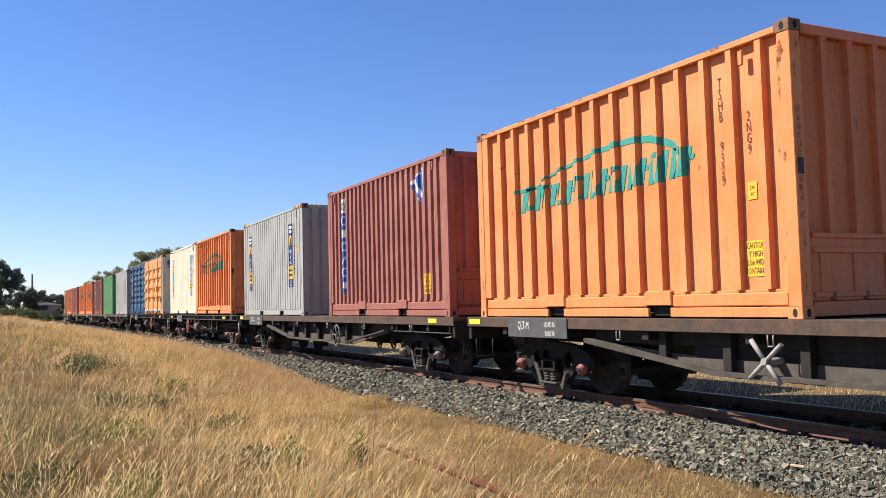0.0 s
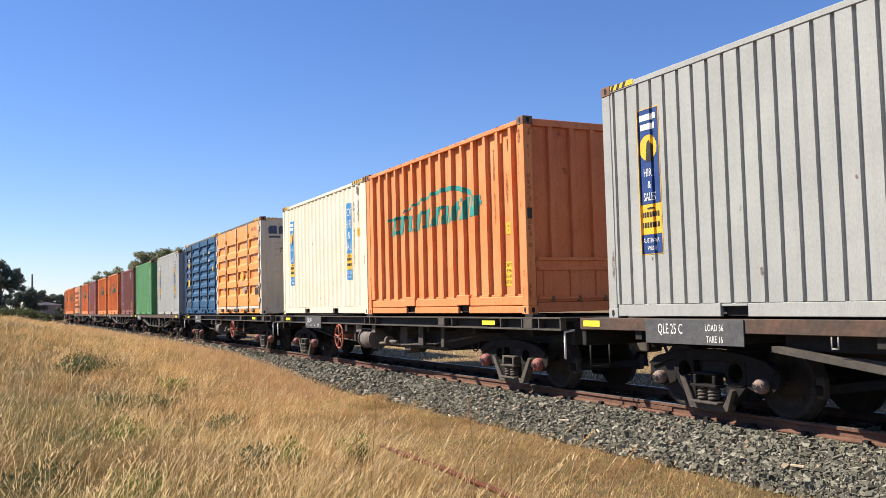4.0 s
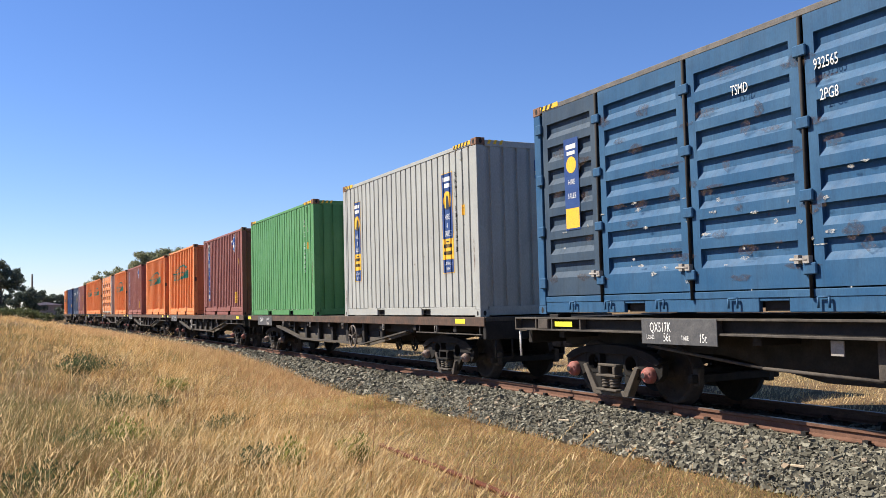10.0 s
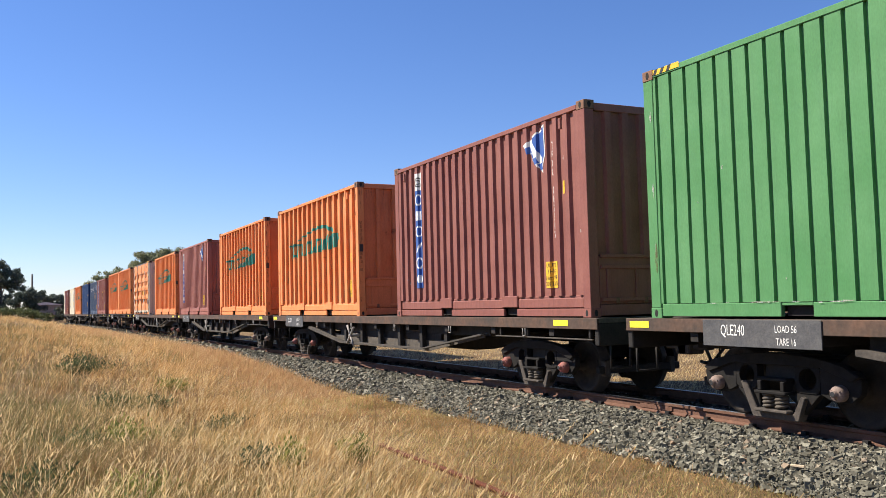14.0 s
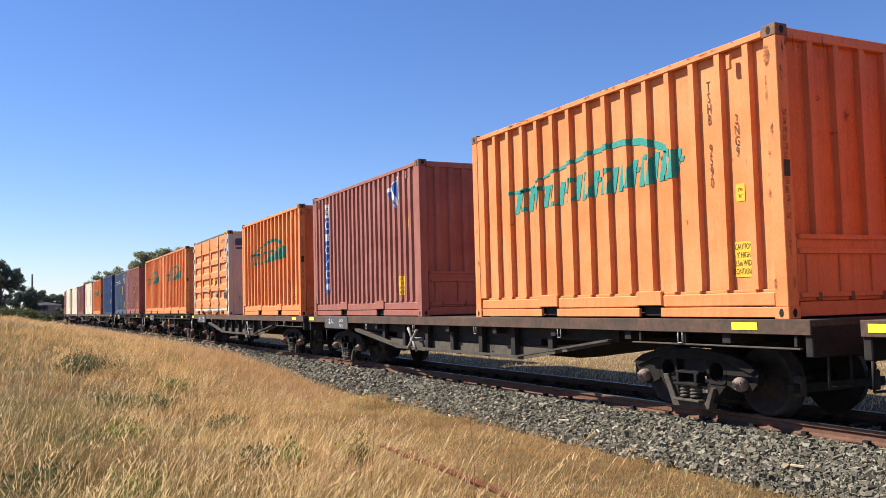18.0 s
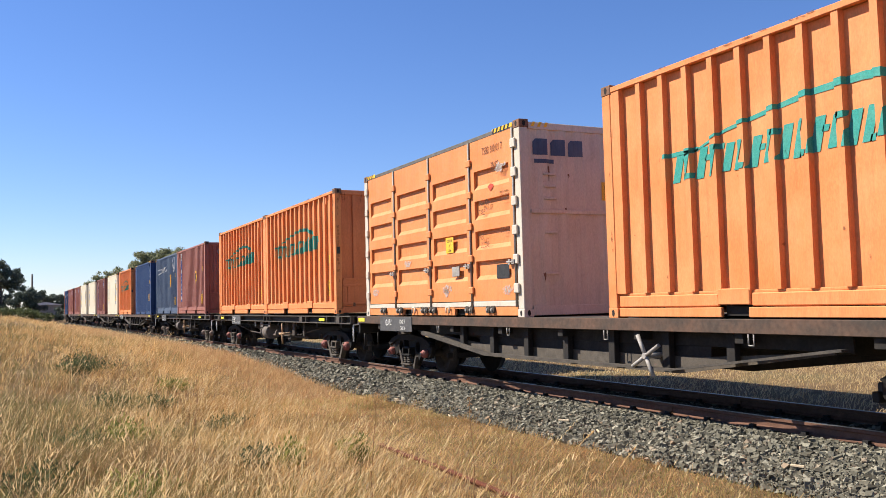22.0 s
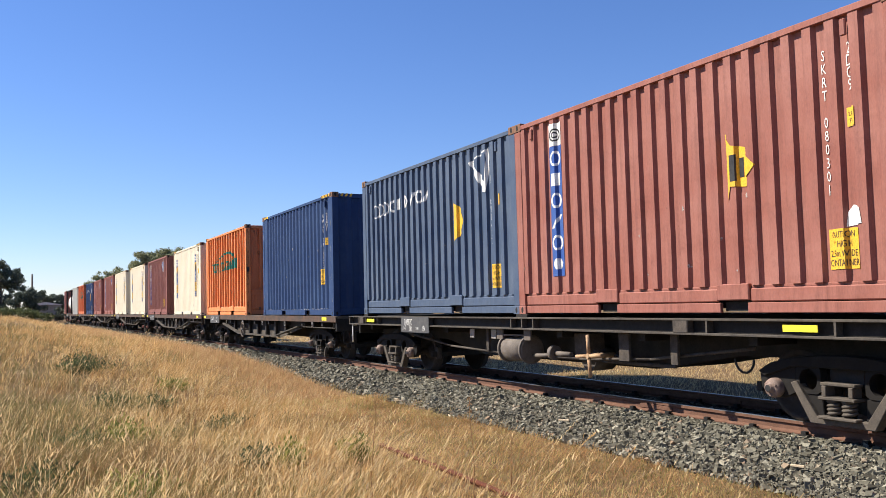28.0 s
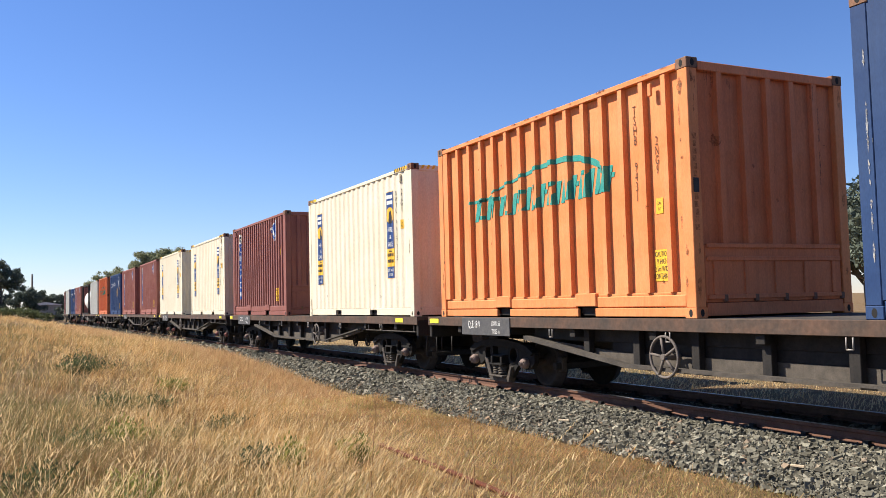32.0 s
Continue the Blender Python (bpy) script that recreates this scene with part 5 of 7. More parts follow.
    pipe = [(-4.4, -0.95, 0.72), (-2.6, -0.98, 0.55), (-1.0, -1.0, 0.50), (1.2, -1.0, 0.50), (2.6, -0.98, 0.56), (4.2, -0.95, 0.74)]
    for a, c in zip(pipe, pipe[1:]):
        add_tube(bm, a, c, 0.018, 8)
    part("brake_pipe", bm, BOGIE_STEEL, root)
    for x, w in ((2.2, 0.2), (-1.2, 0.08), (3.1, 0.12)):
        box("hanger_bracket", x - w / 2, x + w / 2, -1.06, -1.02, 0.52, 0.88, BOGIE_STEEL, root, 0.006)
    box("rod_lever", 1.5, 2.9, -0.88, -0.84, 0.46, 0.50, BOGIE_STEEL, root, 0.006)
    bm = bmesh.new()
    for i in range(8):
        a, c = math.pi * i / 7, math.pi * (i + 1) / 7
        if i < 7:
            add_tube(bm, (4.0 + 0.13 * math.cos(a), -0.9, 0.62 - 0.14 * math.sin(a)), (4.0 + 0.13 * math.cos(c), -0.9, 0.62 - 0.14 * math.sin(c)), 0.013, 6)
    part("hanging_hose", bm, BLACK, root, "looped black hose")
    sign_board(root, -half + 2.85, -half + 4.05, 0.765, 1.05, -1.235, name_bars, ("56t", "15t"), True)
    cap = (RED_CAP, RED_CAP, RED_CAP, GREY_CAP)[extra % 4]
    for x in (half - 1.81, -half + 1.81):
        bogie(root, x, u, cap, True)
    if extra in (0, 1):
        brake_wheel(root, -1.76 if extra == 0 else 2.27, -1.22, 0.60, BRAKE_RED, 0.26)
    else:
        brake_cross(root, 1.70, -1.22, 0.57, 0.06, WOODEN_CROSS)
    tagged(root, "black container wagon with a deep spine and pocketed edge", "rail wagon", "wagons of the train")
    MOVING.append((root, u, 0.0))
    return root


def load(thing, front, z):
    MOVING.append((thing, front - HX, z))


LOW, HIGH = 1.053, 1.098


def make_train():
    flat_wagon(-5.73 - LEN - 0.45 + 15.0, "QLT-M", 1)
    load(orange_container(2.85, "9309", 1), -5.73, LOW)
    flat_wagon(-12.95 + 0.12, "QLE 25 C", 2)
    load(maroon_container(2.84, "TRXU", "082452", "2EG9", 2), -12.95, LOW)
    load(hire_container(2.84, GREY, "pale grey corrugated container with blue and yellow stickers", "RWTU9656253", "22G1", 3, kind="groove"), -21.07, LOW)
    skeleton_wagon(-29.07 + 0.8, "QX504V", 0)
    load(orange_container(2.85, "9337", 4), -29.07, HIGH)
    load(hire_container(2.85, CREAM, "cream corrugated container with bright blue hire stickers", "RWTU9637103", "25G1", 5, True), -35.26, HIGH)
    skeleton_wagon(-42.72, "QX517K", 1)
    door_words = [("TSBD 310126 0", 2.27, 2.56, 0.16, BROWN_INK), ("2NG2", 2.35, 2.30, 0.16, BROWN_INK), ("MAX.GR.", 2.0, 1.76, 0.13, BROWN_INK), ("TARE", 1.92, 1.62, 0.13, BROWN_INK),
                  ("NET", 1.9, 1.24, 0.13, BROWN_INK), ("CU.CAP.", 2.0, 1.11, 0.13, BROWN_INK)]
    load(side_door_container(2.87, DOOR_ORANGE, POST_WHITE, "orange side-door container with dirty white posts and ends", 6, 6, door_words), -43.72, HIGH)
    blue_words = [("TSMD", 0.76, 2.26, 0.15, WHITE), ("932565", 1.80, 2.27, 0.15, WHITE), ("2PG8", 1.82, 1.98, 0.15, WHITE)]
    load(side_door_container(2.87, BLUE, BLUE, "scuffed blue side-door container on a rail wagon", 7, 8, blue_words, True), -49.92, HIGH)
    flat_wagon(-57.76 + 0.12, "QLE240", 2)
    load(hire_container(2.84, GREY, "pale grey corrugated container with blue and yellow stickers", "RWPU3025678", "25G1", 8, kind="groove"), -57.76, LOW)
    load(hire_container(2.84, GREEN, "green ribbed steel container on a rail wagon", "RWLU3960000", "25G1", 9, False, False, "groove", WHITE), -66.02, LOW)
    flat_wagon(-73.33 + 0.12, "QL 26 T", 1)
    load(maroon_container(2.80, "TRXU", "082317", "2EG9", 10, BROWN), -73.33, LOW)
    load(orange_container(2.85, "9567", 11), -81.48, LOW)
    flat_wagon(-88.85 + 0.12, "QL 16 L", 4)
    load(orange_container(2.85, "9590", 12), -88.97, LOW)
    load(maroon_container(2.84, "TSHB", "084014", "2EG9", 13), -97.14, LOW)
    flat_wagon(-104.29 + 0.12, "QL17U", 7, 1.78)
    load(orange_container(2.85, "9331", 14), -104.38, LOW)
    w15 = [("TSBD 310101 7", 2.27, 2.56, 0.16, BROWN_INK)] + door_words[1:]
    load(side_door_container(2.87, DOOR_FADED, POST_WHITE, "faded orange side-door container with stained white posts and ends", 15, 6, w15), -112.49, LOW)
    skeleton_wagon(-120.40 + 0.8, "QX506K", 2)
    load(orange_container(2.85, "9336", 16), -120.49, HIGH)
    load(orange_container(2.85, "9310", 17), -126.62, HIGH)
    skeleton_wagon(-135.26 + 0.8, "QX507C", 3)
    load(maroon_container(2.743, "SKRT", "080301", "2DG9", 18, MAROON_PALE, True, True), -135.26, HIGH)
    load(maroon_container(2.743, "SKRT", "080412", "2DG9", 19, SLATE, False, True), -141.40, HIGH)
    flat_wagon(-149.45 + 0.12, "QLE 18 V", 0)
    load(hire_container(2.84, NAVY, "navy blue corrugated container with scuffed corners", "RWLU7815559", "25G1", 20, False, False, "deep", WHITE), -149.45, LOW)
    load(orange_container(2.85, "9431", 21), -157.65, LOW)
    flat_wagon(-164.92 + 0.12, "QLE 22", 2)
    load(hire_container(2.82, CREAM, "cream corrugated container with dark blue upright stickers", "RWTU9637215", "22G1", 22), -164.92, LOW)
    load(maroon_container(2.82, "TRXU", "082508", "2EG9", 23, BROWN), -173.11, LOW)
    flat_wagon(-180.57 + 0.12, "QLE 30", 3)
    load(hire_container(2.82, CREAM, "cream corrugated container with dark blue upright stickers", "RWTU9637220", "22G1", 24), -180.57, LOW)
    load(hire_container(2.82, CREAM, "cream corrugated container with dark blue upright stickers", "RWTU9637221", "22G1", 25), -188.90, LOW)
    flat_wagon(-196.22 + 0.12, "QLE 31", 2)
    load(maroon_container(2.82, "TRXU", "082509", "2EG9", 26), -196.22, LOW)
    load(maroon_container(2.82, "TRXU", "082510", "2EG9", 27), -204.52, LOW)
    flat_wagon(-211.82 + 0.12, "QLE 33", 0)
    load(maroon_container(2.80, "SKRT", "080413", "2DG9", 28, NAVY, False, True), -211.82, LOW)
    load(orange_container(2.85, "9432", 29, ORANGE_RED), -220.12, LOW)
    flat_wagon(-227.42 + 0.12, "QLE 34", 1)
    load(hire_container(2.82, GREY, "pale grey corrugated container on a rail wagon", "RWTU9656300", "22G1", 30, False, False), -227.42, LOW)
    load(tank_container(2.75), -235.72, LOW)
    skeleton_wagon(-243.72 + 0.8, "QS 520", 2)
    load(maroon_container(2.743, "SKRT", "080414", "2DG9", 32), -243.72, HIGH)
    load(maroon_container(2.743, "SKRT", "080415", "2DG9", 33, NAVY, False, True), -249.87, HIGH)
    flat_wagon(-257.82 + 0.12, "QLE 36", 2)
    load(hire_container(2.82, GREY, "pale grey corrugated container on a rail wagon", "RWTU9656301", "22G1", 34, False, False), -257.82, LOW)
    load(maroon_container(2.82, "TRXU", "082511", "2EG9", 35, BROWN), -266.12, LOW)
    flat_wagon(-273.42 + 0.12, "QLE 37", 0)
    load(hire_container(2.82, CREAM, "cream corrugated container on a rail wagon", "RWTU9637222", "22G1", 36, False, False), -273.42, LOW)
    load(maroon_container(2.82, "TRXU", "082512", "2EG9", 37, BROWN), -281.72, LOW)


make_train()

# ---- ground, ballast and track ----
def smooth(t):
    t = min(max(t, 0.0), 1.0)
    return t * t * (3 - 2 * t)


def line_y(x):
    if x >= -40:
        return YC
    i = min(int((-40 - x) * 2), len(LINE) - 1)
    return LINE[i][1]


def height(x, y):
    """The lie of the land: a bank rising on the camera's side, level ground beyond the line."""
    d = line_y(x) - y
    if d > 0:
        z = -0.40 + smooth((d - 3.0) / 5.5) * (0.16 + 0.78 * smooth((-x - 8) / 40))
        z += 0.33 * smooth((d - 1.5) / 1.0) * smooth((-x - 15) / 11)
        z += 0.05 * noise.noise((x * 0.35, y * 0.35, 0)) * smooth((d - 2.2) / 2)
    else:
        z = -0.42 + 0.10 * smooth((-d - 1.9) / 1.3) + 0.05 * smooth((-d - 12) / 25)
        z += 0.06 * noise.noise((x * 0.3, y * 0.3, 4)) * smooth((-d - 2.5) / 3)
    return z


def soil():
    m = material("dry_ground", (0.27, 0.18, 0.09), 0.95, 0, 0.2)
    g = Graph(m)
    c = g.ramp(g.noise(0.55, 6, 0.65), [(0.30, (0.12, 0.07, 0.034)), (0.5, (0.20, 0.128, 0.06)), (0.72, (0.15, 0.12, 0.05))])
    c = g.mix(1.0, c, g.ramp(g.noise(24, 6, 0.7), [(0.25, (0.45, 0.45, 0.45)), (0.7, (1.2, 1.2, 1.2))]), "MULTIPLY")
    g.colour(c)
    g.bump(g.noise(30, 6, 0.7), 0.8, 0.05)
    return m


def stone_bed():
    m = material("ballast_bed", (0.16, 0.155, 0.145), 0.95, 0, 0.2)
    g = Graph(m)
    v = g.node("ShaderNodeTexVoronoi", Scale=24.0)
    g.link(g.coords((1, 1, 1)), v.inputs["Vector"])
    # the shade in the gaps between stones is painted in at the cell borders
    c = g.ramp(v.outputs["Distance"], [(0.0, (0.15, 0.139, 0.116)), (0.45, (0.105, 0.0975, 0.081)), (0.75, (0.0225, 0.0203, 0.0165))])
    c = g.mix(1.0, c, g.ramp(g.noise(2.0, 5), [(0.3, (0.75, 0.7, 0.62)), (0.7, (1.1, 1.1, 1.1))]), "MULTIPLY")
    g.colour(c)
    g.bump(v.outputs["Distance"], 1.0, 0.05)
    return m


SOIL, BED = soil(), stone_bed()


def make_ground():
    xs = [-2500, -1200, -700, -450, -320, -240] + [-200 + 4 * i for i in range(25)] + [-100 + 1.5 * i for i in range(40)] + [-40 + 0.5 * i for i in range(92)] + [8, 14, 24, 40, 70, 120, 250, 600, 1500]
    ys = [-2000, -900, -400, -200, -120, -80, -60] + [-46 + 2 * i for i in range(18)] + [-10 + 0.4 * i for i in range(75)] + [21, 24, 28, 34, 42, 55, 75, 110, 160, 250, 450, 900, 2000]
    verts = [(x, y, height(x, y)) for x in xs for y in ys]
    n = len(ys)
    faces = [(i * n + j, (i + 1) * n + j, (i + 1) * n + j + 1, i * n + j + 1) for i in range(len(xs) - 1) for j in range(n - 1)]
    me = bpy.data.meshes.new("ground")
    me.from_pydata(verts, [], faces)
    me.polygons.foreach_set("use_smooth", [True] * len(faces))
    me.materials.append(SOIL)
    tagged(new("ground", me), "dry grassy ground with a low bank beside the line", "ground", kind="structure")


def along(step, u0, u1):
    n = max(1, round((u1 - u0) / step))
    return [u0 + (u1 - u0) * i / n for i in range(n + 1)]


def sweep(name, profile, stations, mat, parent=None, wobble=0.0, closed=True):
    """Pushes a profile of (across, up) along the line."""
    verts, faces = [], []
    k = len(profile)
    for i, u in enumerate(stations):
        x, y, a = line_at(u)
        for j, (d, z) in enumerate(profile):
            w = wobble * noise.noise((u * 0.9, d * 1.5, 9)) if wobble else 0.0
            verts.append((x - math.sin(a) * (d + w), y + math.cos(a) * (d + w), z + 0.4 * w))
    for i in range(len(stations) - 1):
        for j in range(k if closed else k - 1):
            a, b = i * k + j, i * k + (j + 1) % k
            faces.append((a, b, b + k, a + k))
    if closed:
        faces += [tuple(range(k))[::-1], tuple(range((len(stations) - 1) * k, len(stations) * k))]
    me = bpy.data.meshes.new(name)
    me.from_pydata(verts, [], faces)
    for m in (mat if isinstance(mat, tuple) else (mat,)):
        me.materials.append(m)
    return piece(name, me, parent)


LINE_STATIONS = along(8, -300, -100) + along(2, -98, -40) + [-30, -20, -10, 0, 10, 20, 40, 80, 160]


def make_track():
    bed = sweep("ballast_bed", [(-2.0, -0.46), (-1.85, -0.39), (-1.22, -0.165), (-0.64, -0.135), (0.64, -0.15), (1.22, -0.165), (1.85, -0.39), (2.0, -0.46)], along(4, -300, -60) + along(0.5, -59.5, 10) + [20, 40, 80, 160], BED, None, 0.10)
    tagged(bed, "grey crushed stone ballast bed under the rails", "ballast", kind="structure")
    track = empty("railway_track", Matrix.Translation((0, 0, 0)))
    h = 0.534
    for s in (-1, 1):
        c = s * (h + 0.032)
        prof = [(c - 0.055, -0.13), (c + 0.055, -0.13), (c + 0.055, -0.118), (c + 0.012, -0.098), (c + 0.01, -0.045), (c + 0.032, -0.032), (c + 0.032, -0.003),
                (c - 0.032, -0.003), (c - 0.032, -0.032), (c - 0.01, -0.045), (c - 0.012, -0.098), (c - 0.055, -0.118)]
        sweep("rail", prof, LINE_STATIONS, RAIL_SIDE, track)
        sweep("rail_head", [(c - 0.027, -0.003), (c + 0.027, -0.003), (c + 0.022, 0.0), (c - 0.022, 0.0)], LINE_STATIONS, RAIL_TOP, track)
    bm = bmesh.new()
    add_box(bm, -0.115, 0.115, -1.03, 1.03, -0.31, -0.182)
    bmesh.ops.bevel(bm, geom=bm.edges[:], offset=0.012, segments=1, affect="EDGES")
    sleeper = mesh_from(bm, "sleeper", TIMBER)
    bm = bmesh.new()
    for s in (-1, 1):
        for o in (-0.085, 0.085):
            y = s * (h + 0.032) + o
            add_box(bm, -0.06, 0.06, y - 0.035, y + 0.035, -0.182, -0.118)
            add_box(bm, -0.03, 0.03, y - 0.025, y + 0.025, -0.118, -0.085)
    clip = mesh_from(bm, "rail_fastening", BLACK_STEEL)
    r = random.Random(3)
    for i in range(190):
        u = 8 - i * 0.68 + r.uniform(-0.03, 0.03)
        place = on_line(u, 0) @ pose(0, 0, 0, 0, 0, r.uniform(-1.5, 1.5))
        s = piece("sleeper", sleeper, track, place)
        piece("rail_fastening", clip, s)
    for u in (-8.6, -20.6, -32.6):
        for s in (-1, 1):
            for o in (-0.02, 0.02):
                c = YC + s * (h + 0.032) + o
                box("fish_plate", u - 0.3, u + 0.3, c - 0.008, c + 0.008, -0.095, -0.04, RAIL_SIDE, track, 0.004)
    tagged(track, "narrow-gauge railway track with rusty rails on timber sleepers", "railway track", kind="structure")


make_ground()
make_track()

# ---- grass, stones, plants and the distance ----
def blend_stuff(name, stops, transmit=0.25, rough=0.8, patchy=False):
    """A leaf or straw material whose colour changes from blade to blade."""
    m = material(name, stops[0][1], rough, 0, 0.25)
    g = Graph(m)
    geo = g.node("ShaderNodeNewGeometry")
    c = g.ramp(geo.outputs["Random Per Island"], stops)
    if patchy:
        patch = g.ramp(g.noise(0.7, 5, 0.65), [(0.30, (0.42, 0.37, 0.30)), (0.44, (0.84, 0.77, 0.68)), (0.55, (1.08, 1.06, 1.04)), (0.70, (1.25, 1.25, 1.24))])
        c = g.mix(1.0, c, patch, "MULTIPLY")
        red = g.ramp(g.noise(0.28, 4, 0.6), [(0.46, (0, 0, 0)), (0.62, (0.32, 0.32, 0.32))])
        c = g.mix(red, c, (0.34, 0.17, 0.075))
        green = g.ramp(g.noise(0.9, 5, 0.6, (1, 1, 1)), [(0.53, (0, 0, 0)), (0.68, (0.5, 0.5, 0.5))])
        c = g.mix(green, c, (0.25, 0.23, 0.08))
    g.colour(c)
    thin = g.node("ShaderNodeBsdfTranslucent")
    g.link(c, thin.inputs["Color"])
    mix = g.node("ShaderNodeMixShader", Fac=transmit)
    g.link(g.bsdf.outputs[0], mix.inputs[1])
    g.link(thin.outputs[0], mix.inputs[2])
    out = [n for n in g.t.nodes if n.type == "OUTPUT_MATERIAL"][0]
    g.link(mix.outputs[0], out.inputs["Surface"])
    return m


STRAW = blend_stuff("dry_straw", [(0.0, (0.30, 0.175, 0.075)), (0.2, (0.58, 0.38, 0.165)), (0.5, (0.80, 0.59, 0.30)), (0.75, (0.70, 0.465, 0.205)), (0.9, (0.42, 0.255, 0.115)), (1.0, (0.36, 0.30, 0.11))], 0.4, patchy=True)
SEED = blend_stuff("pale_seed_heads", [(0.0, (0.62, 0.445, 0.225)), (0.5, (0.80, 0.63, 0.355)), (1.0, (0.56, 0.37, 0.165))], 0.4)
TANGLE = blend_stuff("matted_olive_brown_grass", [(0.0, (0.09, 0.055, 0.03)), (0.3, (0.20, 0.13, 0.06)), (0.5, (0.33, 0.225, 0.105)), (0.62, (0.58, 0.43, 0.23)), (0.72, (0.22, 0.18, 0.07)), (1.0, (0.12, 0.13, 0.05))], 0.3, patchy=True)
TURF = blend_stuff("short_dry_turf", [(0.0, (0.30, 0.16, 0.08)), (0.3, (0.55, 0.33, 0.16)), (0.55, (0.72, 0.52, 0.27)), (0.75, (0.48, 0.40, 0.16)), (1.0, (0.32, 0.34, 0.11))], 0.3, patchy=True)
VERGE = blend_stuff("red_brown_verge_grass", [(0.0, (0.28, 0.15, 0.08)), (0.4, (0.52, 0.32, 0.16)), (0.7, (0.68, 0.47, 0.25)), (1.0, (0.36, 0.28, 0.12))], 0.35)
WEED = blend_stuff("green_weed_leaf", [(0.0, (0.055, 0.075, 0.032)), (0.5, (0.095, 0.115, 0.05)), (1.0, (0.16, 0.165, 0.065))], 0.3)
WEED_BRIGHT = blend_stuff("yellow_green_weed_leaf", [(0.0, (0.10, 0.125, 0.035)), (0.5, (0.21, 0.23, 0.055)), (1.0, (0.36, 0.33, 0.09))], 0.4)
GREENISH = blend_stuff("fading_green_grass", [(0.0, (0.12, 0.12, 0.045)), (0.5, (0.19, 0.175, 0.062)), (1.0, (0.27, 0.22, 0.085))], 0.3)
LEAF_DARK = blend_stuff("dark_tree_leaf", [(0.0, (0.06, 0.075, 0.06)), (0.5, (0.10, 0.12, 0.09)), (1.0, (0.15, 0.17, 0.12))], 0.15)
LEAF_OLIVE = blend_stuff("olive_tree_leaf", [(0.0, (0.15, 0.165, 0.09)), (0.5, (0.24, 0.25, 0.135)), (1.0, (0.34, 0.33, 0.19))], 0.3)
LITTER = blend_stuff("brown_grass_litter", [(0.0, (0.10, 0.062, 0.032)), (0.4, (0.22, 0.138, 0.07)), (0.75, (0.38, 0.255, 0.135)), (1.0, (0.17, 0.155, 0.062))], 0.1)
BARK = worn_metal("grey_bark", (0.13, 0.10, 0.075), (0.22, 0.18, 0.14), 0.9, 5)
STONE = None


def stone_material():
    m = material("crushed_stone", (0.2, 0.195, 0.18), 0.9, 0, 0.3)
    g = Graph(m)
    geo = g.node("ShaderNodeNewGeometry")
    c = g.ramp(geo.outputs["Random Per Island"], [(0.0, (0.06, 0.054, 0.039)), (0.4, (0.115, 0.105, 0.076)), (0.8, (0.19, 0.175, 0.13)), (0.95, (0.31, 0.285, 0.215)), (1.0, (0.22, 0.145, 0.09))])
    c = g.mix(1.0, c, g.ramp(g.noise(60, 4), [(0.3, (0.75, 0.75, 0.75)), (0.7, (1.15, 1.15, 1.15))]), "MULTIPLY")
    g.colour(c)
    g.bump(g.noise(90, 3), 0.4, 0.004)
    return m


def big_mesh(name, verts, faces_tri, mat, label, category):
    me = bpy.data.meshes.new(name)
    n, k = len(verts), len(faces_tri)
    me.vertices.add(n)
    me.vertices.foreach_set("co", np.asarray(verts, dtype=np.float32).ravel())
    me.loops.add(3 * k)
    me.polygons.add(k)
    me.loops.foreach_set("vertex_index", np.asarray(faces_tri, dtype=np.int32).ravel())
    me.polygons.foreach_set("loop_start", np.arange(0, 3 * k, 3, dtype=np.int32))
    me.polygons.foreach_set("use_smooth", np.zeros(k, dtype=bool))
    me.update(calc_edges=True)
    me.materials.append(mat)
    return tagged(new(name, me), label, category, kind="stuff")




def ground_z(x, y):
    return np.array([height(a, b) for a, b in zip(x, y)])


def blades(x, y, z, tall, width, lean, lean_dir, rng, curl=0.5, fine=False):
    """Bent tapering blades: five points and three triangles each, or seven and five where they stand near."""
    n = len(x)
    face = rng.uniform(0, math.tau, n)
    wx, wy = np.cos(face) * width / 2, np.sin(face) * width / 2
    lx, ly = np.cos(lean_dir) * lean * tall, np.sin(lean_dir) * lean * tall
    steps = ((0.0, 1.0), (0.45, 0.85), (0.8, 0.55)) if fine else ((0.0, 1.0), (0.6, 0.75))
    k = 2 * len(steps) + 1
    v = np.zeros((n, k, 3))
    for i, (t, w) in enumerate(steps):
        bend = t ** (1 + curl)
        cx, cy, cz = x + lx * bend, y + ly * bend, z + tall * t * np.sqrt(np.maximum(1 - (lean * t) ** 2 * 0.5, 0.2))
        v[:, 2 * i, 0], v[:, 2 * i, 1], v[:, 2 * i, 2] = cx - wx * w, cy - wy * w, cz
        v[:, 2 * i + 1, 0], v[:, 2 * i + 1, 1], v[:, 2 * i + 1, 2] = cx + wx * w, cy + wy * w, cz
    v[:, k - 1, 0], v[:, k - 1, 1], v[:, k - 1, 2] = x + lx, y + ly, z + tall * np.sqrt(np.maximum(1 - lean ** 2 * 0.5, 0.2))
    f = np.array([(0, 1, 3), (0, 3, 2), (2, 3, 5), (2, 5, 4), (4, 5, 6)] if fine else [(0, 1, 3), (0, 3, 2), (2, 3, 4)])
    faces = (np.arange(n)[:, None, None] * k + f[None]).reshape(-1, 3)
    return v.reshape(-1, 3), faces, v[:, k - 1]


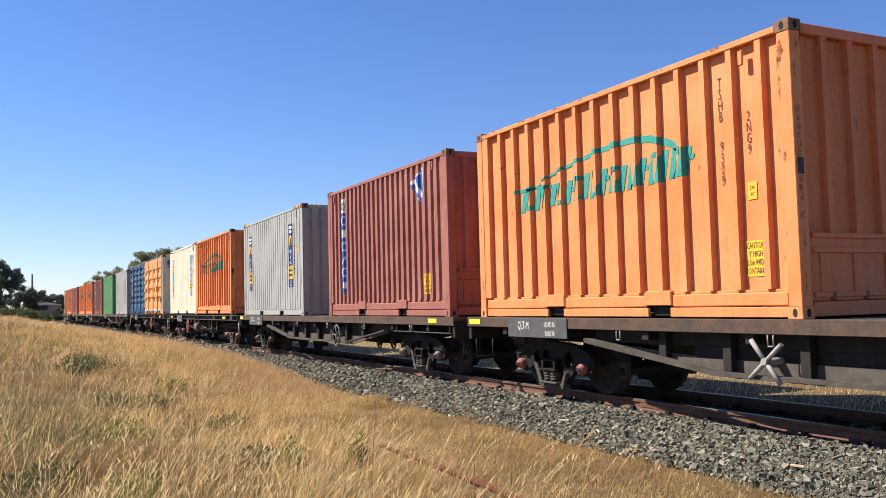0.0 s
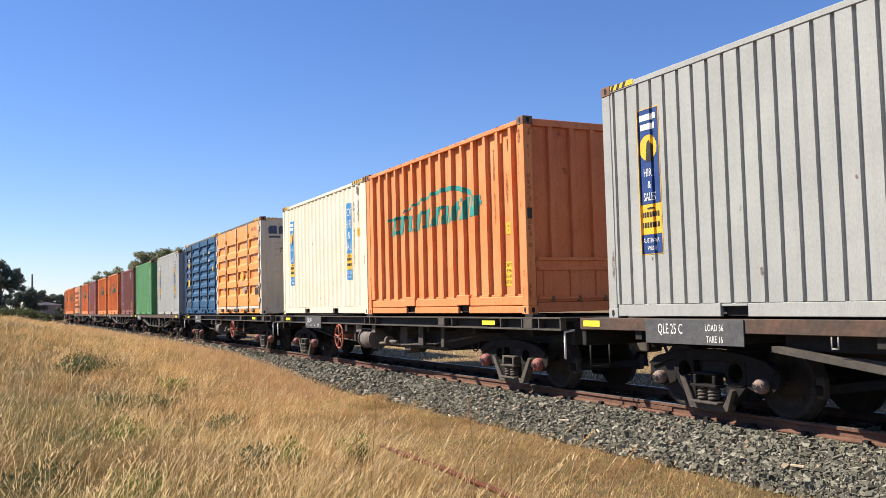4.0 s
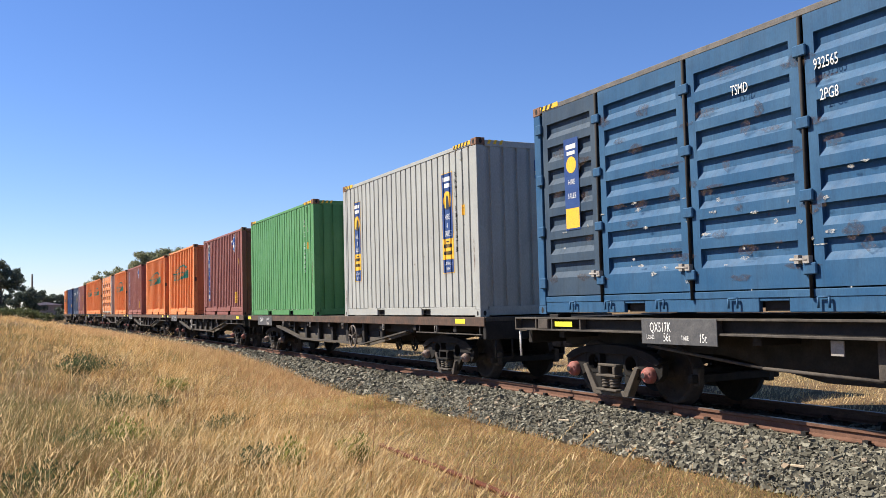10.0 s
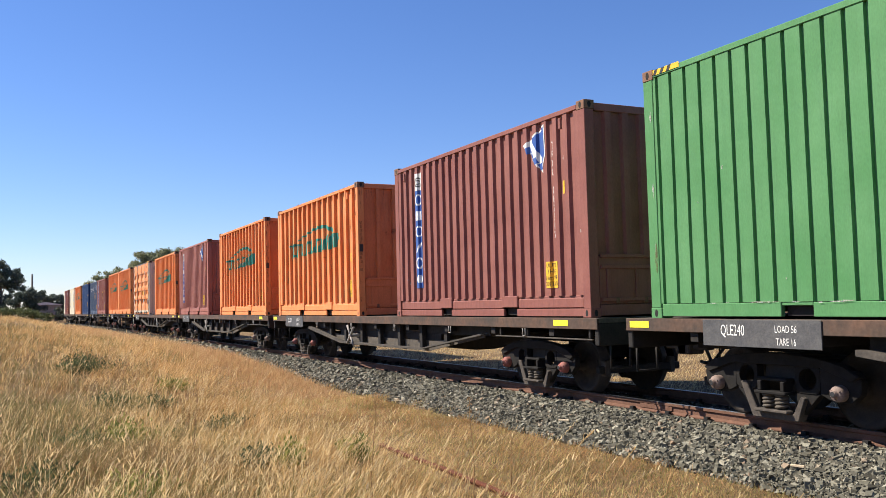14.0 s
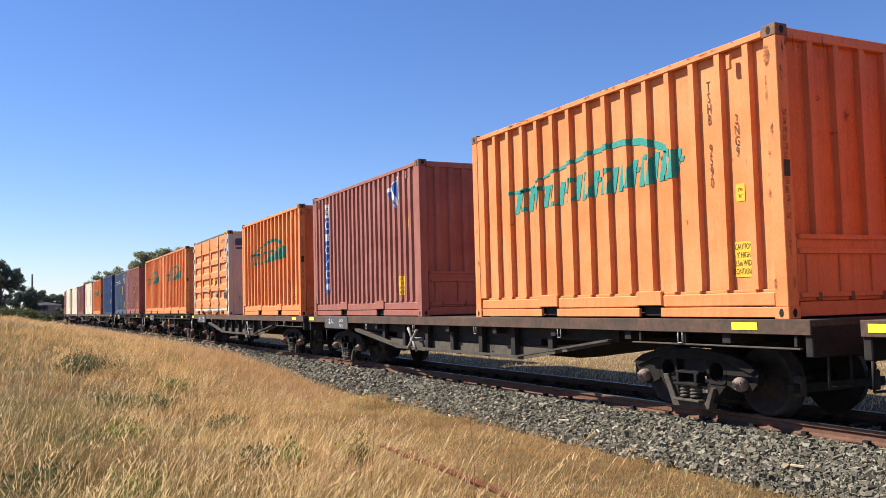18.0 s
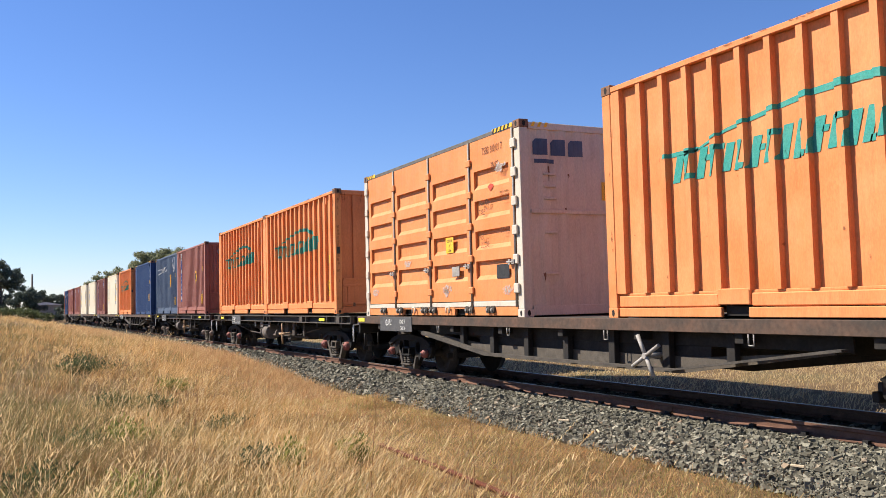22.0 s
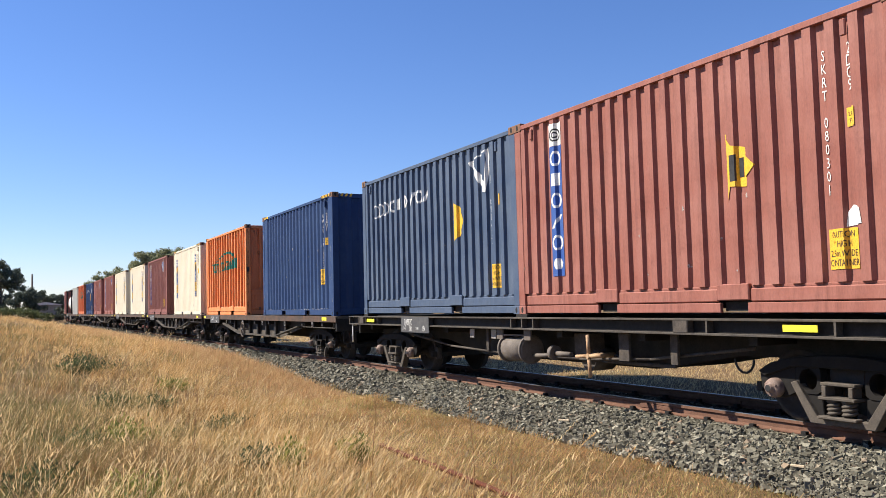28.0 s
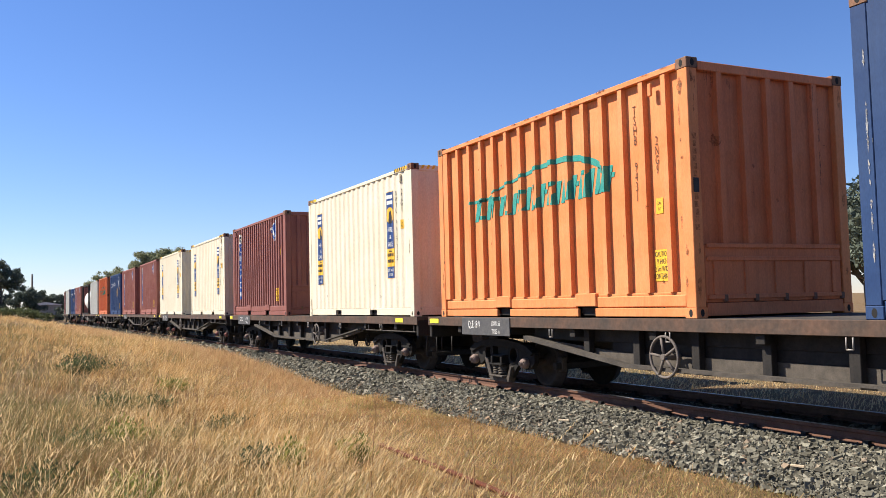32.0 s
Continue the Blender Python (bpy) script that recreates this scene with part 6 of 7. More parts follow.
def scatter(rng, n, r0, r1, a0, a1, power):
    """Places in a fan round the origin: bearings from the far line of the track, in degrees."""
    r = (r0 ** power + (r1 ** power - r0 ** power) * rng.random(n)) ** (1 / power)
    a = np.radians(rng.uniform(a0, a1, n))
    return -r * np.cos(a), r * np.sin(a), r


def tall_edge(x):
    return np.interp(-x, (5, 8, 19, 32, 60), (5.3, 4.7, 3.7, 2.7, 2.0))


def lumps(x, y, scale, seed):
    """Soft noise over the ground, one value for each place."""
    return np.array([noise.noise((a * scale, b * scale, seed)) for a, b in zip(x, y)])


def line_gap(x, y):
    return np.array([line_y(a) for a in x]) - y


def tufts(rng, cx, cy, per, tall, spread, lean, way, jitter):
    """Blades grouped in tufts that share a height and a lean."""
    k = np.repeat(np.arange(len(cx)), per)
    n = len(k)
    x, y = cx[k] + rng.normal(0, 1, n) * spread[k], cy[k] + rng.normal(0, 1, n) * spread[k]
    return (x, y, tall[k] * rng.uniform(0.4, 1.12, n), np.clip(lean[k] + rng.normal(0, 0.28, n), 0.05, 1.38), way[k] + rng.normal(0, jitter, n), np.hypot(x, y))


def stems(rng, x, y, tall, width, lean, way, feather):
    """Long single stems with feathered heads: the stems' and the heads' points and faces."""
    z, r = ground_z(x, y) - 0.02, np.hypot(x, y)
    v, f, tip = blades(x, y, z, tall, width, lean, way, rng, 0.9, True)
    hv, hf, count = [], [], 0
    for j in range(feather):
        t = 0.99 - 0.045 * j
        px, py = x + np.cos(way) * lean * tall * t ** 1.9, y + np.sin(way) * lean * tall * t ** 1.9
        pz = z + tall * t * np.sqrt(np.maximum(1 - (lean * t) ** 2 * 0.5, 0.2))
        n = len(x)
        a, b, _ = blades(px, py, pz - 0.012, rng.uniform(0.03, 0.055, n), width * rng.uniform(1.2, 2.2, n), np.full(n, 0.7), way + rng.normal(0, 0.9, n), rng)
        hv.append(a)
        hf.append(b + count)
        count += len(a)
    return v, f, np.concatenate(hv), np.concatenate(hf)


def make_grass():
    rng = np.random.default_rng(11)
    heads_v, heads_f, heads = [], [], 0
    stems_v, stems_f, stalks = [], [], 0
    straw_v, straw_f, straw = [], [], 0
    mat_v, mat_f, mats = [], [], 0
    # tufts of pale tall grass, and of matted brown grass towards the paddock
    for n, r0, r1, power, per in ((14000, 3.4, 14, 1.5, 19), (10000, 14, 36, 1.25, 14), (7500, 36, 135, 0.9, 10)):
        cx, cy, r = scatter(rng, n, r0, r1, -4, 44, power)
        d = line_gap(cx, cy)
        patch, clump = lumps(cx, cy, 0.5, 2), lumps(cx, cy, 1.6, 7)
        keep = (d > tall_edge(cx) + 0.7 * patch + rng.normal(0, 0.25, n)) & (clump + 0.5 * patch > -0.28 + 0.22 * rng.normal(0, 1, n))
        cx, cy, r, patch, clump = (q[keep] for q in (cx, cy, r, patch, clump))
        n = len(cx)
        matted = rng.random(n) < np.clip(0.5 + 0.6 * (1.75 - cy + 1.5 * patch) / 1.4, 0.12, 0.92) * np.interp(r, (14, 30), (1.0, 0.25))
        tall = np.where(matted, rng.uniform(0.13, 0.34, n), rng.uniform(0.18, 0.42, n)) * (1 + 0.7 * patch + 0.35 * clump)
        lean = np.where(matted, rng.normal(1.0, 0.22, n), rng.normal(0.74, 0.2, n))
        way = np.where(matted, rng.uniform(-3.1, 3.1, n), 0.55 + 1.4 * patch + 0.8 * clump + rng.normal(0, 0.5, n))
        spread = rng.uniform(0.025, 0.085, n) * np.interp(r, (8, 30, 80), (1.0, 2.2, 4.0))
        x, y, t, l, w, q = tufts(rng, cx, cy, per, tall, spread, lean, way, 0.75)
        width = 0.0019 * np.exp(rng.normal(0.15, 0.45, len(x))) * np.maximum(1, q / 9.5)
        v, f, _ = blades(x, y, ground_z(x, y) - 0.02, t, width, l, w, rng)
        v, m = v.reshape(-1, 5, 3), np.repeat(matted, per)
        for part_v, sink_v, sink_f in ((v[~m], straw_v, straw_f), (v[m], mat_v, mat_f)):
            k = len(part_v)
            base = straw if sink_v is straw_v else mats
            sink_v.append(part_v.reshape(-1, 3))
            sink_f.append(f[:3 * k] + base)
            if sink_v is straw_v:
                straw += 5 * k
            else:
                mats += 5 * k
    big_mesh("tall_grass", np.concatenate(straw_v), np.concatenate(straw_f), STRAW, "tall dry straw-coloured grass leaning in the wind", "grass")
    big_mesh("matted_grass", np.concatenate(mat_v), np.concatenate(mat_f), TANGLE, "matted olive-brown dry grass", "grass")
    # fine stems above the sward, and the long feathered ones close by
    for n, r0, r1, power, low, high, w0, w1, feather in ((5200, 5.0, 14, 1.2, 0.30, 0.62, 0.0022, 0.0036, 4), (4200, 14, 40, 1.1, 0.34, 0.62, 0.0045, 0.0085, 3), (520, 3.7, 8.5, 1.2, 0.48, 0.92, 0.0034, 0.0058, 7)):
        x, y, r = scatter(rng, n, r0, r1, -3, 42, power)
        d = line_gap(x, y)
        lump = lumps(x, y, 0.9, 31)
        keep = (d > tall_edge(x) - (0.9 if feather == 7 else 0.3)) & (lump > rng.normal(-0.05, 0.25, n))
        x, y = x[keep], y[keep]
        n = len(x)
        v, f, a, b = stems(rng, x, y, rng.uniform(low, high, n), rng.uniform(w0, w1, n), np.clip(rng.normal(0.55, 0.22, n), 0.05, 1.1), rng.normal(0.55, 0.55, n), feather)
        stems_v.append(v)
        stems_f.append(f + stalks)
        stalks += len(v)
        heads_v.append(a)
        heads_f.append(b + heads)
        heads += len(a)
    big_mesh("pale_stems", np.concatenate(stems_v), np.concatenate(stems_f), SEED, "fine pale dry grass stems above the sward", "grass")
    big_mesh("seed_heads", np.concatenate(heads_v), np.concatenate(heads_f), SEED, "pale feathery seed heads on the tall grass", "grass")
    n = 5200
    x, y, r = scatter(rng, n, 3.6, 24, -3, 40, 1.2)
    keep = (line_gap(x, y) > tall_edge(x) + 0.2) & (lumps(x, y, 1.1, 57) > rng.normal(0, 0.2, n))
    x, y, r = x[keep], y[keep], r[keep]
    n = len(x)
    v, f, _ = blades(x, y, ground_z(x, y) + rng.uniform(0.0, 0.12, n), rng.uniform(0.22, 0.55, n), rng.uniform(0.002, 0.004, n) * np.maximum(1, r / 9), np.clip(rng.normal(1.22, 0.15, n), 0.6, 1.39), rng.normal(0.6, 1.3, n), rng, 0.7, True)
    big_mesh("bent_blades", v, f, SEED, "long bleached grass blades bent over the sward", "grass")
    # fading green in patches
    vs, fs, count = [], [], 0
    for n, r0, r1 in ((60000, 4.5, 16), (30000, 16, 40)):
        x, y, r = scatter(rng, n, r0, r1, -4, 50, 1.4)
        d = line_gap(x, y)
        clump = np.array([noise.noise((a * 0.55, b * 0.9, 21)) + 0.5 * noise.noise((a * 2.5, b * 2.5, 5)) for a, b in zip(x, y)])
        keep = (d > 1.9) & (clump > np.where(d > tall_edge(x), 0.22 - 0.08 * (d - tall_edge(x)).clip(0, 3) - 0.10 * ((2.0 - y) / 1.5).clip(0, 1), np.interp(-x, (6, 10, 14), (-0.06, 0.12, 0.30))) + 0.10 * rng.normal(0, 1, n))
        x, y, r, d = x[keep], y[keep], r[keep], d[keep]
        tall = np.where(d > tall_edge(x), rng.uniform(0.12, 0.36, len(x)), rng.uniform(0.02, 0.06, len(x)))
        v, f, _ = blades(x, y, ground_z(x, y) - 0.01, tall, rng.uniform(0.004, 0.008, len(x)) * np.maximum(1, r / 12), np.clip(rng.normal(0.7, 0.3, len(x)), 0.05, 1.2), rng.normal(0.6, 1.5, len(x)), rng)
        vs.append(v)
        fs.append(f + count)
        count += len(v)
    big_mesh("green_grass", np.concatenate(vs), np.concatenate(fs), GREENISH, "patches of fading olive-green grass", "grass")
    vs, fs, count = [], [], 0
    for n, r0, r1 in ((80000, 3.4, 14), (40000, 14, 40)):
        x, y, r = scatter(rng, n, r0, r1, -4, 44, 1.4)
        keep = line_gap(x, y) > tall_edge(x) - 0.3
        x, y, r = x[keep], y[keep], r[keep]
        v, f, _ = blades(x, y, ground_z(x, y) - 0.01, rng.uniform(0.06, 0.26, len(x)), rng.uniform(0.002, 0.005, len(x)) * np.maximum(1, r / 11), np.clip(rng.normal(1.2, 0.2, len(x)), 0.3, 1.39), rng.uniform(0, math.tau, len(x)), rng)
        vs.append(v)
        fs.append(f + count)
        count += len(v)
    big_mesh("grass_litter", np.concatenate(vs), np.concatenate(fs), LITTER, "fallen brown grass stems under the sward", "grass")
    # short turf between the tall grass and the stones
    vs, fs, count = [], [], 0
    for n, r0, r1, power, a0, a1 in ((250000, 5.0, 16, 1.6, 10, 62), (70000, 16, 45, 1.2, 3, 30)):
        x, y, r = scatter(rng, n, r0, r1, a0, a1, power)
        d = line_gap(x, y)
        edge = np.interp(-x, (6, 9, 16, 40), (1.72, 1.55, 1.45, 1.35)) + 0.16 * lumps(x, x * 0, 0.9, 3) + rng.normal(0, 0.12, n)
        keep = (d > edge) & (d < tall_edge(x) + 2.0) & (lumps(x, y, 3.2, 41) > -0.35 + 0.3 * rng.normal(0, 1, n))
        x, y, r = x[keep], y[keep], r[keep]
        tall = rng.uniform(0.02, 0.10, len(x)) ** 1.0 * np.interp(r, (7, 12, 18, 40), (0.9, 1.1, 1.6, 2.0)) * (1 + 0.8 * lumps(x, y, 2.2, 61))
        width = rng.uniform(0.0022, 0.0046, len(x)) * np.maximum(1, r / 9)
        v, f, _ = blades(x, y, ground_z(x, y) - 0.01, tall, width, np.clip(rng.normal(0.75, 0.3, len(x)), 0.05, 1.2), rng.normal(0.5, 1.6, len(x)), rng)
        vs.append(v)
        fs.append(f + count)
        count += len(v)
    n = 30000
    r, a = 0.4 + 9 * rng.random(n) ** 0.8, rng.uniform(0, math.tau, n)
    x, y = r * np.cos(a), r * np.sin(a)
    keep = YC - y > 2.0
    x, y = x[keep], y[keep]
    n = len(x)
    v, f, _ = blades(x, y, ground_z(x, y) - 0.01, rng.uniform(0.03, 0.16, n), rng.uniform(0.004, 0.009, n), np.clip(rng.normal(0.6, 0.3, n), 0.05, 1.1), rng.normal(0.5, 1.4, n), rng)
    vs.append(v)
    fs.append(f + count)
    big_mesh("short_turf", np.concatenate(vs), np.concatenate(fs), TURF, "short reddish dry turf beside the ballast", "grass")
    # the red-brown verge that hides the stones further down the line
    n = 5200
    cx, cy = -15 - 75 * rng.random(n) ** 1.6, np.zeros(n)
    gap = np.interp(-cx, (15, 22, 40), (2.3, 1.75, 1.6)) + rng.gamma(1.6, 0.55, n)
    cy = np.array([line_y(a) for a in cx]) - gap
    tall = rng.uniform(0.12, 0.36, n) * np.interp(-cx, (15, 24), (0.55, 1.0))
    x, y, t, l, w, q = tufts(rng, cx, cy, 14, tall, np.full(n, 0.10) * np.interp(-cx, (15, 60), (1, 2.2)), rng.normal(0.6, 0.2, n), rng.normal(0.5, 0.6, n), 0.8)
    v, f, _ = blades(x, y, ground_z(x, y) - 0.02, t, rng.uniform(0.002, 0.0045, len(x)) * np.maximum(1, q / 9.5), l, w, rng)
    big_mesh("verge_grass", v, f, VERGE, "red-brown dry grass along the edge of the ballast", "grass")
    n = 80000
    x, y = rng.uniform(-45, 2, n), YC + 2.2 + 14 * rng.random(n) ** 1.3
    v, f, _ = blades(x, y, ground_z(x, y) - 0.01, rng.uniform(0.03, 0.13, n), rng.uniform(0.005, 0.011, n), np.clip(rng.normal(0.7, 0.3, n), 0.05, 1.2), rng.normal(0.5, 1.4, n), rng)
    big_mesh("far_grass", v, f, SEED, "sunlit pale dry grass beyond the line", "grass")


def make_stones():
    rng = np.random.default_rng(5)
    ico = np.array([(a, b, c) for a in (-1, 1) for b in (-1, 1) for c in (-1, 1)]) * 0.75
    tri = np.array([(0, 1, 3), (0, 3, 2), (4, 6, 7), (4, 7, 5), (0, 4, 5), (0, 5, 1), (2, 3, 7), (2, 7, 6), (0, 2, 6), (0, 6, 4), (1, 5, 7), (1, 7, 3)])
    out_v, out_f, count = [], [], 0
    for n, u0, u1, size in ((52000, -14.5, -2.5, 0.0185), (22000, -27, -14.5, 0.027), (11000, -60, -27, 0.046), (7000, -115, -60, 0.075)):
        u = rng.uniform(u0, u1, n)
        d = -np.where(rng.random(n) < 0.86, rng.uniform(0.62, 1.92, n), rng.uniform(-2.0, 0.5, n))
        at = np.array([line_at(a)[1] for a in u])
        z = np.interp(np.abs(d), (0, 0.62, 0.78, 1.0, 1.22, 1.85, 2.3), (-0.165, -0.165, -0.15, -0.13, -0.155, -0.37, -0.45)) + rng.normal(0, 0.008, n)
        s = size * np.clip(np.exp(rng.normal(-0.05, 0.38, n)), 0.45, 2.1)
        axes = np.stack([rng.uniform(0.8, 1.4, n), rng.uniform(0.7, 1.1, n), rng.uniform(0.5, 0.95, n)], 1) * s[:, None]
        v = ico[None] * (1 + 0.34 * rng.normal(0, 1, (n, 8, 3)).clip(-1.4, 1.4)) * axes[:, None, :]
        a, b = rng.uniform(0, math.tau, n), rng.normal(0, 1.0, n)
        ca, sa, cb, sb = (q[:, None] for q in (np.cos(a), np.sin(a), np.cos(b), np.sin(b)))
        xx, zz = v[:, :, 0] * cb - v[:, :, 2] * sb, v[:, :, 0] * sb + v[:, :, 2] * cb
        v = np.stack([xx * ca - v[:, :, 1] * sa, xx * sa + v[:, :, 1] * ca, zz], 2)
        v += np.stack([u, at + d, z], 1)[:, None, :]
        out_v.append(v.reshape(-1, 3))
        out_f.append((np.arange(n)[:, None, None] * 8 + tri[None]).reshape(-1, 3) + count)
        count += 8 * n
    big_mesh("ballast_stones", np.concatenate(out_v), np.concatenate(out_f), stone_material(), "loose grey crushed stones of the railway ballast", "ballast")


def leaf_cloud(rng, centres, radii, per, size):
    """Small leaf triangles thrown round clump centres, thicker near each clump's skin."""
    vs = []
    for c, r in zip(centres, radii):
        n = int(per * r * r)
        p = rng.normal(0, 1, (n, 3))
        p /= np.linalg.norm(p, axis=1)[:, None]
        p *= (rng.random(n) ** 0.45)[:, None] * np.array(r) * np.array((1.0, 1.0, 0.7))
        a = rng.normal(0, 1, (n, 3, 3)) * size
        vs.append((np.array(c) + p)[:, None, :] + a)
    v = np.concatenate(vs).reshape(-1, 3)
    return v, np.arange(len(v)).reshape(-1, 3)


def plant_mesh(name, v, f, mat):
    me = bpy.data.meshes.new(name)
    me.from_pydata(v.tolist(), [], f.tolist())
    me.materials.append(mat)
    return me


def tree(x, y, tall, spread, seed, leaf, base=0.35, trunks=1, clumps=26, per=420, size=0.11, flat=0.6, label=""):
    rng = np.random.default_rng(seed)
    r = random.Random(seed)
    root = empty("tree", Matrix.Translation((x, y, height(x, y) - 0.05)))
    centres, radii = [], []
    for i in range(clumps):
        a, q = r.uniform(0, math.tau), math.sqrt(r.random())
        up = base + (1 - base) * (0.25 + 0.75 * r.random()) * (1 - 0.45 * q * q)
        cr = spread * r.uniform(0.16, 0.30)
        centres.append((q * spread * 0.85 * math.cos(a), q * spread * 0.85 * math.sin(a), up * tall - cr * 0.5))
        radii.append(cr)
    for k in range(trunks):
        bm = bmesh.new()
        ox, oy = (r.uniform(-0.3, 0.3) * spread * 0.5, r.uniform(-0.3, 0.3) * spread * 0.5) if trunks > 1 else (0, 0)
        tops = r.sample(centres, min(len(centres), 7 if trunks == 1 else 3))
        fork = Vector((ox * 1.3, oy * 1.3, tall * base * r.uniform(0.75, 1.0)))
        add_tube(bm, (ox, oy, 0), fork, tall * 0.03 / trunks ** 0.5, 9, tall * 0.02 / trunks ** 0.5)
        for c in tops:
            mid = fork.lerp(Vector(c), 0.55) + Vector((r.uniform(-0.3, 0.3), r.uniform(-0.3, 0.3), 0.25))
            add_tube(bm, fork, mid, tall * 0.016 / trunks ** 0.5, 7, tall * 0.010 / trunks ** 0.5, cap=False)
            add_tube(bm, mid, c, tall * 0.010 / trunks ** 0.5, 6, tall * 0.004, cap=False)
        part("trunk", bm, BARK, root, "grey bark trunk with limbs")
    v, f = leaf_cloud(rng, centres, radii, per, size)
    piece("crown", plant_mesh("crown", v, f, leaf), root)
    tagged(root, label, "tree")
    return root


def weed(x, y, tall, spread, seed, mat, word):
    """A low straggling plant: thin stems and many pointed leaves in an uneven mound."""
    rng = np.random.default_rng(seed)
    root = empty("weed", Matrix.Translation((x, y, height(x, y))))
    bm = bmesh.new()
    tips = []
    for i in range(12):
        a, q = rng.uniform(0, math.tau), rng.uniform(0.15, 1.0) * spread
        tips.append((q * math.cos(a), q * math.sin(a), tall * rng.uniform(0.45, 1.0) * (1 - 0.4 * q / spread)))
        add_tube(bm, (0.3 * tips[-1][0], 0.3 * tips[-1][1], 0), tips[-1], 0.006, 5, 0.003, cap=False)
    part("stem", bm, mat, root, "", "stuff")
    c = np.array([[t * k for t in tip] for tip in tips for k in (0.5, 0.7, 0.85, 1.0)])
    p = c[rng.integers(0, len(c), 1500)][:800] + rng.normal(0, 1, (800, 3)) * np.array((0.2, 0.2, 0.14)) * spread
    p[:, 2] = np.abs(p[:, 2])
    size = rng.uniform(0.025, 0.065, 800) * max(1.0, math.hypot(x, y) / 16)
    v, f, _ = blades(p[:, 0], p[:, 1], p[:, 2], size, size * rng.uniform(0.25, 0.5, 800), rng.uniform(0.4, 1.3, 800), rng.uniform(0, math.tau, 800), rng)
    piece("leaves", plant_mesh("leaves", v, f, mat), root)
    tagged(root, word + " leafy weed growing among the dry grass", "weed", "weeds in the grass")


def stalk(x, y, tall, seed):
    """A tall dry dock or grass stalk on its own."""
    r = random.Random(seed)
    root = empty("grass_stalk", Matrix.Translation((x, y, height(x, y))))
    bm = bmesh.new()
    p = Vector((0, 0, 0))
    for i in range(6):
        q = p + Vector((r.uniform(-0.015, 0.035), r.uniform(-0.015, 0.02), tall / 6))
        add_tube(bm, p, q, 0.006 - 0.0007 * i, 6, 0.0053 - 0.0007 * i, cap=False)
        p = q
    part("stem", bm, BROWN_STALK, root)
    rng = np.random.default_rng(seed)
    v, f = leaf_cloud(rng, [tuple(p - Vector((0, 0, 0.05 * i))) for i in range(4)], [0.022] * 4, 60000, 0.004)
    piece("seed_head", plant_mesh("seed_head", v, f, BROWN_STALK), root)
    tagged(root, "tall brown dry stalk standing above the grass", "stalk", "stalks in the grass")


def swaying_stem(x, y, tall, seed):
    """One long feathered grass stem that nods in the wind."""
    rng = np.random.default_rng(seed)
    root = empty("feather_grass", Matrix.Translation((x, y, height(x, y) - 0.01)))
    lean, way, steps = rng.uniform(0.25, 0.75), rng.normal(0.55, 0.4), 7
    pts = [Vector((math.cos(way) * lean * tall * t ** 1.9, math.sin(way) * lean * tall * t ** 1.9, tall * t * math.sqrt(1 - (lean * t) ** 2 * 0.5))) for t in (i / steps for i in range(steps + 1))]
    bm = bmesh.new()
    for i, (a, b) in enumerate(zip(pts, pts[1:])):
        add_tube(bm, a, b, 0.0028 - 0.00022 * i, 5, 0.0026 - 0.00022 * i, cap=False)
    part("stem", bm, SEED, root)
    n = 46
    t = rng.uniform(0.76, 1.0, n)
    p = np.array([pts[min(int(q * steps), steps - 1)].lerp(pts[min(int(q * steps), steps - 1) + 1], q * steps - min(int(q * steps), steps - 1)) for q in t])
    v, f, _ = blades(p[:, 0], p[:, 1], p[:, 2] - 0.01, rng.uniform(0.022, 0.045, n), rng.uniform(0.004, 0.008, n), np.full(n, 0.6), way + rng.normal(0, 1.1, n), rng)
    piece("seed_head", plant_mesh("seed_head", v, f, SEED), root)
    tagged(root, "long pale feather grass leaning over the sward", "grass plant", "feather grass in the sward")
    SWAYING.append((root, way, rng.uniform(0, math.tau), rng.uniform(1.5, 2.6), rng.uniform(0.5, 1.3)))


BROWN_STALK = worn_metal("brown_stalk", (0.30, 0.17, 0.08), (0.40, 0.26, 0.12), 0.9, 9)


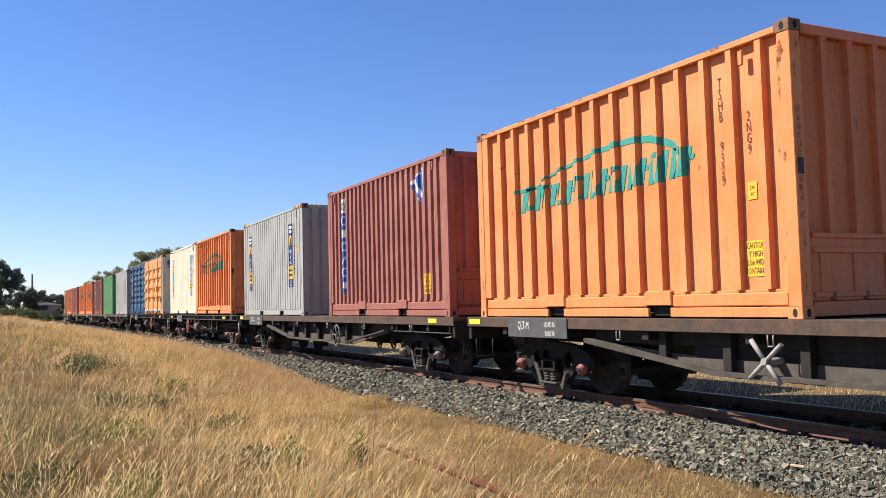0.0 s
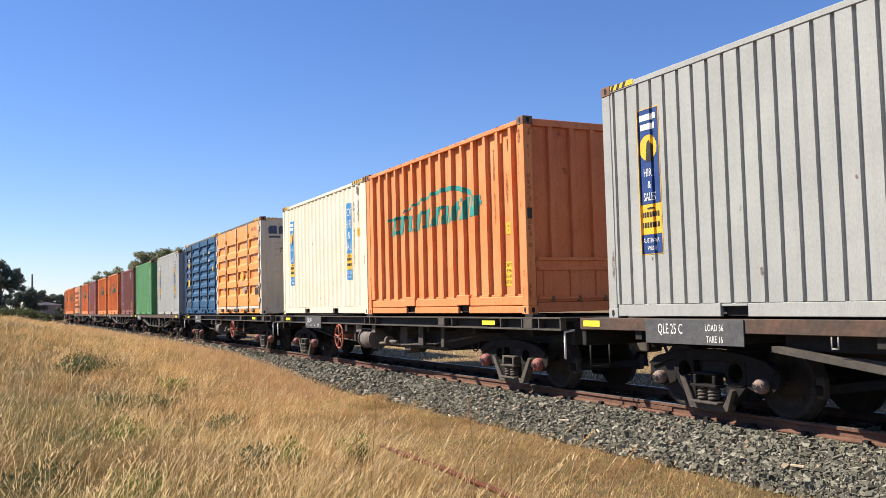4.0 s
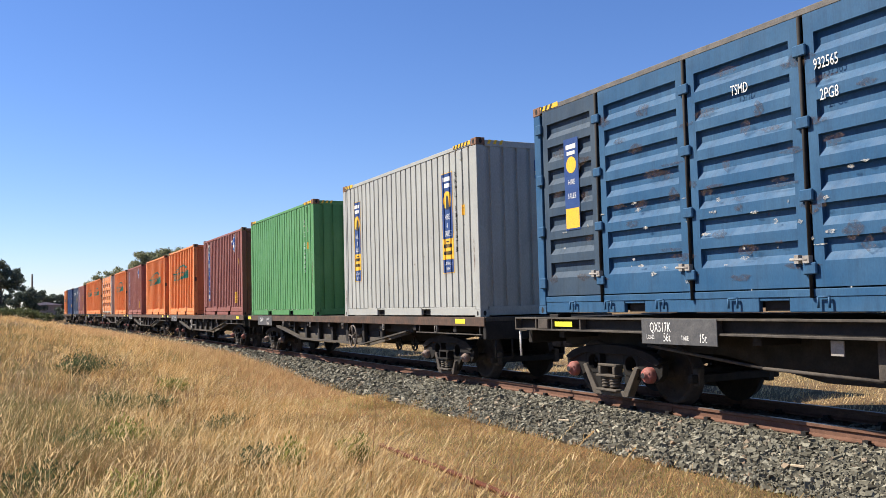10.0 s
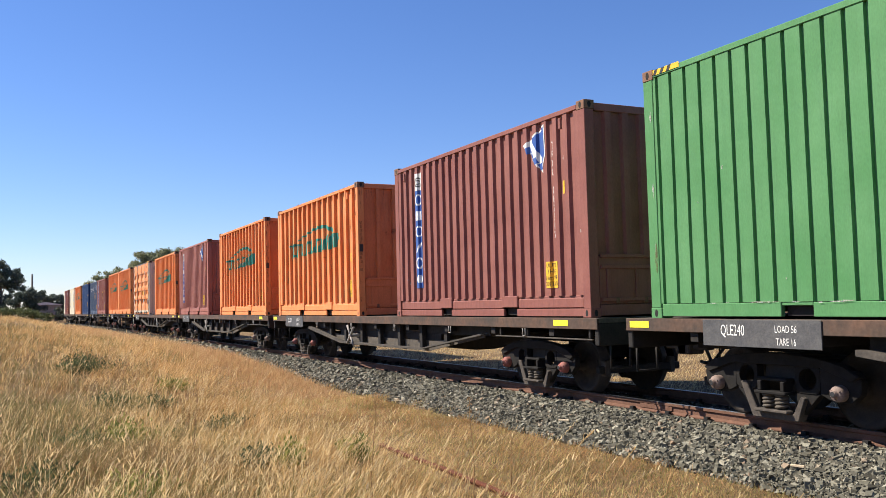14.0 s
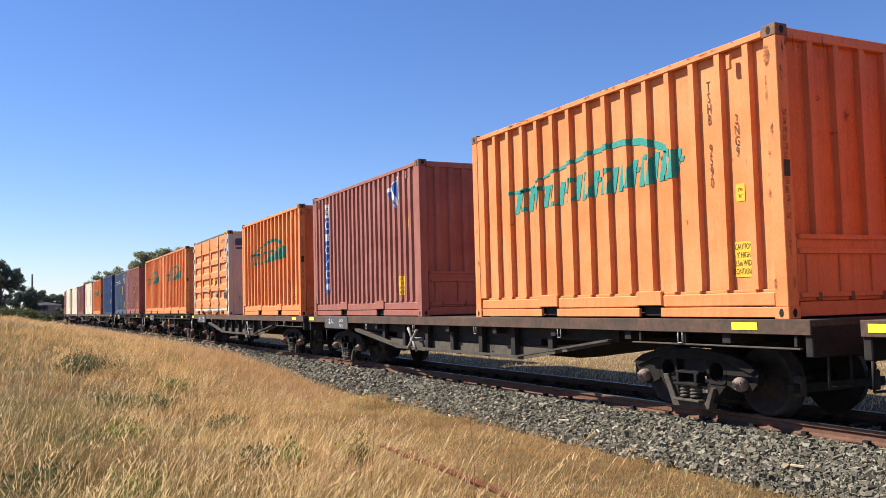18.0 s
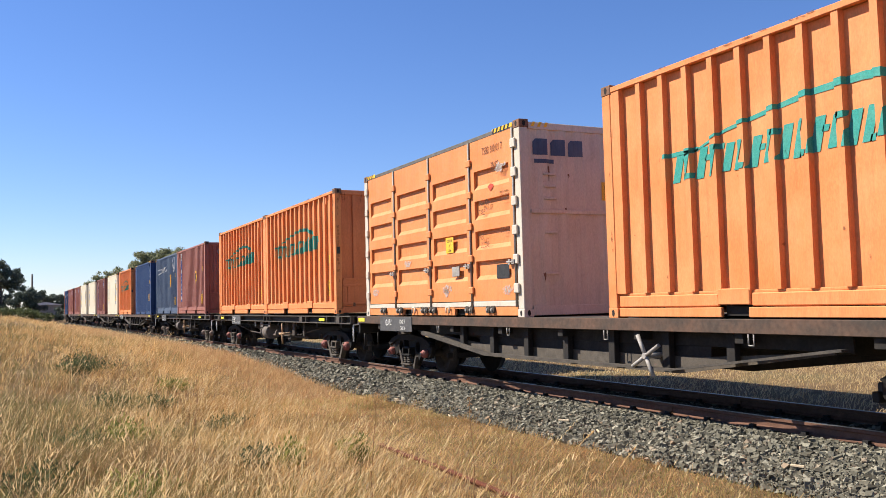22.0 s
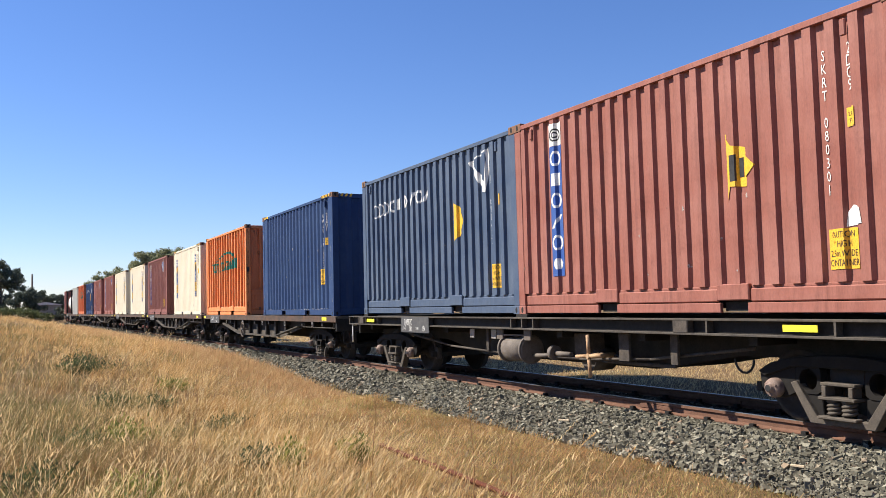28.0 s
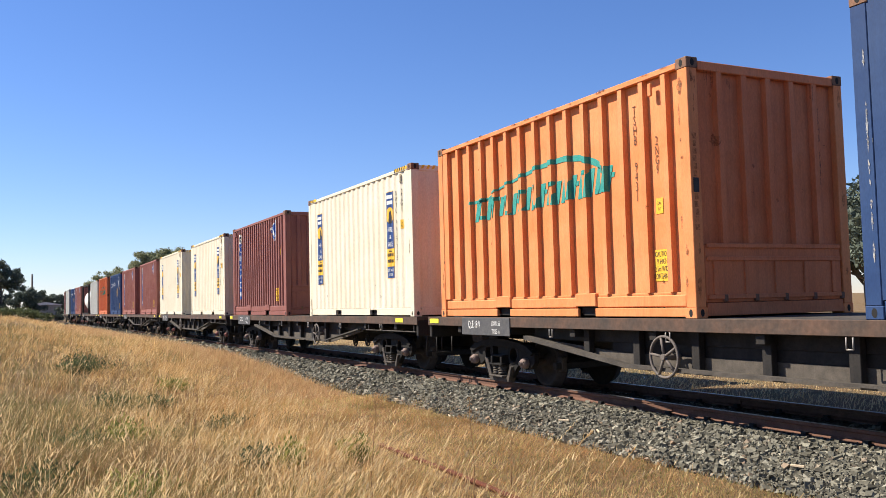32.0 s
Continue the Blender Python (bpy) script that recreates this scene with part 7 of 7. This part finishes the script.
def make_plants():
    for i, (x, y, t, q, m) in enumerate(((-20.6, 1.55, 0.40, 0.62, WEED), (-19.8, 1.25, 0.3, 0.45, WEED), (-14.6, 1.42, 0.28, 0.32, WEED), (-10.6, 0.62, 0.18, 0.5, WEED), (-11.8, 2.58, 0.2, 0.34, WEED),
                                         (-8.35, 2.12, 0.36, 0.18, WEED), (-8.25, 2.36, 0.44, 0.24, WEED_BRIGHT), (-8.4, 3.14, 0.44, 0.19, WEED_BRIGHT), (-8.1, 0.2, 0.2, 0.5, WEED), (-7.5, 0.9, 0.24, 0.4, WEED_BRIGHT),
                                         (-17.4, 2.83, 0.2, 0.4, WEED_BRIGHT), (-13.6, 2.0, 0.34, 0.3, WEED), (-11.0, 1.2, 0.26, 0.5, WEED_BRIGHT))):
        weed(x, y, t, q, 100 + i, m, "green" if m is WEED else "yellow-green")
    for i, (x, y, t) in enumerate(((-5.45, 2.92, 0.98), (-6.2, 2.45, 0.95), (-4.5, 3.85, 0.55), (-8.8, 1.6, 0.85), (-6.6, 3.9, 0.5), (-5.6, 4.15, 0.45))):
        stalk(x, y, t, 200 + i)
    r = random.Random(64)
    for i in range(34):
        a, q = radians(r.uniform(13, 38)), r.uniform(4.6, 7.6)
        swaying_stem(-q * math.cos(a), q * math.sin(a), r.uniform(0.42, 0.74), 300 + i)
    # crowns that rise over the train, and the dark trees down the line
    for i, (x, y, t, w) in enumerate(((-118.6, 14.0, 8.6, 2.6), (-118.2, 15.6, 9.9, 2.9), (-119.5, 17.3, 10.3, 3.1), (-119.0, 19.3, 10.2, 3.0), (-121.0, 21.6, 9.9, 2.8),
                                      (-129.5, 10.6, 7.1, 2.0), (-130.0, 11.9, 7.7, 2.1), (-129.3, 13.0, 7.3, 2.0))):
        tree(x, y, t, w, 1 + i, LEAF_OLIVE, 0.5, 1, 38, 560, 0.085, label="olive-green spreading tree behind the railway line")
    tree(-150.0, -1.4, 9.2, 3.6, 6, LEAF_DARK, 0.42, 1, 28, 600, 0.11, label="dark conifer-like tree beside a distant paddock")
    tree(-151.0, -6.5, 8.4, 4.4, 7, LEAF_DARK, 0.25, 1, 30, 600, 0.11, label="dark dense tree beside a distant paddock")
    tree(-145.0, 0.9, 6.2, 2.6, 8, LEAF_DARK, 0.15, 1, 26, 620, 0.10, label="dark dense bushy tree beside a distant paddock")
    tree(-146.0, 2.9, 5.2, 2.2, 9, LEAF_DARK, 0.10, 1, 26, 620, 0.10, label="dark dense bushy tree beside a distant paddock")
    tree(-147.0, -2.2, 4.6, 2.6, 13, LEAF_DARK, 0.06, 1, 26, 560, 0.10, label="low dark bush beside a distant paddock")
    tree(-148.0, -5.2, 5.0, 2.8, 14, LEAF_DARK, 0.06, 1, 26, 560, 0.10, label="low dark bush beside a distant paddock")
    tree(-220.0, 6.4, 6.0, 3.6, 10, LEAF_DARK, 0.2, 1, 24, 420, 0.14, label="distant dark round tree beyond a shed")
    tree(-221.0, 9.5, 5.2, 3.0, 11, LEAF_DARK, 0.2, 1, 22, 420, 0.14, label="distant dark round tree beyond a shed")
    tree(-142.0, 6.1, 2.6, 1.5, 12, LEAF_DARK, 0.05, 1, 18, 420, 0.12, label="low dark bush beside the line")
    for i, (x, y, t, s) in enumerate(((-20.6, 27.3, 6.2, 2.9), (-18.2, 26.6, 6.6, 3.1), (-15.4, 27.8, 6.4, 3.0), (-23.4, 30.8, 5.2, 2.4), (-12.4, 28.5, 6.2, 3.0))):
        tree(x, y, t, s, 30 + i, LEAF_DARK, 0.40, 5, 44, 760, 0.07, label="many-stemmed dark tree with layered foliage beyond the line")
    # low green growth along the paddock edge
    rng = np.random.default_rng(77)
    c = [(-138 + rng.uniform(-6, 6), q, height(-138, q) + 0.7) for q in np.linspace(-14, 4.6, 60)]
    v, f = leaf_cloud(rng, c, rng.uniform(0.5, 1.1, 60), 330, 0.10)
    big_mesh("hedge", v, f, WEED, "low green scrub along the paddock's edge", "scrub")


def make_distance():
    shed = empty("shed", Matrix.Translation((-169.5, 5.2, height(-169, 5))))
    box("wall", -4.0, 4.0, -2.4, 2.6, 0, 1.75, PALE_METAL, shed, 0.0, "pale metal wall")
    bm = bmesh.new()
    add_prism(bm, [(-2.7, 1.75), (2.9, 1.75), (0.1, 2.3)], -4.3, 4.3)
    bmesh.ops.rotate(bm, verts=bm.verts[:], cent=(0, 0, 0), matrix=Matrix.Rotation(math.pi / 2, 3, "Z"))
    part("roof", bm, WHITE, shed, "white metal roof")
    tagged(shed, "low shed with a white metal roof beyond the paddock", "shed")
    pole = empty("power_pole", Matrix.Translation((-160.0, 3.1, height(-160, 3))))
    bm = bmesh.new()
    add_tube(bm, (0, 0, 0), (0, 0, 6.9), 0.20, 10, 0.14)
    part("post", bm, BARK, pole)
    tagged(pole, "old grey timber power pole beside the paddock", "power pole")
    wall = empty("boundary_wall", Matrix.Translation((-15.0, 38.0, height(-15, 38))))
    for i in range(8):
        box("wall_panel", -14 + i * 3.5, -10.52 + i * 3.5, -0.06, 0.06, 0, 2.0, CREAM, wall, 0.01)
    tagged(wall, "sunlit cream panelled boundary wall behind trees", "wall")
    old = empty("old_rail", Matrix.Translation((0, 0, 0)))
    bm = bmesh.new()
    pts = [(-9.7, 3.93), (-9.0, 3.90), (-8.0, 3.87), (-7.0, 3.80), (-6.0, 3.74), (-5.0, 3.69)]
    pts = [(x, y, height(x, y) - 0.015) for x, y in pts]
    for a, b in zip(pts, pts[1:]):
        a, b = Vector(a), Vector(b)
        side = Vector((0, 1, 0))
        prof = [(-0.06, -0.06), (0.06, -0.06), (0.012, -0.03), (0.012, 0.03), (0.03, 0.045), (0.03, 0.06), (-0.03, 0.06), (-0.03, 0.045), (-0.012, 0.03), (-0.012, -0.03)]
        ra = [bm.verts.new(a + side * s + Vector((0, 0, z))) for s, z in prof]
        rb = [bm.verts.new(b + side * s + Vector((0, 0, z))) for s, z in prof]
        for i in range(len(prof)):
            j = (i + 1) % len(prof)
            bm.faces.new((ra[i], ra[j], rb[j], rb[i]))
    part("rusted_bar", bm, OLD_RUST, old)
    tagged(old, "rusty discarded rail lying in the grass", "rail")
    bits = random.Random(9)
    for i in range(9):
        x, y = bits.uniform(-14, -4.5), bits.uniform(5.6, 6.3)
        d = YC - y
        z = float(np.interp(d, (1.22, 1.95, 2.3), (-0.15, -0.385, -0.42)))
        bm = bmesh.new()
        w, l = bits.uniform(0.015, 0.03), bits.uniform(0.08, 0.22)
        add_box(bm, -l / 2, l / 2, -w / 2, w / 2, 0.02, 0.045)
        bmesh.ops.bevel(bm, geom=bm.edges[:], offset=0.006, segments=1, affect="EDGES")
        for v in bm.verts:
            v.co.y += 0.02 * math.sin(v.co.x * 14)
        ob = new("wood_chip", mesh_from(bm, "wood_chip", PALE_WOOD))
        ob.matrix_world = pose(x, y, z, 0, 0, bits.uniform(-50, 50))
        tagged(ob, "pale splinter of weathered wood on the stones", "wood chip", "splinters on the ballast")


OLD_RUST = worn_metal("bright_rust", (0.105, 0.031, 0.0149), (0.155, 0.0527, 0.0248), 0.9, 9)
PALE_WOOD = worn_metal("pale_driftwood", (0.50, 0.40, 0.27), (0.36, 0.28, 0.19), 0.9, 12)

make_plants()
make_distance()
make_stones()
make_grass()


motions()
